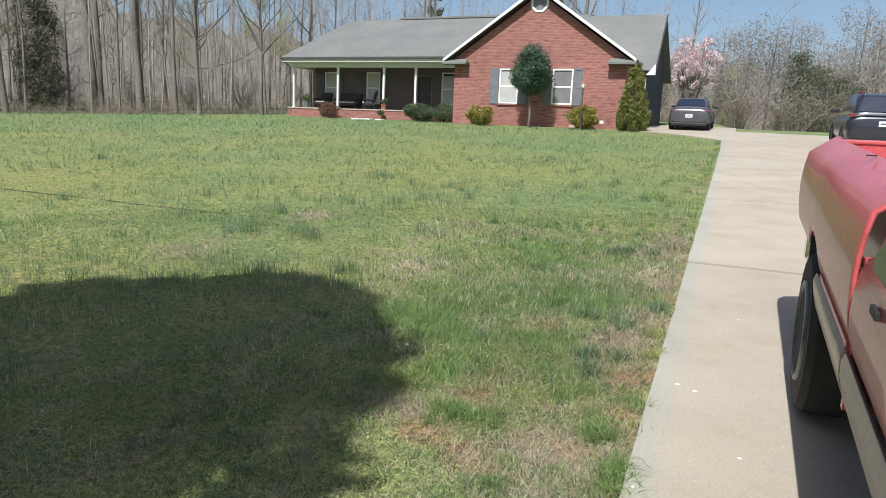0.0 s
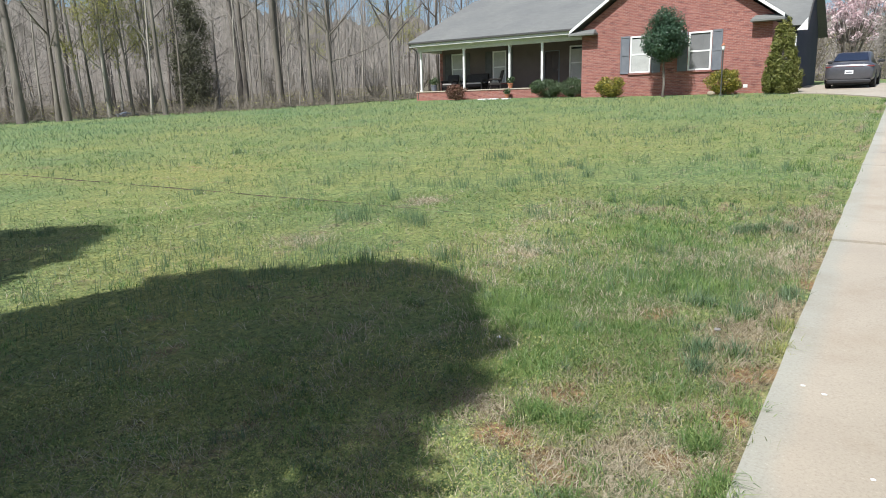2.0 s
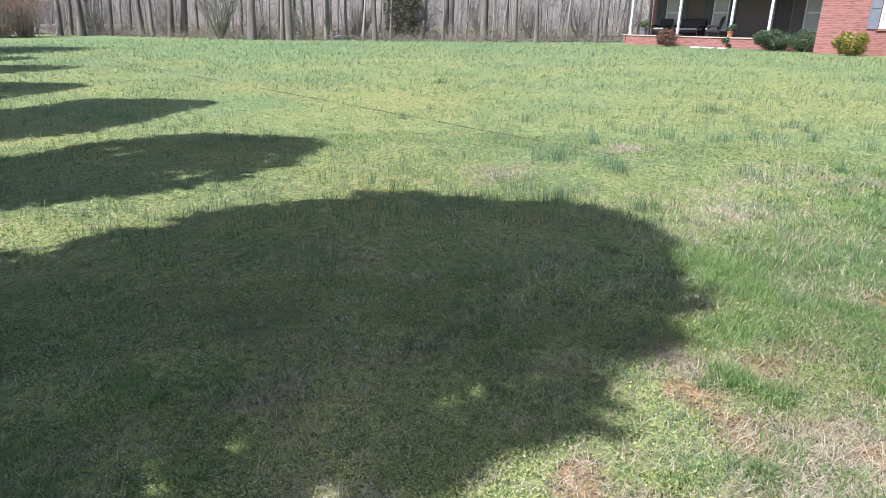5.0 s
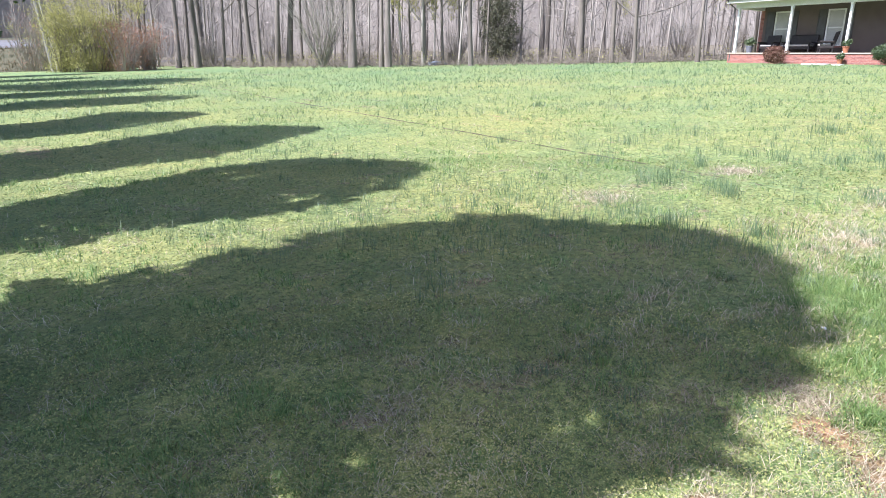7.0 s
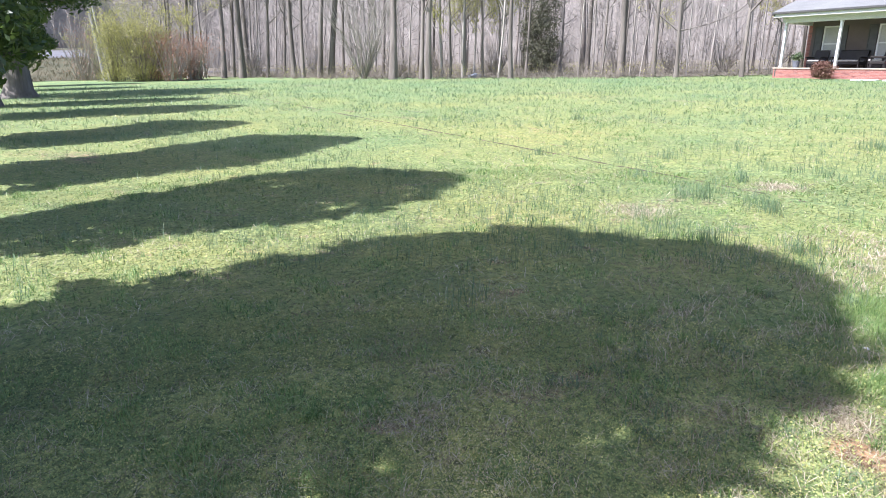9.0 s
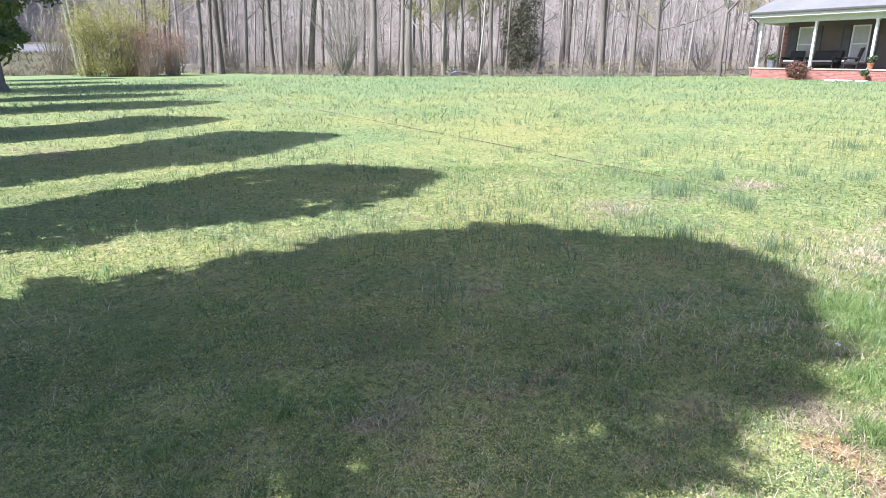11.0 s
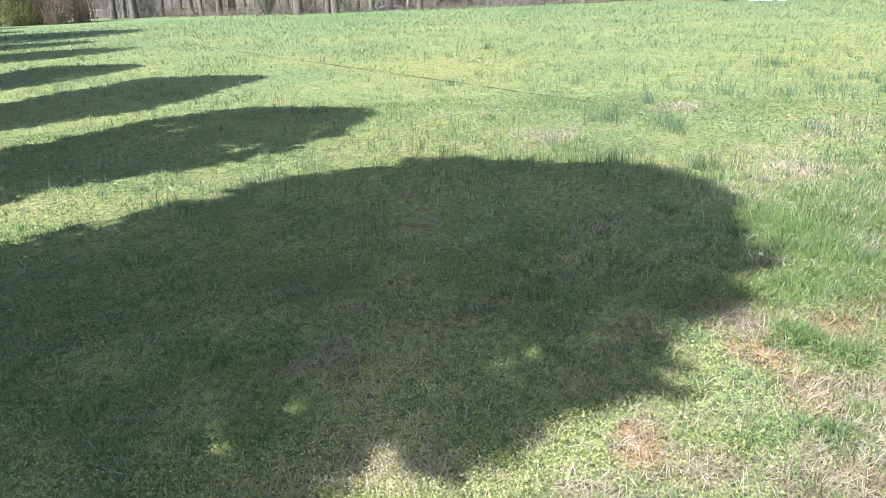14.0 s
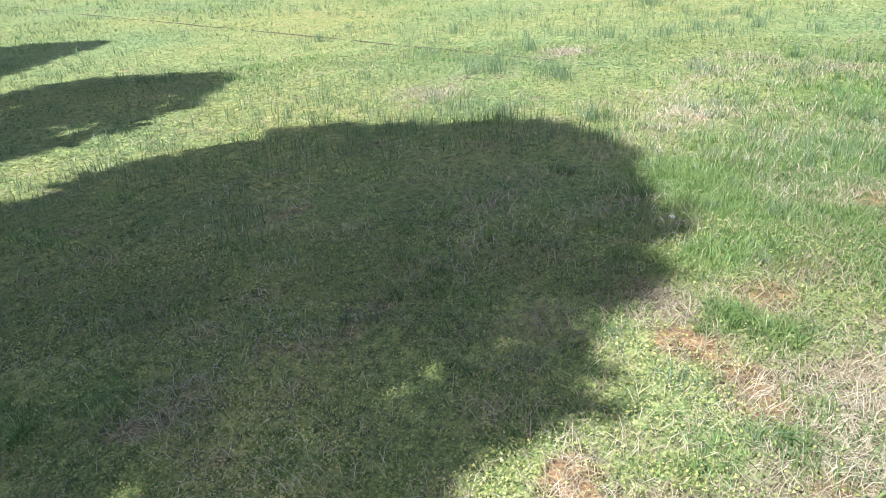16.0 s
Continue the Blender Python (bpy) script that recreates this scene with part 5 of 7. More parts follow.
def undergrowth():
    """Briars, saplings and dead stalks that hide the foot of the woods."""
    r = np.random.default_rng(78)
    feet = []
    while len(feet) < 3000:
        x, y = r.uniform(-75, 30), r.uniform(2, 66)
        e = float(woods_edge(x, y))
        if e < -1.2 or e > 9 or (x > -9 and y < 47) or (x < -60 and y < 12) or r.random() > math.exp(-abs(e) / 4.5) + 0.1:
            continue
        feet.append((x, y, float(ground_height(x, y)), e))
    feet = np.array(feet)
    n = len(feet)
    tall = r.uniform(0.35, 1.5, n) * (0.7 + 0.8 * r.random(n) ** 3) * (0.7 + 0.3 * waves(feet[:, 0], feet[:, 1], 6, 79)) * np.clip(0.55 + 0.25 * feet[:, 3], 0.3, 1.3)
    a, b, w = [], [], []
    foot = feet[:, :3] - (0, 0, 0.05)
    top = foot + np.stack([r.normal(size=n) * 0.25, r.normal(size=n) * 0.25, tall], -1)
    a.append(foot), b.append(top), w.append(r.uniform(0.008, 0.022, n))
    for _ in range(6):
        q = foot + (top - foot) * r.uniform(0.1, 1, n)[:, None]
        a.append(q)
        b.append(q + np.stack([r.normal(size=n) * 0.38, r.normal(size=n) * 0.38, r.uniform(0.0, 0.6, n)], -1))
        w.append(np.full(n, 0.009))
    a, b, w = np.concatenate(a), np.concatenate(b), np.concatenate(w)
    d = b - a
    s = np.cross(d, (0.3, 0.5, 0.13))
    s /= np.linalg.norm(s, axis=1, keepdims=True) + 1e-9
    u = np.cross(d / (np.linalg.norm(d, axis=1, keepdims=True) + 1e-9), s)
    ring = [a + (s * math.cos(c) + u * math.sin(c)) * w[:, None] for c in (0, 2.094, 4.189)]
    v = np.stack(ring + [b], 1).reshape(-1, 3)
    f = (np.arange(len(a))[:, None, None] * 4 + np.array([[0, 1, 3], [1, 2, 3], [2, 0, 3]])[None]).reshape(-1, 3)
    tagged(array_mesh("undergrowth", v, f, "stalk"), "tangled brown undergrowth along the foot of the woods", "undergrowth", kind="stuff")
    pick = feet[r.random(n) < 0.6]
    c = pick[:, :3] + np.stack([0 * pick[:, 0], 0 * pick[:, 0], r.uniform(0.15, 0.9, len(pick))], -1)
    v, f = leaf_cloud(r, c, np.full(len(c), 0.3), 8000, 0.045)
    tagged(array_mesh("dry_leaves", v, f, "tanleaf"), "dry tan leaves clinging to the undergrowth", "leaves", kind="stuff")
    pick = feet[r.random(n) < 0.22]
    c = pick[:, :3] + np.stack([0 * pick[:, 0], 0 * pick[:, 0], r.uniform(0.15, 0.8, len(pick))], -1)
    v, f = leaf_cloud(r, c, np.full(len(c), 0.35), 4000, 0.05)
    tagged(array_mesh("young_leaves", v, f, "bud"), "young green leaves on the undergrowth", "leaves", kind="stuff")


far_woods()
undergrowth()

# ---- garden round the house ----
rng = np.random.default_rng(21)


def topiary(at):
    t = thing("topiary_tree", "clipped evergreen with an egg-shaped crown on a bare trunk", "tree", at)
    r = np.random.default_rng(9)
    bm = bmesh.new()
    tube(bm, [(0, 0, -0.05), (0.03, 0, 0.6), (-0.02, 0.02, 1.3), (0, 0, 2.6)], [0.07, 0.055, 0.045, 0.03], 8)
    for k in range(8):
        a = r.uniform(0, 6.28)
        tube(bm, [(0, 0, 1.5 + 0.1 * k), (0.3 * math.cos(a), 0.3 * math.sin(a), 1.9 + 0.15 * k), (0.6 * math.cos(a), 0.6 * math.sin(a), 2.2 + 0.14 * k)], [0.03, 0.02, 0.008], 4)
    part("trunk", bm, "bark", t, smooth=True)
    cs, rr = [(0, 0, 2.5), (0, 0, 2.1)], [(0.85, 0.85, 0.85), (0.85, 0.85, 0.5)]
    for k in range(64):
        d = r.normal(size=3)
        d /= np.linalg.norm(d)
        w = 0.86 * (1.0 - 0.5 * max(d[2], 0))
        cs.append((d[0] * w, d[1] * w, 2.68 + d[2] * 0.95))
        rr.append((0.28 * r.uniform(0.8, 1.25),) * 3)
    v, f = leaf_cloud(r, cs, rr, 15000, 0.045)
    v2, f2 = leaf_cloud(r, [(0, 0, 2.4), (0, 0, 2.1), (0, 0, 2.8)], [(0.6, 0.6, 0.6), (0.62, 0.62, 0.4), (0.45, 0.45, 0.4)], 2600, 0.10)
    v, f = np.concatenate([v, v2]), np.concatenate([f, f2 + len(v)])
    array_mesh("crown", v, f, "holly", t, "dense dark blue-green leaves")


def arborvitae(at):
    t = thing("arborvitae", "tall conical yellow-green arborvitae beside the brick wall", "shrub", at)
    r = np.random.default_rng(10)
    bm = bmesh.new()
    tube(bm, [(0, 0, -0.05), (0, 0, 1.5), (0, 0, 2.9)], [0.07, 0.05, 0.012], 6)
    part("trunk", bm, "bark", t)
    cs, rr = [], []
    for k in range(260):
        f = 1 - math.sqrt(r.random())
        z = 0.12 + 2.85 * f
        w = 0.78 * min(1, 0.72 + 1.6 * f) * (1 - f) ** 0.75 + 0.04
        a = r.uniform(0, 6.28)
        q = w * (0.65 + 0.35 * r.random())
        cs.append((math.cos(a) * q, math.sin(a) * q, z))
        rr.append((0.11, 0.11, 0.24))
    v, f = leaf_cloud(r, cs, rr, 14000, 0.042, 0.0, 1.8)
    v[:, 2] = np.maximum(v[:, 2], 0.01)
    array_mesh("foliage", v, f, "cedar", t, "upright yellow-green sprays")


topiary((-9.40, 31.2, 0))
arborvitae((-4.70, 31.45, 0))
shrub("golden_shrub", "rounded golden-green variegated shrub against the brick", (-11.95, 31.5, 0), 0.72, 0.62, 0.5, "golden", 1, 6000, 0.04)
shrub("golden_shrub", "rounded golden-green shrub beside the lamp post", (-6.95, 31.5, 0), 0.80, 0.66, 0.54, "golden", 2, 6500, 0.04)
shrub("boxwood_hedge", "broad clipped dark boxwood by the porch", (-16.0, 33.15, 0), 1.0, 0.64, 0.51, "boxwood", 3, 11000, 0.034)
shrub("boxwood_hedge", "small clipped dark boxwood by the brick corner", (-14.55, 33.15, 0), 0.66, 0.6, 0.49, "boxwood", 4, 8000, 0.034)
shrub("russet_shrub", "rounded russet-brown shrub before the porch", (-21.7, 33.25, 0), 0.66, 0.6, 0.46, "barberry", 5, 6000, 0.036)

lamp = thing("lamp_post", "slim dark garden lamp post with a small lantern", "lamp post", (-6.85, 30.75, 0))
part("post", lathe([(0.07, 0), (0.07, 0.06), (0.03, 0.1), (0.028, 1.78), (0.045, 1.80), (0.03, 1.84)], 10), "gutter", lamp, smooth=False)
part("lantern", lathe([(0.04, 1.84), (0.06, 1.87), (0.075, 2.0), (0.05, 2.02)], 8), "white", lamp, "pale glass lantern")
part("cap", lathe([(0.09, 2.02), (0.05, 2.08), (0.012, 2.14)], 8), "terracotta", lamp, "copper lantern cap")
st = bmesh.new()
bmesh.ops.create_icosphere(st, subdivisions=2, radius=0.15)
for v in st.verts:
    v.co = Vector((v.co.x * 1.1, v.co.y * 0.8, v.co.z * 0.75 + 0.12)) * (1 + 0.12 * noise.noise(v.co * 6))
ob = tagged(part("garden_stone", st, "tanstone", None, "", True), "tan rounded stone at the foot of the lamp post", "stone")
ob.location = (-7.2, 30.6, 0)
tagged(part("wall_vent", boxes((-6.35, -6.17, FY - 0.03, FY - 0.002, 0.18, 0.32), bevel=0.006), "white"), "small white vent cover low on the brick wall", "vent")
for k, (x, w) in enumerate(((-19.75, 0.5), (-19.1, 0.55), (-18.3, 0.42))):
    s = bmesh.new()
    box(s, x - w / 2, x + w / 2, 32.75, 33.1, 0.0, 0.06, 0.02)
    tagged(part("stepping_stone", s, "white"), "flat white stepping stone in the grass", "stone", "stepping stones")


def potted_plant(at, s, label, clay_pot=True):
    t = thing("potted_plant", label, "potted plant", at)
    part("pot", lathe([(0.11 * s, 0), (0.15 * s, 0.25 * s), (0.17 * s, 0.26 * s), (0.17 * s, 0.30 * s), (0.13 * s, 0.30 * s), (0.12 * s, 0.26 * s)], 14), "terracotta" if clay_pot else "shutter", t, "terracotta pot" if clay_pot else "dark glazed pot")
    r = np.random.default_rng(int(abs(at[0]) * 10))
    v, f = leaf_cloud(r, [(0, 0, 0.42 * s), (0.1 * s, 0, 0.5 * s), (-0.12 * s, 0.05, 0.46 * s)], [0.2 * s, 0.16 * s, 0.16 * s], 420, 0.05)
    array_mesh("plant", v, f, "boxwood", t)


potted_plant((-18.72, 34.12, 0.56), 0.95, "leafy plant in a terracotta pot on the porch edge")
potted_plant((-18.68, 33.7, 0.0), 0.8, "small leafy plant in a pot before the porch")
potted_plant((-24.3, 34.7, 0.56), 1.25, "tall leafy plant in a dark pot at the porch end", False)


def wicker_seat(name, at, width, turn, label, back=0.95):
    t = thing(name, label, "chair" if width < 1 else "sofa", at, "porch furniture")
    t.rotation_euler = (0, 0, radians(turn))
    w = width / 2
    part("seat", boxes((-w, w, -0.32, 0.32, 0.22, 0.36), bevel=0.03), "wicker", t)
    b = bmesh.new()
    box(b, -w, w, 0.24, 0.34, 0.3, back, 0.04)
    for v in b.verts:
        v.co.y += (v.co.z - 0.3) * 0.25
        v.co.z += 0.06 * math.cos(v.co.x / w * 1.5) if v.co.z > 0.8 else 0
    part("backrest", b, "wicker", t)
    for s in (-1, 1):
        part("armrest", boxes((s * w - 0.06, s * w + 0.06, -0.34, 0.3, 0.52, 0.60), bevel=0.02), "wicker", t)
        for y in (-0.28, 0.28):
            part("leg", boxes((s * (w - 0.05) - 0.03, s * (w - 0.05) + 0.03, y - 0.03, y + 0.03, 0.0, 0.53)), "wicker", t)
    part("cushion", boxes((-w + 0.08, w - 0.08, -0.34, 0.2, 0.362, 0.45), bevel=0.03), "cushion", t, "pale seat cushion")


wicker_seat("wicker_chair", (-23.75, 35.6, 0.56), 0.8, 0, "dark wicker chair with a pale cushion on the porch")
wicker_seat("wicker_sofa", (-22.1, 35.75, 0.56), 1.5, 0, "dark wicker sofa with a pale cushion on the porch")
wicker_seat("rocking_chair", (-20.35, 35.2, 0.56), 0.62, -50, "dark slanted porch rocking chair beside the window", 1.05)

# blossom tree behind the car
mag = thing("blossom_tree", "round tree covered in pale pink blossom behind the car", "tree", (-3.2, 41.5, 0))
r = np.random.default_rng(31)
bm = bmesh.new()
cs, rr = [], []
for k in range(5):
    a = k * 1.26 + 0.3
    tube(bm, [(0.05 * math.cos(a), 0.05 * math.sin(a), -0.1), (0.3 * math.cos(a), 0.3 * math.sin(a), 1.3), (0.8 * math.cos(a), 0.8 * math.sin(a), 2.9), (1.0 * math.cos(a), 1.0 * math.sin(a), 4.2)], [0.07, 0.055, 0.035, 0.01], 6)
for k in range(170):
    d = r.normal(size=3)
    d /= np.linalg.norm(d)
    q = r.random() ** 0.4
    c = (d[0] * 1.45 * q, d[1] * 1.45 * q, 3.3 + d[2] * 1.6 * q)
    cs.append(c)
    rr.append((0.16, 0.16, 0.2))
    if k % 2 == 0:
        tube(bm, [(c[0] * 0.4, c[1] * 0.4, 2.0), (c[0] * 0.8, c[1] * 0.8, (2 + c[2]) / 2), c], [0.022, 0.014, 0.005], 4)
part("trunk", bm, "bark", mag)
v, f = leaf_cloud(r, cs, rr, 6000, 0.065)
array_mesh("crown", v, f, "blossom", mag, "pale pink blossom")

# ---- far left: pole, road, shrubs ----
pole = thing("utility_pole", "leaning weathered utility pole with a pale conduit", "utility pole", (-60.0, 2.75, 0))
pole.rotation_euler = (radians(4.5), 0, 0)
part("pole_shaft", lathe([(0.24, -0.3), (0.22, 2), (0.17, 11)], 12), "pole", pole)
c = bmesh.new()
tube(c, [(0.22, 0.2, -0.2), (0.21, 0.19, 3), (0.17, 0.15, 8)], [0.06, 0.06, 0.06], 8)
part("conduit", c, "stone", pole, "pale conduit")
road = bmesh.new()
prev = None
for y in np.linspace(-80, 30, 56):
    row = [road.verts.new((x, float(y), float(ground_height(x, y)) + 0.06)) for x in (-93.0, -87.0, -81.0)]
    if prev:
        for k in (0, 1):
            road.faces.new((prev[k], prev[k + 1], row[k + 1], row[k]))
    prev = row
tagged(part("road", road, "asphalt"), "grey asphalt road on a bank beyond the tree row", "road", kind="structure")
for k, y in enumerate((-9.0, -5.2, -1.5)):
    shrub("road_shrub", "dark rounded shrub beside the far road", (-96.0, y, float(ground_height(-96, y))), 1.0, 1.0, 0.8, "boxwood", 60 + k, 900, 0.12, 14)


def brush(name, label, at, height, spread, stems, material, seed, leaf=None, leaves=0, size=0.08, lowest=2):
    """A many-stemmed shrub."""
    r = np.random.default_rng(seed)
    t = thing(name, label, "shrub", at)
    bm, tips = bmesh.new(), []
    for k in range(stems):
        a = r.uniform(0, 6.28)
        d = Vector((math.cos(a) * spread * r.random(), math.sin(a) * spread * r.random(), 1)).normalized()
        foot = 0.1 if lowest > 1 else height * 0.16 * r.random()
        p, pts = Vector((foot * math.cos(a), foot * math.sin(a), -0.1)), []
        for i in range(5):
            pts.append(p.copy())
            d = (d + Vector(r.normal(size=3)) * 0.10).normalized()
            p = p + d * height * r.uniform(0.7, 1.1) / 4
        tube(bm, pts, [0.035, 0.028, 0.02, 0.013, 0.005], 4)
        for i in ((2, 3, 4, 4) if lowest > 1 else (1, 2, 3, 3, 4)):
            q = pts[i] + Vector((r.normal(), r.normal(), abs(r.normal()) + 0.4)).normalized() * height * 0.18
            tube(bm, [pts[i - 1].lerp(pts[i], 0.5), q], [0.012, 0.004], 3)
            tips.append(tuple(q))
            tips.append(tuple(pts[i]))
        if lowest < 2:
            tips.extend(tuple(pts[0].lerp(pts[1], q) + Vector((0.4 * r.normal(), 0.4 * r.normal(), 0))) for q in (0.45, 0.8))
    part("stem", bm, material, t)
    if leaves:
        v, f = leaf_cloud(r, tips, np.full(len(tips), 0.4), leaves, size)
        array_mesh("foliage", v, f, leaf, t)
    return t


brush("spring_shrub", "tall shrub in fresh yellow-green leaf at the wood's edge", (*bearing(85.2, 55), 0), 5.4, 0.5, 36, "bark", 71, "bud", 15000, 0.055, 1)
brush("spring_shrub", "tall shrub in fresh yellow-green leaf beside the pole", (*bearing(86.8, 57), 0), 4.4, 0.5, 30, "bark", 72, "bud", 10000, 0.055, 1)
brush("spring_shrub", "shrub in fresh yellow-green leaf among bare stems", (*bearing(84.3, 57), 0), 3.6, 0.5, 24, "bark", 76, "bud", 7000, 0.055, 1)
brush("russet_brush", "tangled brush with dry russet leaves at the wood's edge", (*bearing(82.9, 54), 0), 3.4, 0.7, 40, "palebark", 73, "brownleaf", 3800, 0.055, 1)
brush("russet_brush", "tangled brush with dry russet leaves under the trees", (*bearing(81.4, 55), 0), 3.2, 0.7, 34, "palebark", 74, "brownleaf", 2600, 0.055, 1)
brush("pale_shrub", "pale bare shrub with many upright stems", (*bearing(68.3, 49), 0), 6.4, 0.7, 64, "palebark", 75)
for k, (deg, far, h) in enumerate(((77, 57, 2.2), (72, 58, 2.4), (65.5, 56, 2.2), (62, 58, 2.0), (57.5, 57, 2.2), (53, 57, 2.6), (48, 58, 2.4), (44, 58, 2.2), (40, 58, 2.4), (36.5, 60, 2.2))):
    brush("bare_brush", "low tangle of bare brown brush at the wood's edge", (*bearing(deg, nearer(deg, far)), 0), h, 0.9, 36, "twig", 80 + k, "tanleaf", 300, 0.055)
for k in range(26):
    x = -8.0 + 1.35 * k + 0.5 * float(rng.normal())
    y = 47.5 + 0.9 * float(rng.normal())
    brush("bare_brush", "tangle of bare brown brush beyond the drive", (x, y, float(ground_height(x, y))), float(rng.uniform(1.6, 3.0)), 0.6, 18, "stalk", 120 + k, "tanleaf", 900, 0.05)
for k, (deg, far) in enumerate(((88.2, 62), (88.9, 63))):
    brush("russet_brush", "reddish bare brush on the road bank", (*bearing(deg, far), 0.0), 4.6, 0.5, 34, "twig", 170 + k, "brownleaf", 900, 0.05, 1)
cedar_tree = row_tree(90, 7.6, 1.25, 0.3, "cedar_tree", 130, 16000, "cedarneedle", 0.065, 0.12)
tagged(cedar_tree, "dark dense cedar standing among the bare trees", "tree", "trees of the wood")
cedar_tree.matrix_basis = pose(*bearing(54.1, 47.5), 0, 0, 0, 30)

# ---- vehicles ----


def wheel_parts(t, x, y, z, r, w, side, tread=0.0):
    """A tyre and rim; side is -1 where the face looks to -x."""
    ty = bmesh.new()
    lathe([(r * 0.62, -w / 2), (r * 0.93, -w / 2), (r, -w / 2 + 0.03), (r, w / 2 - 0.03), (r * 0.93, w / 2), (r * 0.62, w / 2)], 28, bm=ty)
    wheel = part("wheel", ty, "rubber", t, "black tyre")
    wheel.matrix_basis = Matrix.Translation((x, y, z)) @ pose(0, 0, 0, 0, 90 * side, 0)
    rim = lathe([(r * 0.20, w / 2 - 0.02), (r * 0.25, w / 2 - 0.005), (r * 0.3, w / 2 - 0.035), (r * 0.52, w / 2 - 0.035), (r * 0.58, w / 2 + 0.012), (r * 0.63, w / 2 + 0.01), (r * 0.63, -w / 2 - 0.004)], 24)
    ob = part("rim", rim, "steel", wheel, "dull steel wheel rim", True)
    return wheel


def profile_car(name, label, at, width, side, top, paint, roofpaint, wheels, wheel_r, lamp, plate_z, glass_z, bar="lamp_red"):
    """A car with its tail towards -y. side: rows (y, bottom, top, width); top: greenhouse rows (y, top, base, width)."""
    t = thing(name, label, "car", at)
    w = width / 2

    def smooth_rows(rows, n):
        ys = np.array([r[0] for r in rows])
        u = np.linspace(0, len(rows) - 1, n)
        cols = [np.interp(u, range(len(rows)), [r[k] for r in rows]) for k in range(len(rows[0]))]
        out = np.stack(cols, 1)
        soft = out.copy()
        soft[1:-1] = 0.25 * out[:-2] + 0.5 * out[1:-1] + 0.25 * out[2:]
        return soft

    def section(y, z0, z1, q, power, n=24):
        c, h, pts = (z0 + z1) / 2, (z1 - z0) / 2, []
        for k in range(n):
            a = 2 * math.pi * k / n
            ca, sa = math.cos(a), math.sin(a)
            pts.append((q * math.copysign(abs(ca) ** (2 / power), ca), y, c + h * math.copysign(abs(sa) ** (2 / power), sa)))
        return pts

    body = part("body", loft([section(y, z0, z1, w * k, 4.5) for y, z0, z1, k in smooth_rows(side, 22)]), paint, t, smooth=True)
    rings = []
    for y, z, zb, k in smooth_rows(top, 16):
        q, b = w * 0.74 * k, w * 0.88
        rings.append([(-b, y, zb), (b, y, zb), (q * 1.06, y, zb + (z - zb) * 0.55), (q, y, z - 0.06), (q * 0.9, y, z - 0.012), (q * 0.55, y, z), (-q * 0.55, y, z), (-q * 0.9, y, z - 0.012), (-q, y, z - 0.06), (-q * 1.06, y, zb + (z - zb) * 0.55)])
    part("cabin", loft(rings), roofpaint, t, smooth=True)
    (ya, za, _, ka), (yb, zb2, _, kb) = top[0], top[1]
    n = Vector((0, -(zb2 - za), (yb - ya))).normalized()
    pa = Vector((0, ya + (yb - ya) * 0.12, za + (zb2 - za) * 0.12)) + n * 0.02
    pb = Vector((0, ya + (yb - ya) * 0.88, za + (zb2 - za) * 0.88)) + n * 0.02
    qa, qb = w * 0.70, w * 0.58
    part("rear_glass", prism([(-qa, pa.y, pa.z), (qa, pa.y, pa.z), (qb, pb.y, pb.z), (qb * 0.6, pb.y, pb.z + 0.015), (-qb * 0.6, pb.y, pb.z + 0.015), (-qb, pb.y, pb.z)], tuple(n), 0.012), "carglass", t, "dark rear window")
    x0, lz, lh = lamp
    for s in (-1, 1):
        lb = bmesh.new()
        box(lb, min(s * w * x0, s * w * 0.955), max(s * w * x0, s * w * 0.955), 0.0, 0.2, lz, lz + lh, 0.02)
        part("tail_lamp", lb, "lamp_red", t, "red tail lamp")
        m = bmesh.new()
        box(m, min(s * w * 0.92, s * (w + 0.17)), max(s * w * 0.92, s * (w + 0.17)), 2.7, 2.8, glass_z, glass_z + 0.13, 0.035)
        part("wing_mirror", m, "black", t)
        for y in wheels:
            wheel_parts(t, s * (w - 0.10), y, wheel_r, wheel_r, 0.2, s)
            arch_b = bmesh.new()
            tube(arch_b, [(s * (w - 0.015), y + (wheel_r + 0.05) * math.cos(q), wheel_r + (wheel_r + 0.05) * math.sin(q)) for q in np.linspace(-0.3, math.pi + 0.3, 13)], [0.03] * 13, 6)
            part("wheel_arch", arch_b, "black", t)
    part("number_plate", boxes((-0.155, 0.155, -0.035, -0.012, plate_z, plate_z + 0.15), bevel=0.004), "plate", t, "white plate")
    part("plate_bar", boxes((-0.11, 0.11, -0.039, -0.036, plate_z + 0.055, plate_z + 0.095)), "steel", t)
    part("trim_strip", boxes((-w * 0.55, w * 0.55, -0.02, 0.05, lz + lh * 0.35, lz + lh * 0.6), bevel=0.004), bar, t, "slim bar between the lamps")
    # black box: the underbody, and a stand-in for the shadow beneath it
    part("underbody", boxes((-w * 0.78, w * 0.78, 0.3, 4.1, 0.15, 0.34)), "black", t, "dark underbody")
    lowb = bmesh.new()
    box(lowb, -w * 0.86, w * 0.86, -0.03, 0.2, 0.22, 0.36, 0.04)
    part("bumper", lowb, "black", t, "dark bumper valance")
    return t


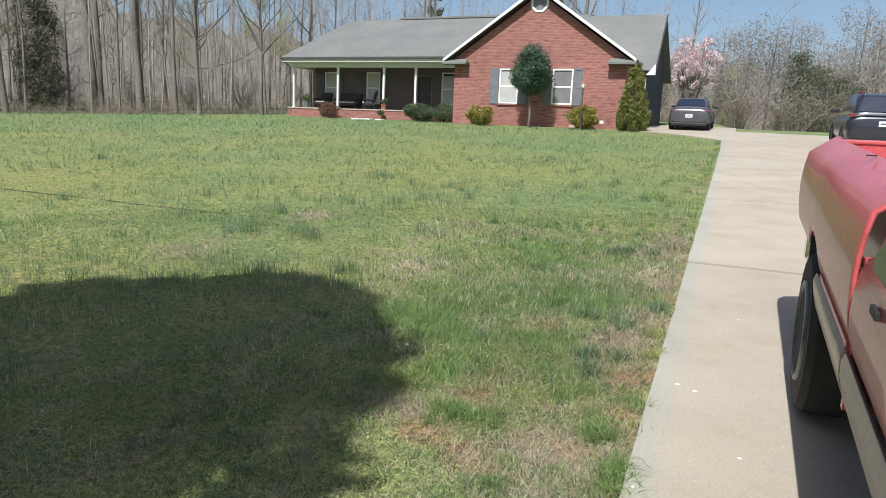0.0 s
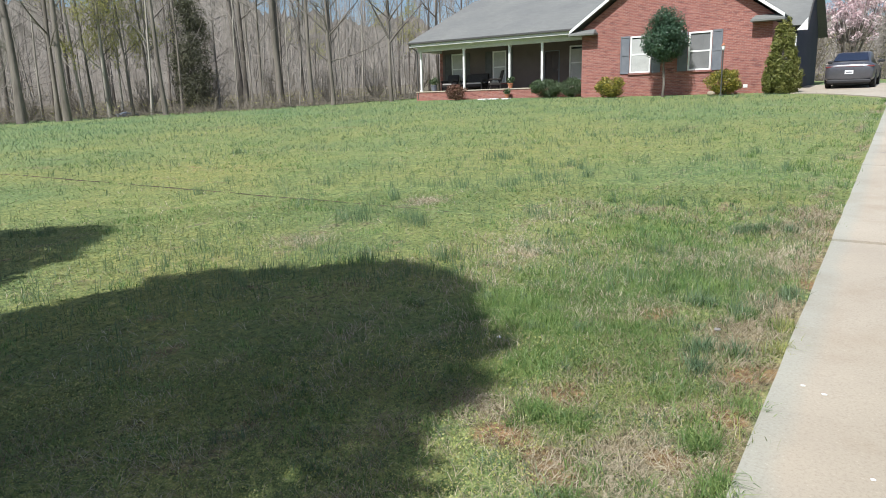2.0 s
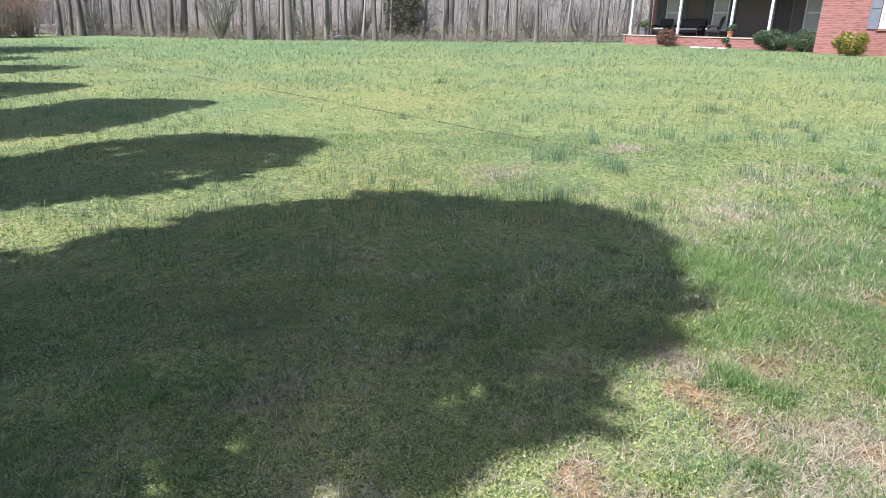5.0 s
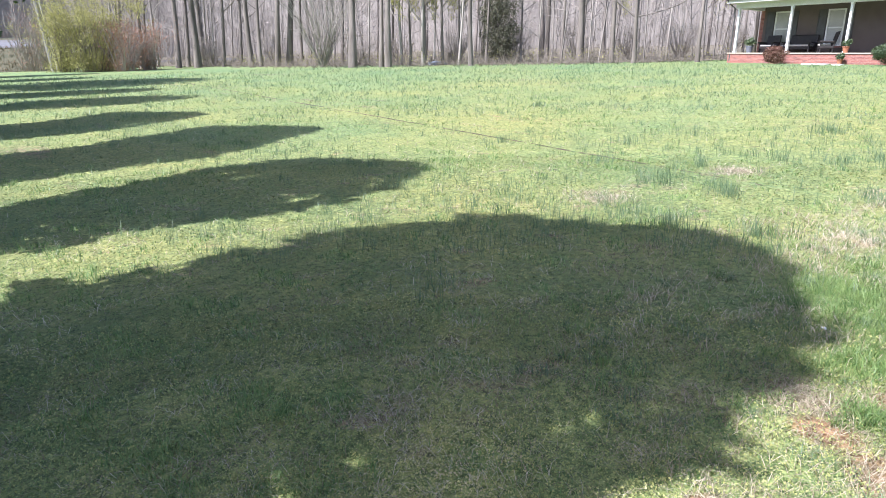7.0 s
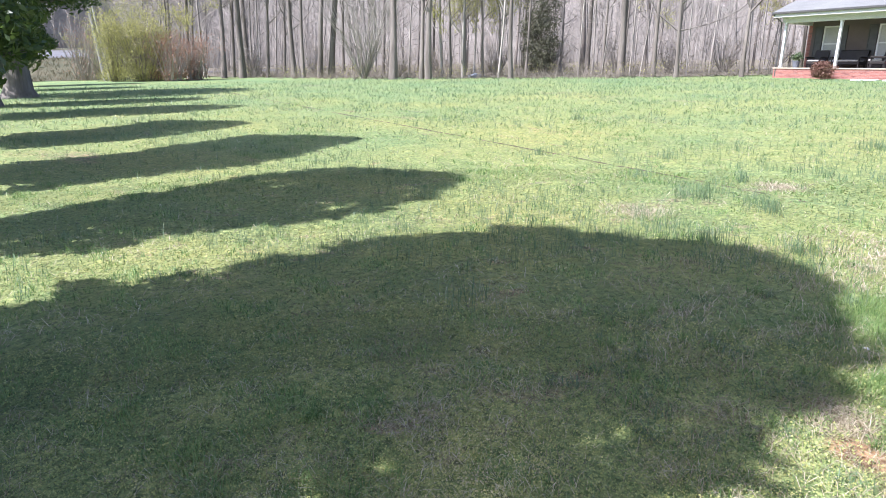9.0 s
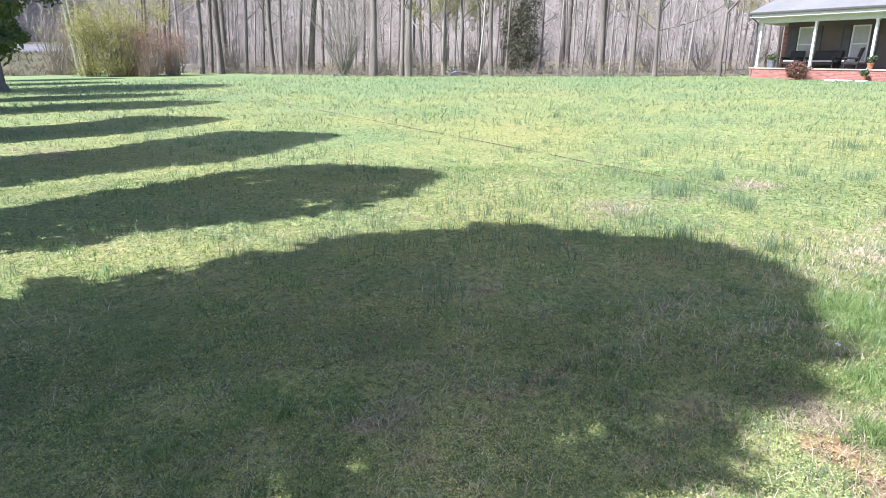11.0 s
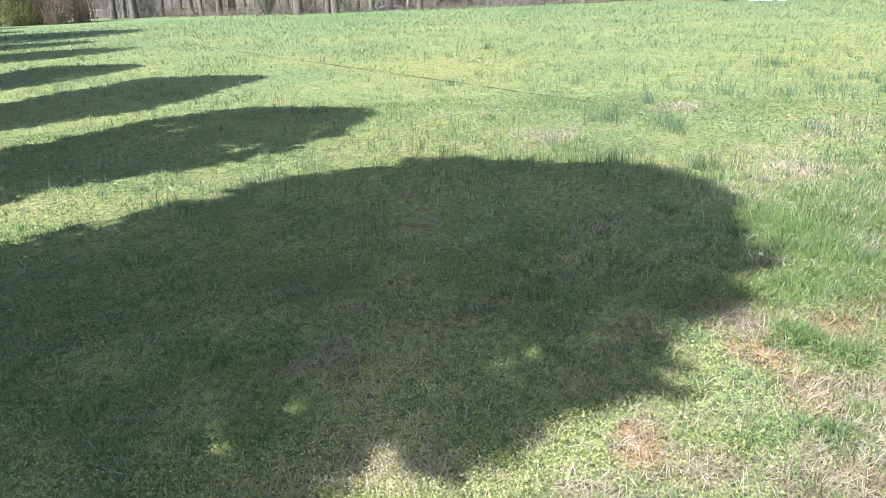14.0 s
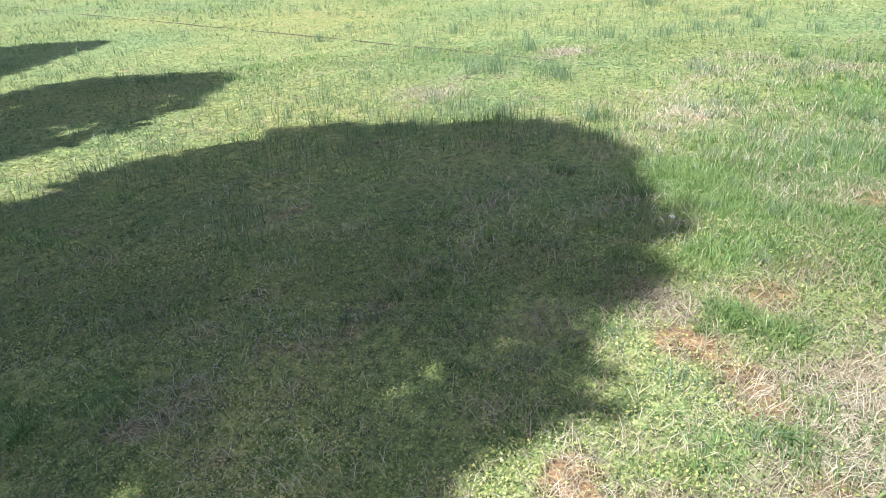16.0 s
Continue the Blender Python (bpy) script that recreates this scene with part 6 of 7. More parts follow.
profile_car("sedan", "dark grey sedan parked with its tail to the lawn", (-2.52, 33.6, 0.035), 1.82,
            [(-0.02, 0.42, 0.86, 0.80), (0.03, 0.30, 0.99, 0.93), (0.25, 0.22, 1.05, 0.99), (1.0, 0.2, 1.03, 1.0), (2.2, 0.2, 0.98, 1.0), (3.6, 0.2, 0.93, 1.0), (4.3, 0.22, 0.80, 0.94), (4.6, 0.32, 0.62, 0.78)],
            [(0.32, 1.04, 0.90, 1.0), (1.2, 1.42, 0.90, 0.92), (2.2, 1.46, 0.9, 0.95), (3.4, 0.95, 0.88, 1.05)], "greypaint", "greypaint", (0.85, 3.6), 0.32, (0.42, 0.84, 0.07), 0.58, 0.97)
tail = profile_car("suv", "dark compact SUV parked on the concrete behind the pickup", (3.45, 22.2, 0.035), 1.86,
                   [(-0.02, 0.46, 0.98, 0.84), (0.03, 0.34, 1.08, 0.94), (0.3, 0.27, 1.12, 0.99), (1.2, 0.25, 1.10, 1.0), (2.6, 0.25, 1.06, 1.0), (3.6, 0.25, 1.02, 1.0), (4.2, 0.28, 0.92, 0.94), (4.5, 0.38, 0.75, 0.8)],
                   [(0.10, 1.10, 1.0, 1.04), (0.5, 1.62, 1.0, 0.98), (1.4, 1.68, 1.0, 1.0), (2.4, 1.64, 1.0, 1.0), (3.4, 1.05, 1.0, 1.1)], "navy", "navy", (0.9, 3.5), 0.35, (0.76, 1.03, 0.10), 0.78, 1.1, "navy")
for s in (-1, 1):
    b = bmesh.new()
    tube(b, [(s * 0.55, 0.6, 1.62), (s * 0.56, 0.8, 1.73), (s * 0.56, 2.0, 1.74), (s * 0.55, 2.3, 1.64)], [0.02] * 4, 6)
    # red on the rails stands in for reflections along the roof edge
    part("roof_rail", b, "lamp_red", tail, "roof rail coloured red for roof-edge reflections")


def pickup():
    t = thing("pickup_truck", "old red pickup with tan lower panels and an open bed", "truck")

    Y0, Y1, WC, WR = 2.30, 4.84, 3.62, 0.38          # front of bed, tail, rear axle, tyre radius
    prof = [(0.585, 1.19), (0.585, 1.275), (0.565, 1.285), (0.495, 1.28), (0.465, 1.255), (0.435, 1.19), (0.415, 1.10), (0.410, 1.0), (0.413, 0.90), (0.422, 0.82), (0.428, 0.79)]
    low = [(0.428, 0.775), (0.420, 0.75), (0.422, 0.71), (0.435, 0.65), (0.460, 0.60), (0.490, 0.585)]

    def arch(y, r):
        d = (r * r - (y - WC) ** 2)
        return 0.46 + math.sqrt(d) if d > 0 else -1

    def side_skin(y0, y1, pf, flip, sub=64):
        """Skin along y, cut away over the wheel."""
        bm = bmesh.new()
        zs, xs = [z for _, z in pf], [x for x, _ in pf]
        head = zs.index(max(zs))
        grid = []
        for y in np.linspace(y0, y1, sub):
            lim = max(arch(y, 0.44), zs[-1])
            if lim > zs[head] - 0.02:
                grid.append(None)
                continue
            row = list(pf[:head])
            for q in range(9):
                z = zs[head] + (lim - zs[head]) * (q / 8) ** 0.8
                row.append((float(np.interp(z, zs[head:][::-1], xs[head:][::-1])), z))
            pull = max(0.0, (y - (Y1 - 0.07)) / 0.07) ** 2 * 0.03
            grid.append([bm.verts.new(((x + pull) if not flip else (2 * 1.36 - x - pull), float(y), z)) for x, z in row])
        for a, b in zip(grid, grid[1:]):
            if a and b:
                for k in range(len(a) - 1):
                    bm.faces.new((a[k], b[k], b[k + 1], a[k + 1]))
        bmesh.ops.recalc_face_normals(bm, faces=bm.faces)
        bmesh.ops.solidify(bm, geom=bm.faces[:], thickness=0.012)
        return bm

    for flip in (False, True):
        bed = part("bed_side", side_skin(Y0, Y1, prof, flip), "redpaint", t, "faded red bed side", True)
        part("lower_panel", side_skin(Y0, WC - 0.34, low, flip), "tan", bed, "tan lower panel", True)
        sg = 1 if not flip else -1
        xx = 0.422 if not flip else 2 * 1.36 - 0.422
        part("sill_strip", boxes((xx - 0.003, xx + 0.012, Y0, WC - 0.45, 0.772, 0.80)) if sg > 0 else boxes((xx - 0.012, xx + 0.003, Y0, WC - 0.45, 0.772, 0.80)), "redpaint", bed)
        for z in (0.752, 0.732):
            part("chrome_strip", boxes((xx + sg * -0.004, xx + sg * 0.012, Y0, WC - 0.45, z, z + 0.016)) if sg > 0 else boxes((xx - 0.012, xx + 0.004, Y0, WC - 0.45, z, z + 0.016)), "chrome", bed, "thin chrome trim")
    part("stake_cap", boxes((0.520, 0.556, 3.2, 3.215, 1.2835, 1.2885)), "black", t)
    part("bed_floor", boxes((0.58, 2.14, Y0, Y1 - 0.02, 0.76, 0.80)), "redpaint", t)
    for x0, x1 in ((0.587, 0.605), (2.115, 2.133)):
        part("bed_wall", boxes((x0, x1, Y0 + 0.02, Y1 - 0.06, 0.80, 1.19)), "redpaint", t)
    for s in (0.615, 1.895):
        part("wheel_housing", boxes((s, s + 0.21, WC - 0.4, WC + 0.4, 0.80, 1.0), bevel=0.05), "redpaint", t)
    part("bed_front", boxes((0.48, 2.24, Y0, Y0 + 0.05, 0.62, 1.26)), "redpaint", t)
    tg = part("tailgate", boxes((0.59, 2.13, Y1 - 0.06, Y1, 0.72, 1.25), bevel=0.012), "redpaint", t, "red tailgate")
    part("tailgate_cap", boxes((0.59, 2.13, Y1 - 0.07, Y1 + 0.005, 1.245, 1.268), bevel=0.008), "redpaint", tg)
    part("rear_bumper", boxes((0.5, 2.22, Y1 + 0.03, Y1 + 0.2, 0.5, 0.68), bevel=0.02), "chrome", t)
    # cab: lower side, door, window, roof
    cab = [(0.520, 1.05), (0.460, 1.075), (0.435, 1.06), (0.420, 1.02), (0.412, 0.96), (0.410, 0.90), (0.415, 0.84), (0.425, 0.80), (0.428, 0.79)]

    def cab_skin(y0, y1, pf, flip):
        bm = bmesh.new()
        rows = [[bm.verts.new((x if not flip else 2 * 1.36 - x, y, z)) for x, z in pf] for y in (y0, y1)]
        for k in range(len(pf) - 1):
            bm.faces.new((rows[0][k], rows[1][k], rows[1][k + 1], rows[0][k + 1]))
        bmesh.ops.recalc_face_normals(bm, faces=bm.faces)
        bmesh.ops.solidify(bm, geom=bm.faces[:], thickness=0.012)
        return bm

    for flip in (False, True):
        d = part("door", cab_skin(0.98, Y0 - 0.035, cab, flip), "redpaint", t, "red cab door", True)
        part("fender", cab_skin(-1.05, 0.965, cab, flip), "redpaint", t, "", True)
        part("rocker", cab_skin(-1.05, Y0 - 0.035, low, flip), "tan", t, "tan rocker panel", True)
        mx = (lambda v: v) if not flip else (lambda v: 2 * 1.36 - v)
        for a, b in ((1.10, 2.19),):
            q = [(mx(0.432), a, 1.055), (mx(0.432), b - 0.03, 1.055), (mx(0.44), b, 1.09), (mx(0.60), b - 0.04, 1.66), (mx(0.60), a + 0.12, 1.66)]
            part("side_window", prism(q, (1 if not flip else -1, 0, 0), 0.02), "carglass", t, "dark side window")
        part("door_handle", boxes((mx(0.412) - 0.006, mx(0.412) + 0.006, 1.88, 1.96, 0.99, 1.012), bevel=0.003), "black", d, "dark door handle")
    cabin = [[(0.45, y, 1.06), (2.27, y, 1.06), (2.11, y2, 1.66), (2.03, y2, 1.70), (0.69, y2, 1.70), (0.61, y2, 1.66)] for y, y2 in ((2.24, 2.2), (0.95, 1.25))]
    part("cab_roof", loft(cabin), "redpaint", t, "red cab roof")
    part("hood", loft([[(0.45, y, 0.95), (2.27, y, 0.95), (2.2, y, z), (0.52, y, z)] for y, z in ((0.95, 1.14), (-0.7, 1.08), (-1.05, 1.0))]), "redpaint", t, "red hood")
    part("grille", boxes((0.48, 2.24, -1.13, -1.055, 0.66, 0.98), bevel=0.01), "chrome", t)
    part("bed_gap", boxes((0.43, 2.29, Y0 - 0.034, Y0 - 0.002, 0.6, 1.06)), "redpaint", t, "bright red cab back")
    for xm in (0.45, 2.05):
        part("mud_flap", boxes((xm, xm + 0.22, WC + 0.42, WC + 0.435, 0.2, 0.7)), "black", t)
    part("underbody", boxes((0.66, 2.06, -0.9, Y1 - 0.1, 0.45, 0.74)), "black", t, "dark underbody")
    for s, x in ((-1, 0.53), (1, 2.19)):
        for y in (WC, 0.12):
            wheel_parts(t, x, y, WR + 0.035, WR, 0.22, s)
    # scrap machinery in the bed
    m = thing("machinery", "grey and black machine parts lying in the pickup bed", "machinery", (0.98, 3.35, 0.80))
    r = np.random.default_rng(17)
    part("casting", boxes((-0.2, 0.25, -0.3, 0.3, 0.0, 0.34), bevel=0.06), "fabric", m, "grey cast housing")
    for k in range(5):
        part("cylinder", lathe([(0.05, 0), (0.065, 0.03), (0.065, 0.12), (0.03, 0.15)], 12, (float(r.uniform(-0.15, 0.2)), -0.25 + 0.12 * k, 0.30)), "fabric", m)
    b = bmesh.new()
    tube(b, [(-0.15, -0.3, 0.3), (0.0, -0.1, 0.5), (0.15, 0.2, 0.47), (0.2, 0.4, 0.2)], [0.025] * 4, 8)
    part("hose", b, "black", m, "black rubber hose")


pickup()

# ---- lawn growth ----
rng = np.random.default_rng(101)


def furrow_line(x):
    """An old narrow trench runs straight across the lawn from the drive's joint."""
    return 6.5 + 0.03 * waves(x, 0 * x, 2.3, 41)


def lawn_spots(count, near, far, seed):
    """Spots on the lawn, denser towards the head of the drive."""
    r = np.random.default_rng(seed)
    rad = near * (far / near) ** r.random(count)
    a = np.radians(r.uniform(-14, 112, count))
    x, y = -rad * np.sin(a), rad * np.cos(a) + 0.1
    left = np.where(y < 26.2, -0.15 - 0.0225 * y - 0.03, -0.8 - (y - 26.2) * 0.72)
    ok = (x < left) & (woods_edge(x, y) < 1.0) & ~((y > 31.8) & (x > -14) & (x < -4)) & ~((y > 33.4) & (x > -26)) & (y < 50)
    ok &= ~((np.abs(y - furrow_line(x)) < 0.030 + 0.022 * waves(x, 0 * x, 0.5, 43)) & (x < -1.6))
    return x[ok], y[ok], rad[ok]


def blades(x, y, height, width, lean, seed):
    """Bent tapering blades, three triangles each."""
    r = np.random.default_rng(seed)
    n = len(x)
    az, tw = r.uniform(0, 2 * np.pi, n), r.uniform(0, 2 * np.pi, n)
    d = np.stack([np.cos(az), np.sin(az), 0 * az], -1)
    s = np.stack([np.cos(tw), np.sin(tw), 0 * tw], -1) * (width / 2)[:, None]
    base = np.stack([x, y, lift(x, y) - 0.004], -1)
    up = np.array((0, 0, 1.0))
    midp = base + up * (height * 0.55)[:, None] + d * (lean * height * 0.25)[:, None]
    tip = base + up * (height * np.maximum(1 - 0.35 * lean, 0.12))[:, None] + d * (lean * height * 0.85)[:, None]
    v = np.stack([base - s, base + s, midp + s * 0.75, midp - s * 0.75, tip], 1).reshape(-1, 3)
    f = (np.arange(n)[:, None, None] * 5 + np.array([[0, 1, 2], [0, 2, 3], [3, 2, 4]])[None]).reshape(-1, 3)
    return v, f


def cover(x, y, size, seed, low=0.012, high=0.05, tilt=0.75, sides=4):
    """Small leaves near the ground, tilted at random."""
    r = np.random.default_rng(seed)
    n = len(x)
    p = np.stack([x, y, lift(x, y) + r.uniform(low, high, n)], -1)
    nrm = np.stack([r.normal(size=n) * tilt, r.normal(size=n) * tilt, np.ones(n)], -1)
    nrm /= np.linalg.norm(nrm, axis=1, keepdims=True)
    a = np.cross(nrm, r.normal(size=(n, 3)))
    a /= np.linalg.norm(a, axis=1, keepdims=True)
    b = np.cross(nrm, a)
    s = size[:, None]
    if sides == 3:
        v = np.stack([p - a * s, p + a * s * 0.7 - b * s * 0.75, p + a * s * 0.7 + b * s * 0.75], 1).reshape(-1, 3)
    else:
        v = np.stack([p - a * s, p - b * s * 0.62, p + a * s, p + b * s * 0.62], 1).reshape(-1, 3)
    return v, np.arange(sides * n).reshape(-1, sides)


def spikes(x, y, height, width, lean, seed):
    """Single pointed blades for the farther lawn."""
    r = np.random.default_rng(seed)
    n = len(x)
    az, tw = r.uniform(0, 2 * np.pi, n), r.uniform(0, 2 * np.pi, n)
    s = np.stack([np.cos(tw), np.sin(tw), 0 * tw], -1) * (width / 2)[:, None]
    base = np.stack([x, y, lift(x, y) - 0.004], -1)
    tip = base + np.stack([np.cos(az) * lean * height, np.sin(az) * lean * height, height * np.maximum(1 - 0.3 * lean, 0.15)], -1)
    return np.stack([base - s, base + s, tip], 1).reshape(-1, 3), np.arange(3 * n).reshape(-1, 3)


def rankness(x, y):
    """Where the grass stands thicker and greener than the clover."""
    return 0.65 * waves(x, y, 0.75, 15) + 0.45 * waves(x, y, 0.3, 17) + 0.4 * waves(x, y, 4.5, 16) + 1.1 * spread_of(x, y, LUSH) - 0.8 * spread_of(x, y, STRAW) - 0.9 * spread_of(x, y, CLAY) - 0.15


def clover_patch(count, near, far, seed, size, sides, label, material, tilt, high):
    x, y, rad = lawn_spots(count, near, far, seed)
    keep = rng.random(len(x)) < np.clip(0.97 - 0.85 * np.clip(bare(x, y), 0, 1) - 0.75 * np.clip(rankness(x, y), 0, 1), 0.14, 1)
    x, y, rad = x[keep], y[keep], rad[keep]
    sz = size * (0.65 + 0.8 * rng.random(len(x)) ** 1.5) * np.clip((rad / near) ** (0.85 if near > 2 else 0.35), 0.7, 3.2)
    v, f = cover(x, y, sz, seed + 1, 0.003, high, tilt, sides)
    tagged(array_mesh("clover", v, f, material), label, "lawn", kind="stuff")


clover_patch(250000, 1.1, 3.8, 1, 0.0036, 3, "low yellow-green clover and weeds covering the lawn", "moss", 0.85, 0.045)
clover_patch(270000, 3.0, 9, 61, 0.0057, 3, "low yellow-green clover and weeds farther out on the lawn", "farmoss", 0.25, 0.009)
x, y, rad = lawn_spots(230000, 8, 46, 31)
keep = rng.random(len(x)) < np.clip(0.97 - 0.95 * np.clip(bare(x, y), 0, 1), 0.06, 1) * (1 - 0.7 * step(rad, 14, 34))
x, y, rad = x[keep], y[keep], rad[keep]
v, f = cover(x, y, (0.008 + 0.009 * rng.random(len(x))) * np.clip((rad / 8) ** 0.8, 1, 2.4), 33, 0.003, 0.008, 0.2, 3)
tagged(array_mesh("clover", v, f, "farmoss"), "yellow-green clover of the far lawn", "lawn", kind="stuff")

x, y, rad = lawn_spots(180000, 1.1, 9, 3)
rank = rankness(x, y)
keep = (rng.random(len(x)) < np.clip(0.42 + 0.75 * rank, 0.12, 1)) & (rng.random(len(x)) < np.clip(1.0 - 0.7 * np.clip(bare(x, y), 0, 1), 0.15, 1))
x, y, rad, rank = x[keep], y[keep], rad[keep], rank[keep]
h = (0.020 + 0.026 * rng.random(len(x)) + 0.042 * np.clip(rank, 0, 1.2)) * np.clip((rad / 7) ** 0.3, 0.85, 1.4)
w = 0.0034 * np.clip((rad / 2.6) ** 0.6, 0.9, 4)
v, f = blades(x, y, h, w, 0.4 + 1.0 * rng.random(len(x)), 4)
tagged(array_mesh("grass", v, f, "blade"), "short uneven green spring grass on the lawn", "grass", kind="stuff")
x, y, rad = lawn_spots(260000, 8, 50, 34)
rank = rankness(x, y)
keep = rng.random(len(x)) < np.clip(0.06 + 0.75 * rank, 0.03, 1)
x, y, rad, rank = x[keep], y[keep], rad[keep], rank[keep]
h = (0.03 + 0.03 * rng.random(len(x)) + 0.06 * np.clip(rank, 0, 1.2)) * np.clip((rad / 9) ** 0.25, 1, 1.5)
v, f = spikes(x, y, h * 0.85, 0.0060 * np.clip((rad / 8) ** 0.7, 1, 4), 0.2 + 0.8 * rng.random(len(x)), 35)
tagged(array_mesh("grass", v, f, "blade"), "short green grass of the far lawn", "grass", kind="stuff")

x, y, rad = lawn_spots(75000, 14, 48, 37)
keep = rng.random(len(x)) < np.clip(0.15 + 0.45 * waves(x, y, 3.5, 38) + 0.45 * waves(x, y, 0.9, 39) + 0.75 * step(rad, 20, 30), 0, 1)
x, y, rad = x[keep], y[keep], rad[keep]
v, f = spikes(x, y, rng.uniform(0.06, 0.17, len(x)), 0.012 * np.clip(rad / 17, 1, 2.2), 0.2 + 0.7 * rng.random(len(x)), 40)
tagged(array_mesh("rank_grass", v, f, "bluegrass"), "rank blue-green grass towards the house and the wood", "grass", kind="stuff")

# matted straw: thin everywhere, thick in the worn patches
x, y, rad = lawn_spots(230000, 1.0, 45, 5)
keep = rng.random(len(x)) < np.clip(0.06 + 0.09 * (rad < 7) + 0.08 * (rad < 4.5) + 0.7 * bare(x, y), 0.05, 0.95)
x, y, rad = x[keep], y[keep], rad[keep]
r = np.random.default_rng(215)
wx, wy = [], []
for a, b, c in STRAW + CLAY:
    n = int(9500 * c * c)
    wx.append(a + r.normal(size=n) * c * 0.75)
    wy.append(b + r.normal(size=n) * c * 0.75)
wx, wy = np.concatenate(wx), np.concatenate(wy)
ok = (wx < drive_left(wy) - 0.03) & (r.random(len(wx)) > 0.95 * clay(wx, wy))
x, y = np.concatenate([x, wx[ok]]), np.concatenate([y, wy[ok]])
rad = np.hypot(x, y)
h = (0.035 + 0.055 * rng.random(len(x))) * np.clip((rad / 7) ** 0.3, 0.85, 1.6)
w = 0.0027 * np.clip((rad / 2.6) ** 0.45, 0.9, 3)
v, f = blades(x, y, h, w, 1.7 + 1.0 * rng.random(len(x)), 6)
tagged(array_mesh("dead_grass", v, f, "straw"), "matted pale dead grass between the green growth", "grass", kind="stuff")


def tufts(spots, seed, tall, spread, count, width, lean=1.0):
    r = np.random.default_rng(seed)
    X, Y, H, W, L = [], [], [], [], []
    for (tx, ty), k in zip(spots, range(len(spots))):
        n = int(count * r.uniform(0.6, 1.4))
        q = spread * r.uniform(0.6, 1.4)
        X.append(tx + r.normal(size=n) * q)
        Y.append(ty + r.normal(size=n) * q)
        H.append(tall * r.uniform(0.45, 1.15, n))
        W.append(np.full(n, width * max(1.0, (math.hypot(tx, ty) / 7) ** 0.7)))
        L.append(r.uniform(0.1 * lean, lean, n))
    v, f = blades(np.concatenate(X), np.concatenate(Y), np.concatenate(H), np.concatenate(W), np.concatenate(L), seed + 1)
    return v, f


# rank upright tufts out on the lawn
x, y, rad = lawn_spots(12500, 4.6, 46, 7)
keep = rng.random(len(x)) < np.clip(0.22 + 0.45 * waves(x, y, 4.5, 25) + 0.3 * waves(x, y, 0.9, 26), 0.03, 1)
spots = list(zip(x[keep], y[keep]))[:3900]
v, f = tufts(spots, 8, 0.16, 0.034, 8, 0.0032, 0.75)
tagged(array_mesh("grass_tufts", v, f, "bluegrass"), "upright blue-green grass tufts scattered over the lawn", "grass", kind="stuff")
# ragged low clumps near the drive, some hanging over its edge
near_spots = [(-1.25, 4.2), (-1.5, 3.9), (-1.3, 3.75), (-1.1, 4.05), (-1.6, 4.3), (-2.9, 4.9), (-0.9, 5.6), (-0.75, 4.6), (-1.7, 5.1), (-1.56, 7.75), (-0.94, 9.05), (-1.31, 4.81), (-0.93, 4.85), (-0.6, 5.0), (-0.66, 6.1)]
for _ in range(60):
    yy = float(rng.uniform(3.2, 14))
    near_spots.append((float(-0.45 - 0.02 * yy - abs(rng.normal()) * 0.9), yy))
for yy in np.arange(1.0, 26, 0.22):
    if rng.random() < (0.22 if yy < 8 else 0.4):
        near_spots.append((float(drive_left(yy) - 0.09 - 0.05 * rng.random()), float(yy + rng.normal() * 0.08)))
v, f = tufts(near_spots, 10, 0.10, 0.055, 42, 0.0034, 1.35)
tagged(array_mesh("grass_clumps", v, f, "lushblade"), "leafy green grass clumps along the edge of the drive", "grass", kind="stuff")

# small clumps and straw gaps that mottle the lawn beside the drive
r = np.random.default_rng(219)
mx, my = r.uniform(-2.6, -0.3, 420), r.uniform(1.9, 8.0, 420)
ok = (mx < drive_left(my) - 0.1) & (r.random(420) < np.clip(0.75 + 0.5 * waves(mx, my, 0.8, 220), 0.1, 1))
clumps = list(zip(mx[ok], my[ok]))
v, f = tufts(clumps[::2], 221, 0.080, 0.030, 44, 0.0040, 1.6)
tagged(array_mesh("small_clumps", v, f, "lushblade"), "small fresh grass clumps mottling the lawn", "grass", kind="stuff")
v, f = tufts(clumps[1::2], 222, 0.085, 0.028, 34, 0.0034, 1.3)
tagged(array_mesh("small_clumps", v, f, "bluegrass"), "small dark blue-green grass clumps mottling the lawn", "grass", kind="stuff")
mx, my = r.uniform(-3.2, -0.3, 300), r.uniform(1.2, 7.5, 300)
gx2 = (mx[:, None] + r.normal(size=(300, 36)) * 0.085).ravel()
gy2 = (my[:, None] + r.normal(size=(300, 36)) * 0.085).ravel()
ok = gx2 < drive_left(gy2) - 0.05
gx2, gy2 = gx2[ok], gy2[ok]
v, f = blades(gx2, gy2, r.uniform(0.05, 0.095, len(gx2)), np.full(len(gx2), 0.0026) * np.clip((gy2 / 2.6) ** 0.6, 0.9, 2), r.uniform(0.9, 1.9, len(gx2)), 223)
tagged(array_mesh("straw_wisps", v, f, "straw"), "wisps of pale dead grass lying on the green", "grass", kind="stuff")

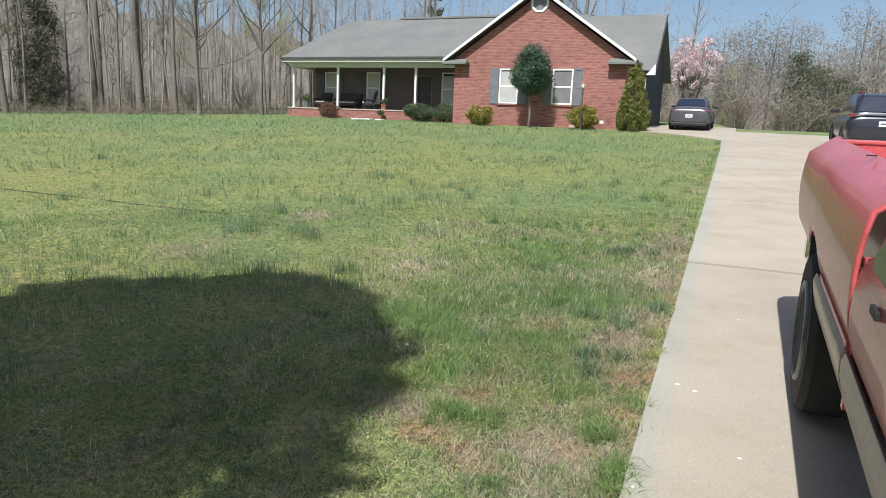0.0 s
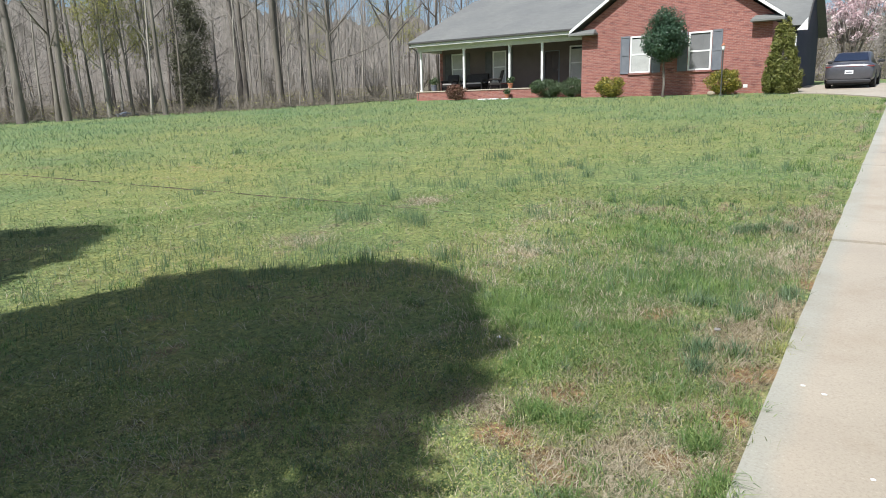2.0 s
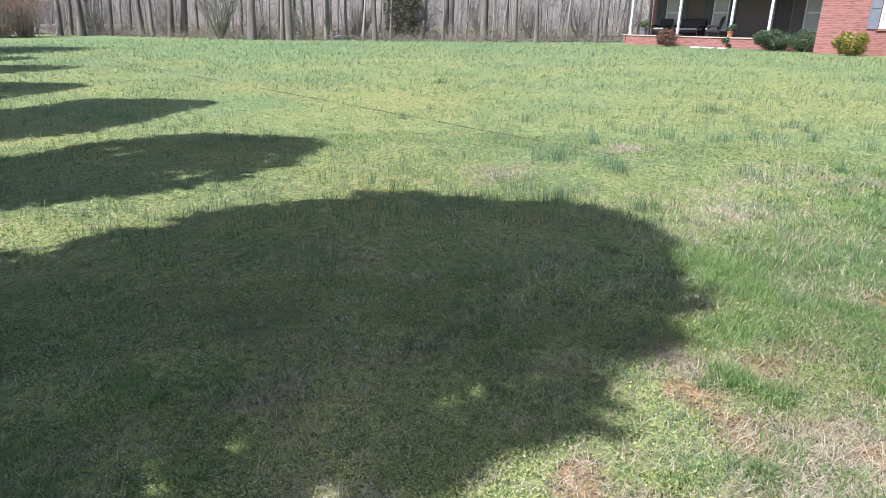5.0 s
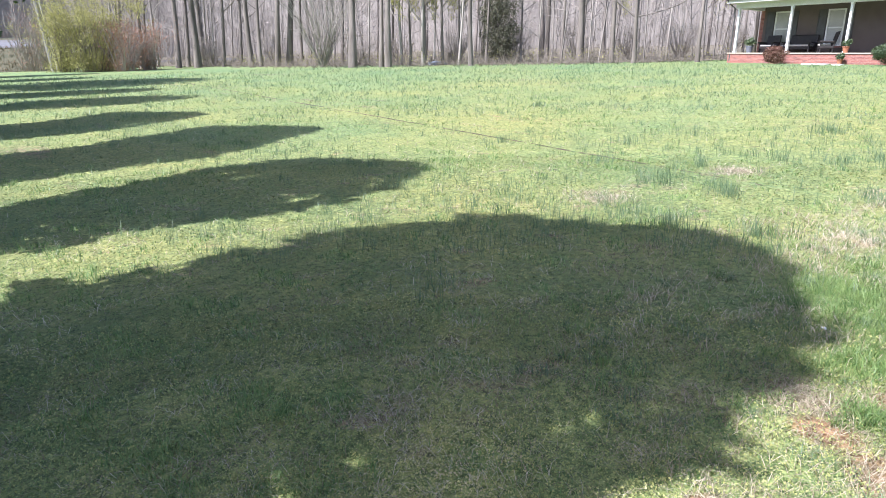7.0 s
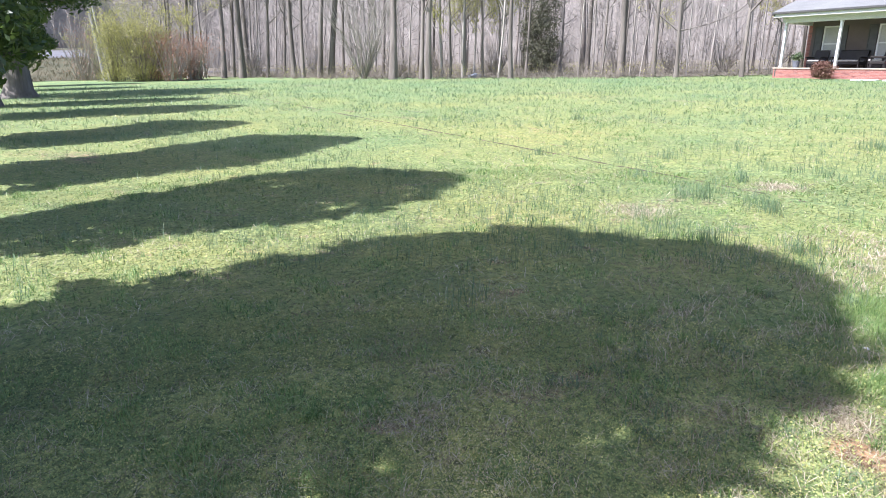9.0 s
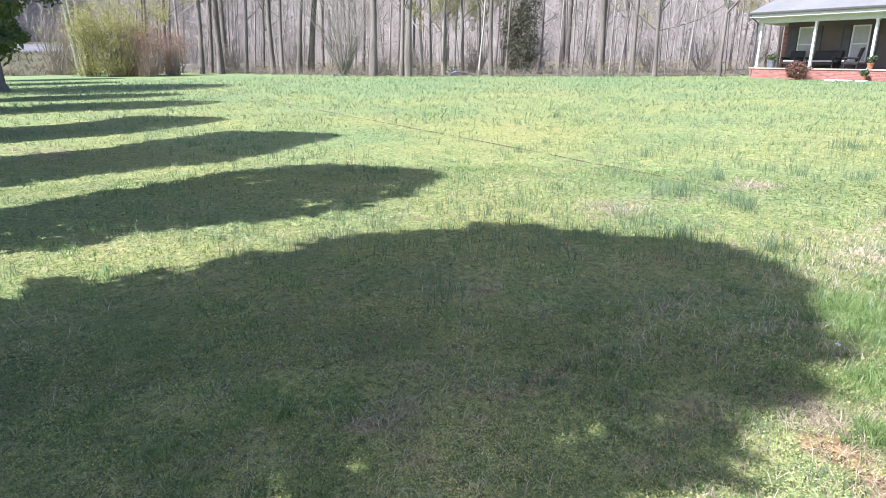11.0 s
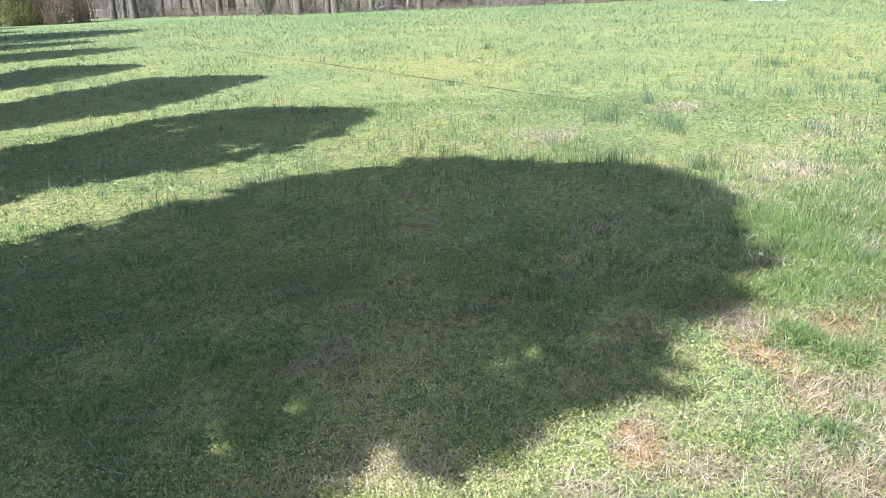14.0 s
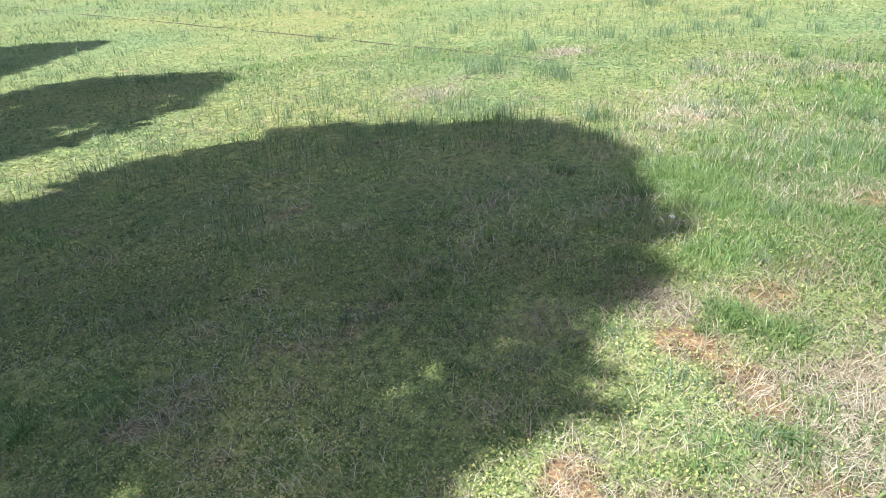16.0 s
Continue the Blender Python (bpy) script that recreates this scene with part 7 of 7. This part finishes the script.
# full arching tufts in the worn corner
TUFTS = [(-1.08, 2.82), (-1.04, 2.80), (-1.10, 2.86), (-1.0, 2.84), (-0.90, 2.84), (-0.86, 2.82), (-0.38, 2.86), (-0.36, 2.89), (-0.40, 2.92), (-0.24, 2.57), (-0.26, 2.62), (-0.25, 2.66), (-0.23, 2.52)]
SMALL_TUFTS = [(-0.68, 2.50), (-0.48, 2.51), (-0.43, 2.23), (-0.68, 2.30), (-0.63, 3.22), (-0.51, 3.10), (-0.54, 3.34), (-0.62, 3.29), (-0.27, 3.31), (-0.32, 3.30), (-0.43, 3.05), (-0.55, 3.41), (-2.41, 0.66), (-2.39, 0.88), (-2.38, 0.42)]
v, f = tufts(TUFTS, 210, 0.105, 0.036, 120, 0.0042, 1.9)
v2, f2 = tufts(SMALL_TUFTS, 226, 0.095, 0.042, 90, 0.0040, 1.8)
v, f = np.concatenate([v, v2]), np.concatenate([f, f2 + len(v)])
tagged(array_mesh("grass_tussocks", v, f, "lushblade"), "bright arching grass tussocks beside the drive", "grass", kind="stuff")
DARK_TUFTS = [(-0.65, 3.83), (-0.62, 3.9), (-0.46, 3.91), (-0.39, 4.92), (-0.36, 4.98), (-1.03, 6.58), (-0.97, 6.6), (-0.90, 6.62), (-0.83, 6.66), (-0.65, 6.70), (-0.62, 6.68), (-0.85, 4.57), (-0.78, 4.60), (-0.56, 4.48), (-0.55, 3.55), (-0.58, 3.62)]
v, f = tufts(DARK_TUFTS, 217, 0.13, 0.035, 95, 0.0036, 1.5)
tagged(array_mesh("grass_tussocks", v, f, "bluegrass"), "dark blue-green grass tussocks among the straw", "grass", kind="stuff")
GOLD_TUFTS = [(-0.28, 4.01), (-0.26, 4.05), (-0.26, 3.02), (-0.31, 4.41), (-0.30, 4.35)]
v, f = tufts(GOLD_TUFTS, 218, 0.09, 0.04, 60, 0.0036, 1.4)
tagged(array_mesh("grass_tussocks", v, f, "moss"), "yellow-green grass tussocks at the edge of the drive", "grass", kind="stuff")
# thick fresh grass in patches between them
r = np.random.default_rng(212)
px, py = [], []
for a, b, c in LUSH:
    n = int(13000 * c * c / 0.25)
    px.append(a + r.normal(size=n) * c * 0.85)
    py.append(b + r.normal(size=n) * c * 0.85)
px, py = np.concatenate(px), np.concatenate(py)
ok = (px < -0.35 - 0.0225 * py)
px, py = px[ok], py[ok]
v, f = spikes(px, py, r.uniform(0.025, 0.075, len(px)), r.uniform(0.0025, 0.0045, len(px)), r.uniform(0.15, 1.1, len(px)), 213)
tagged(array_mesh("fresh_grass", v, f, "lushblade"), "thick fresh green grass in patches on the lawn", "grass", kind="stuff")
# dark tufts that stand out farther off
FAR_TUFTS = [(-4.88, 5.76), (-4.80, 5.63), (-4.64, 5.73), (-4.0, 5.89), (-3.80, 5.65), (-3.88, 5.80), (-4.95, 6.15), (-3.52, 4.52), (-3.50, 4.48), (-2.92, 4.78), (-2.57, 4.48), (-2.65, 4.42), (-3.08, 6.68), (-3.67, 8.59), (-4.16, 15.78), (-5.94, 10.94), (-5.95, 6.17), (-12.39, 10.32),
             (-2.52, 7.54), (-3.23, 10.64), (-3.91, 9.86), (-2.86, 6.47), (-5.13, 7.92), (-8.21, 6.25), (-2.44, 11.13), (-1.66, 10.41), (-1.25, 10.51), (-4.73, 7.88), (-4.21, 8.32), (-5.63, 10.67), (-6.82, 7.45), (-4.22, 10.15), (-4.08, 8.75), (-3.52, 9.18), (-3.04, 13.53), (-1.89, 12.07), (-1.99, 7.59), (-5.06, 6.85), (-4.6, 3.6), (-3.35, 2.2)]
r = np.random.default_rng(224)
ring = [(a + r.normal() * 0.45, b + r.normal() * 0.30) for a, b in FAR_TUFTS for _ in range(3)]
v, f = tufts(FAR_TUFTS, 214, 0.19, 0.06, 44, 0.0040, 0.8)
v2, f2 = tufts(ring, 225, 0.17, 0.07, 15, 0.0038, 0.75)
v, f = np.concatenate([v, v2]), np.concatenate([f, f2 + len(v)])
tagged(array_mesh("tall_tufts", v, f, "bluegrass"), "tall blue-green grass tufts standing out of the lawn", "grass", kind="stuff")

# the bare narrow trench line
fx = np.arange(-46, -1.6, 0.12)
cy = furrow_line(fx)
fw = np.clip(0.018 + 0.017 * waves(fx, 0 * fx, 0.5, 43) + 0.006 * step(-fx, 6, 16), 0.003, 0.05)
fw = np.maximum(fw * step(-fx, 1.8, 7.0), 0.003)
fv = np.stack([np.stack([fx, cy - fw, np.full_like(fx, 0.006)], -1), np.stack([fx, cy, np.full_like(fx, 0.004)], -1), np.stack([fx, cy + fw, np.full_like(fx, 0.006)], -1)], 1).reshape(-1, 3)
k = np.arange(len(fx) - 1)[(fw[:-1] > 0.011) | (waves(fx[:-1], 0 * fx[:-1], 3.0, 45) > 0.5)][:, None] * 3
ff = np.concatenate([np.concatenate([k, k + 3, k + 4, k + 1], 1), np.concatenate([k + 1, k + 4, k + 5, k + 2], 1)])
tagged(array_mesh("furrow", fv, ff, "soilmulch"), "narrow dark bare trench line across the lawn", "furrow", kind="structure")

# rough dry grass on the bank below the road
r = np.random.default_rng(140)
bx, by = r.uniform(-80, -63, 7000), r.uniform(-22, 11, 7000)
v, f = spikes(bx, by, r.uniform(0.2, 0.6, 7000), r.uniform(0.03, 0.08, 7000), r.uniform(0.2, 0.9, 7000), 141)
v[:, 2] += ground_height(np.repeat(bx, 3), np.repeat(by, 3))
tagged(array_mesh("bank_grass", v, f, "bankblade"), "rough olive-brown grass on the road bank", "grass", kind="stuff")

# a low heap under a faded tarpaulin at the edge of the wood
heap = bmesh.new()
bmesh.ops.create_icosphere(heap, subdivisions=4, radius=1.0)
for q in heap.verts:
    fold = noise.noise(q.co * 2.2 + Vector((3, 1, 0))) * 0.25 + noise.noise(q.co * 6.0) * 0.09
    q.co = Vector((q.co.x * 0.45, q.co.y * 0.7, max(q.co.z, -0.12) * 0.22)) * (1 + fold)
heap_ob = tagged(part("tarp_heap", heap, "tarp", None, "", True), "low heap under a faded blue-grey tarpaulin at the wood's edge", "tarp")
heap_ob.location = (-40.2, 24.3, 0.03)

# a few scraps of paper in the grass
r = np.random.default_rng(150)
for k, (px_, py_, size_) in enumerate(((-1.64, 3.5, 0.013), (-0.61, 4.15, 0.016))):
    scrap = bmesh.new()
    bmesh.ops.create_icosphere(scrap, subdivisions=2, radius=size_)
    for q in scrap.verts:
        q.co = Vector((q.co.x * 1.2, q.co.y * 0.8, q.co.z * 0.6)) * (1 + 0.35 * noise.noise(q.co * 60 + Vector((k, 0, 0))))
        q.co.z += size_ * 0.55
    o = tagged(part("paper_scrap", scrap, ("plate", "pole")[k]), "crumpled scrap of pale paper in the grass", "litter", "paper scraps")
    o.location = (px_, py_, 0.02)

# ---- stand the place on its slope ----
PLUMB = ("bare_tree", "budding_tree", "round_tree", "pine_tree", "limbed_tree", "far_evergreen", "cedar_tree", "bare_brush", "blossom_tree", "topiary_tree", "arborvitae", "lamp_post", "spring_shrub", "russet_brush", "pale_shrub")
ON_PORCH = ("house", "wicker_chair", "wicker_sofa", "rocking_chair", "wall_vent", "potted_plant")
porch_foot = Matrix.Translation((-16.0, 33.6, 0))
for ob in list(scene.objects):
    if ob.parent or ob.type in ("CAMERA", "LIGHT"):
        continue
    kind_name = ob.name.split(".")[0]
    m = ob.matrix_basis.copy()
    if kind_name in ON_PORCH:
        m = porch_foot @ UPRIGHT @ porch_foot.inverted() @ m
    elif kind_name in PLUMB:
        foot = Matrix.Translation(m.translation)
        m = foot @ UPRIGHT @ foot.inverted() @ m
    ob.matrix_basis = SLOPE @ m
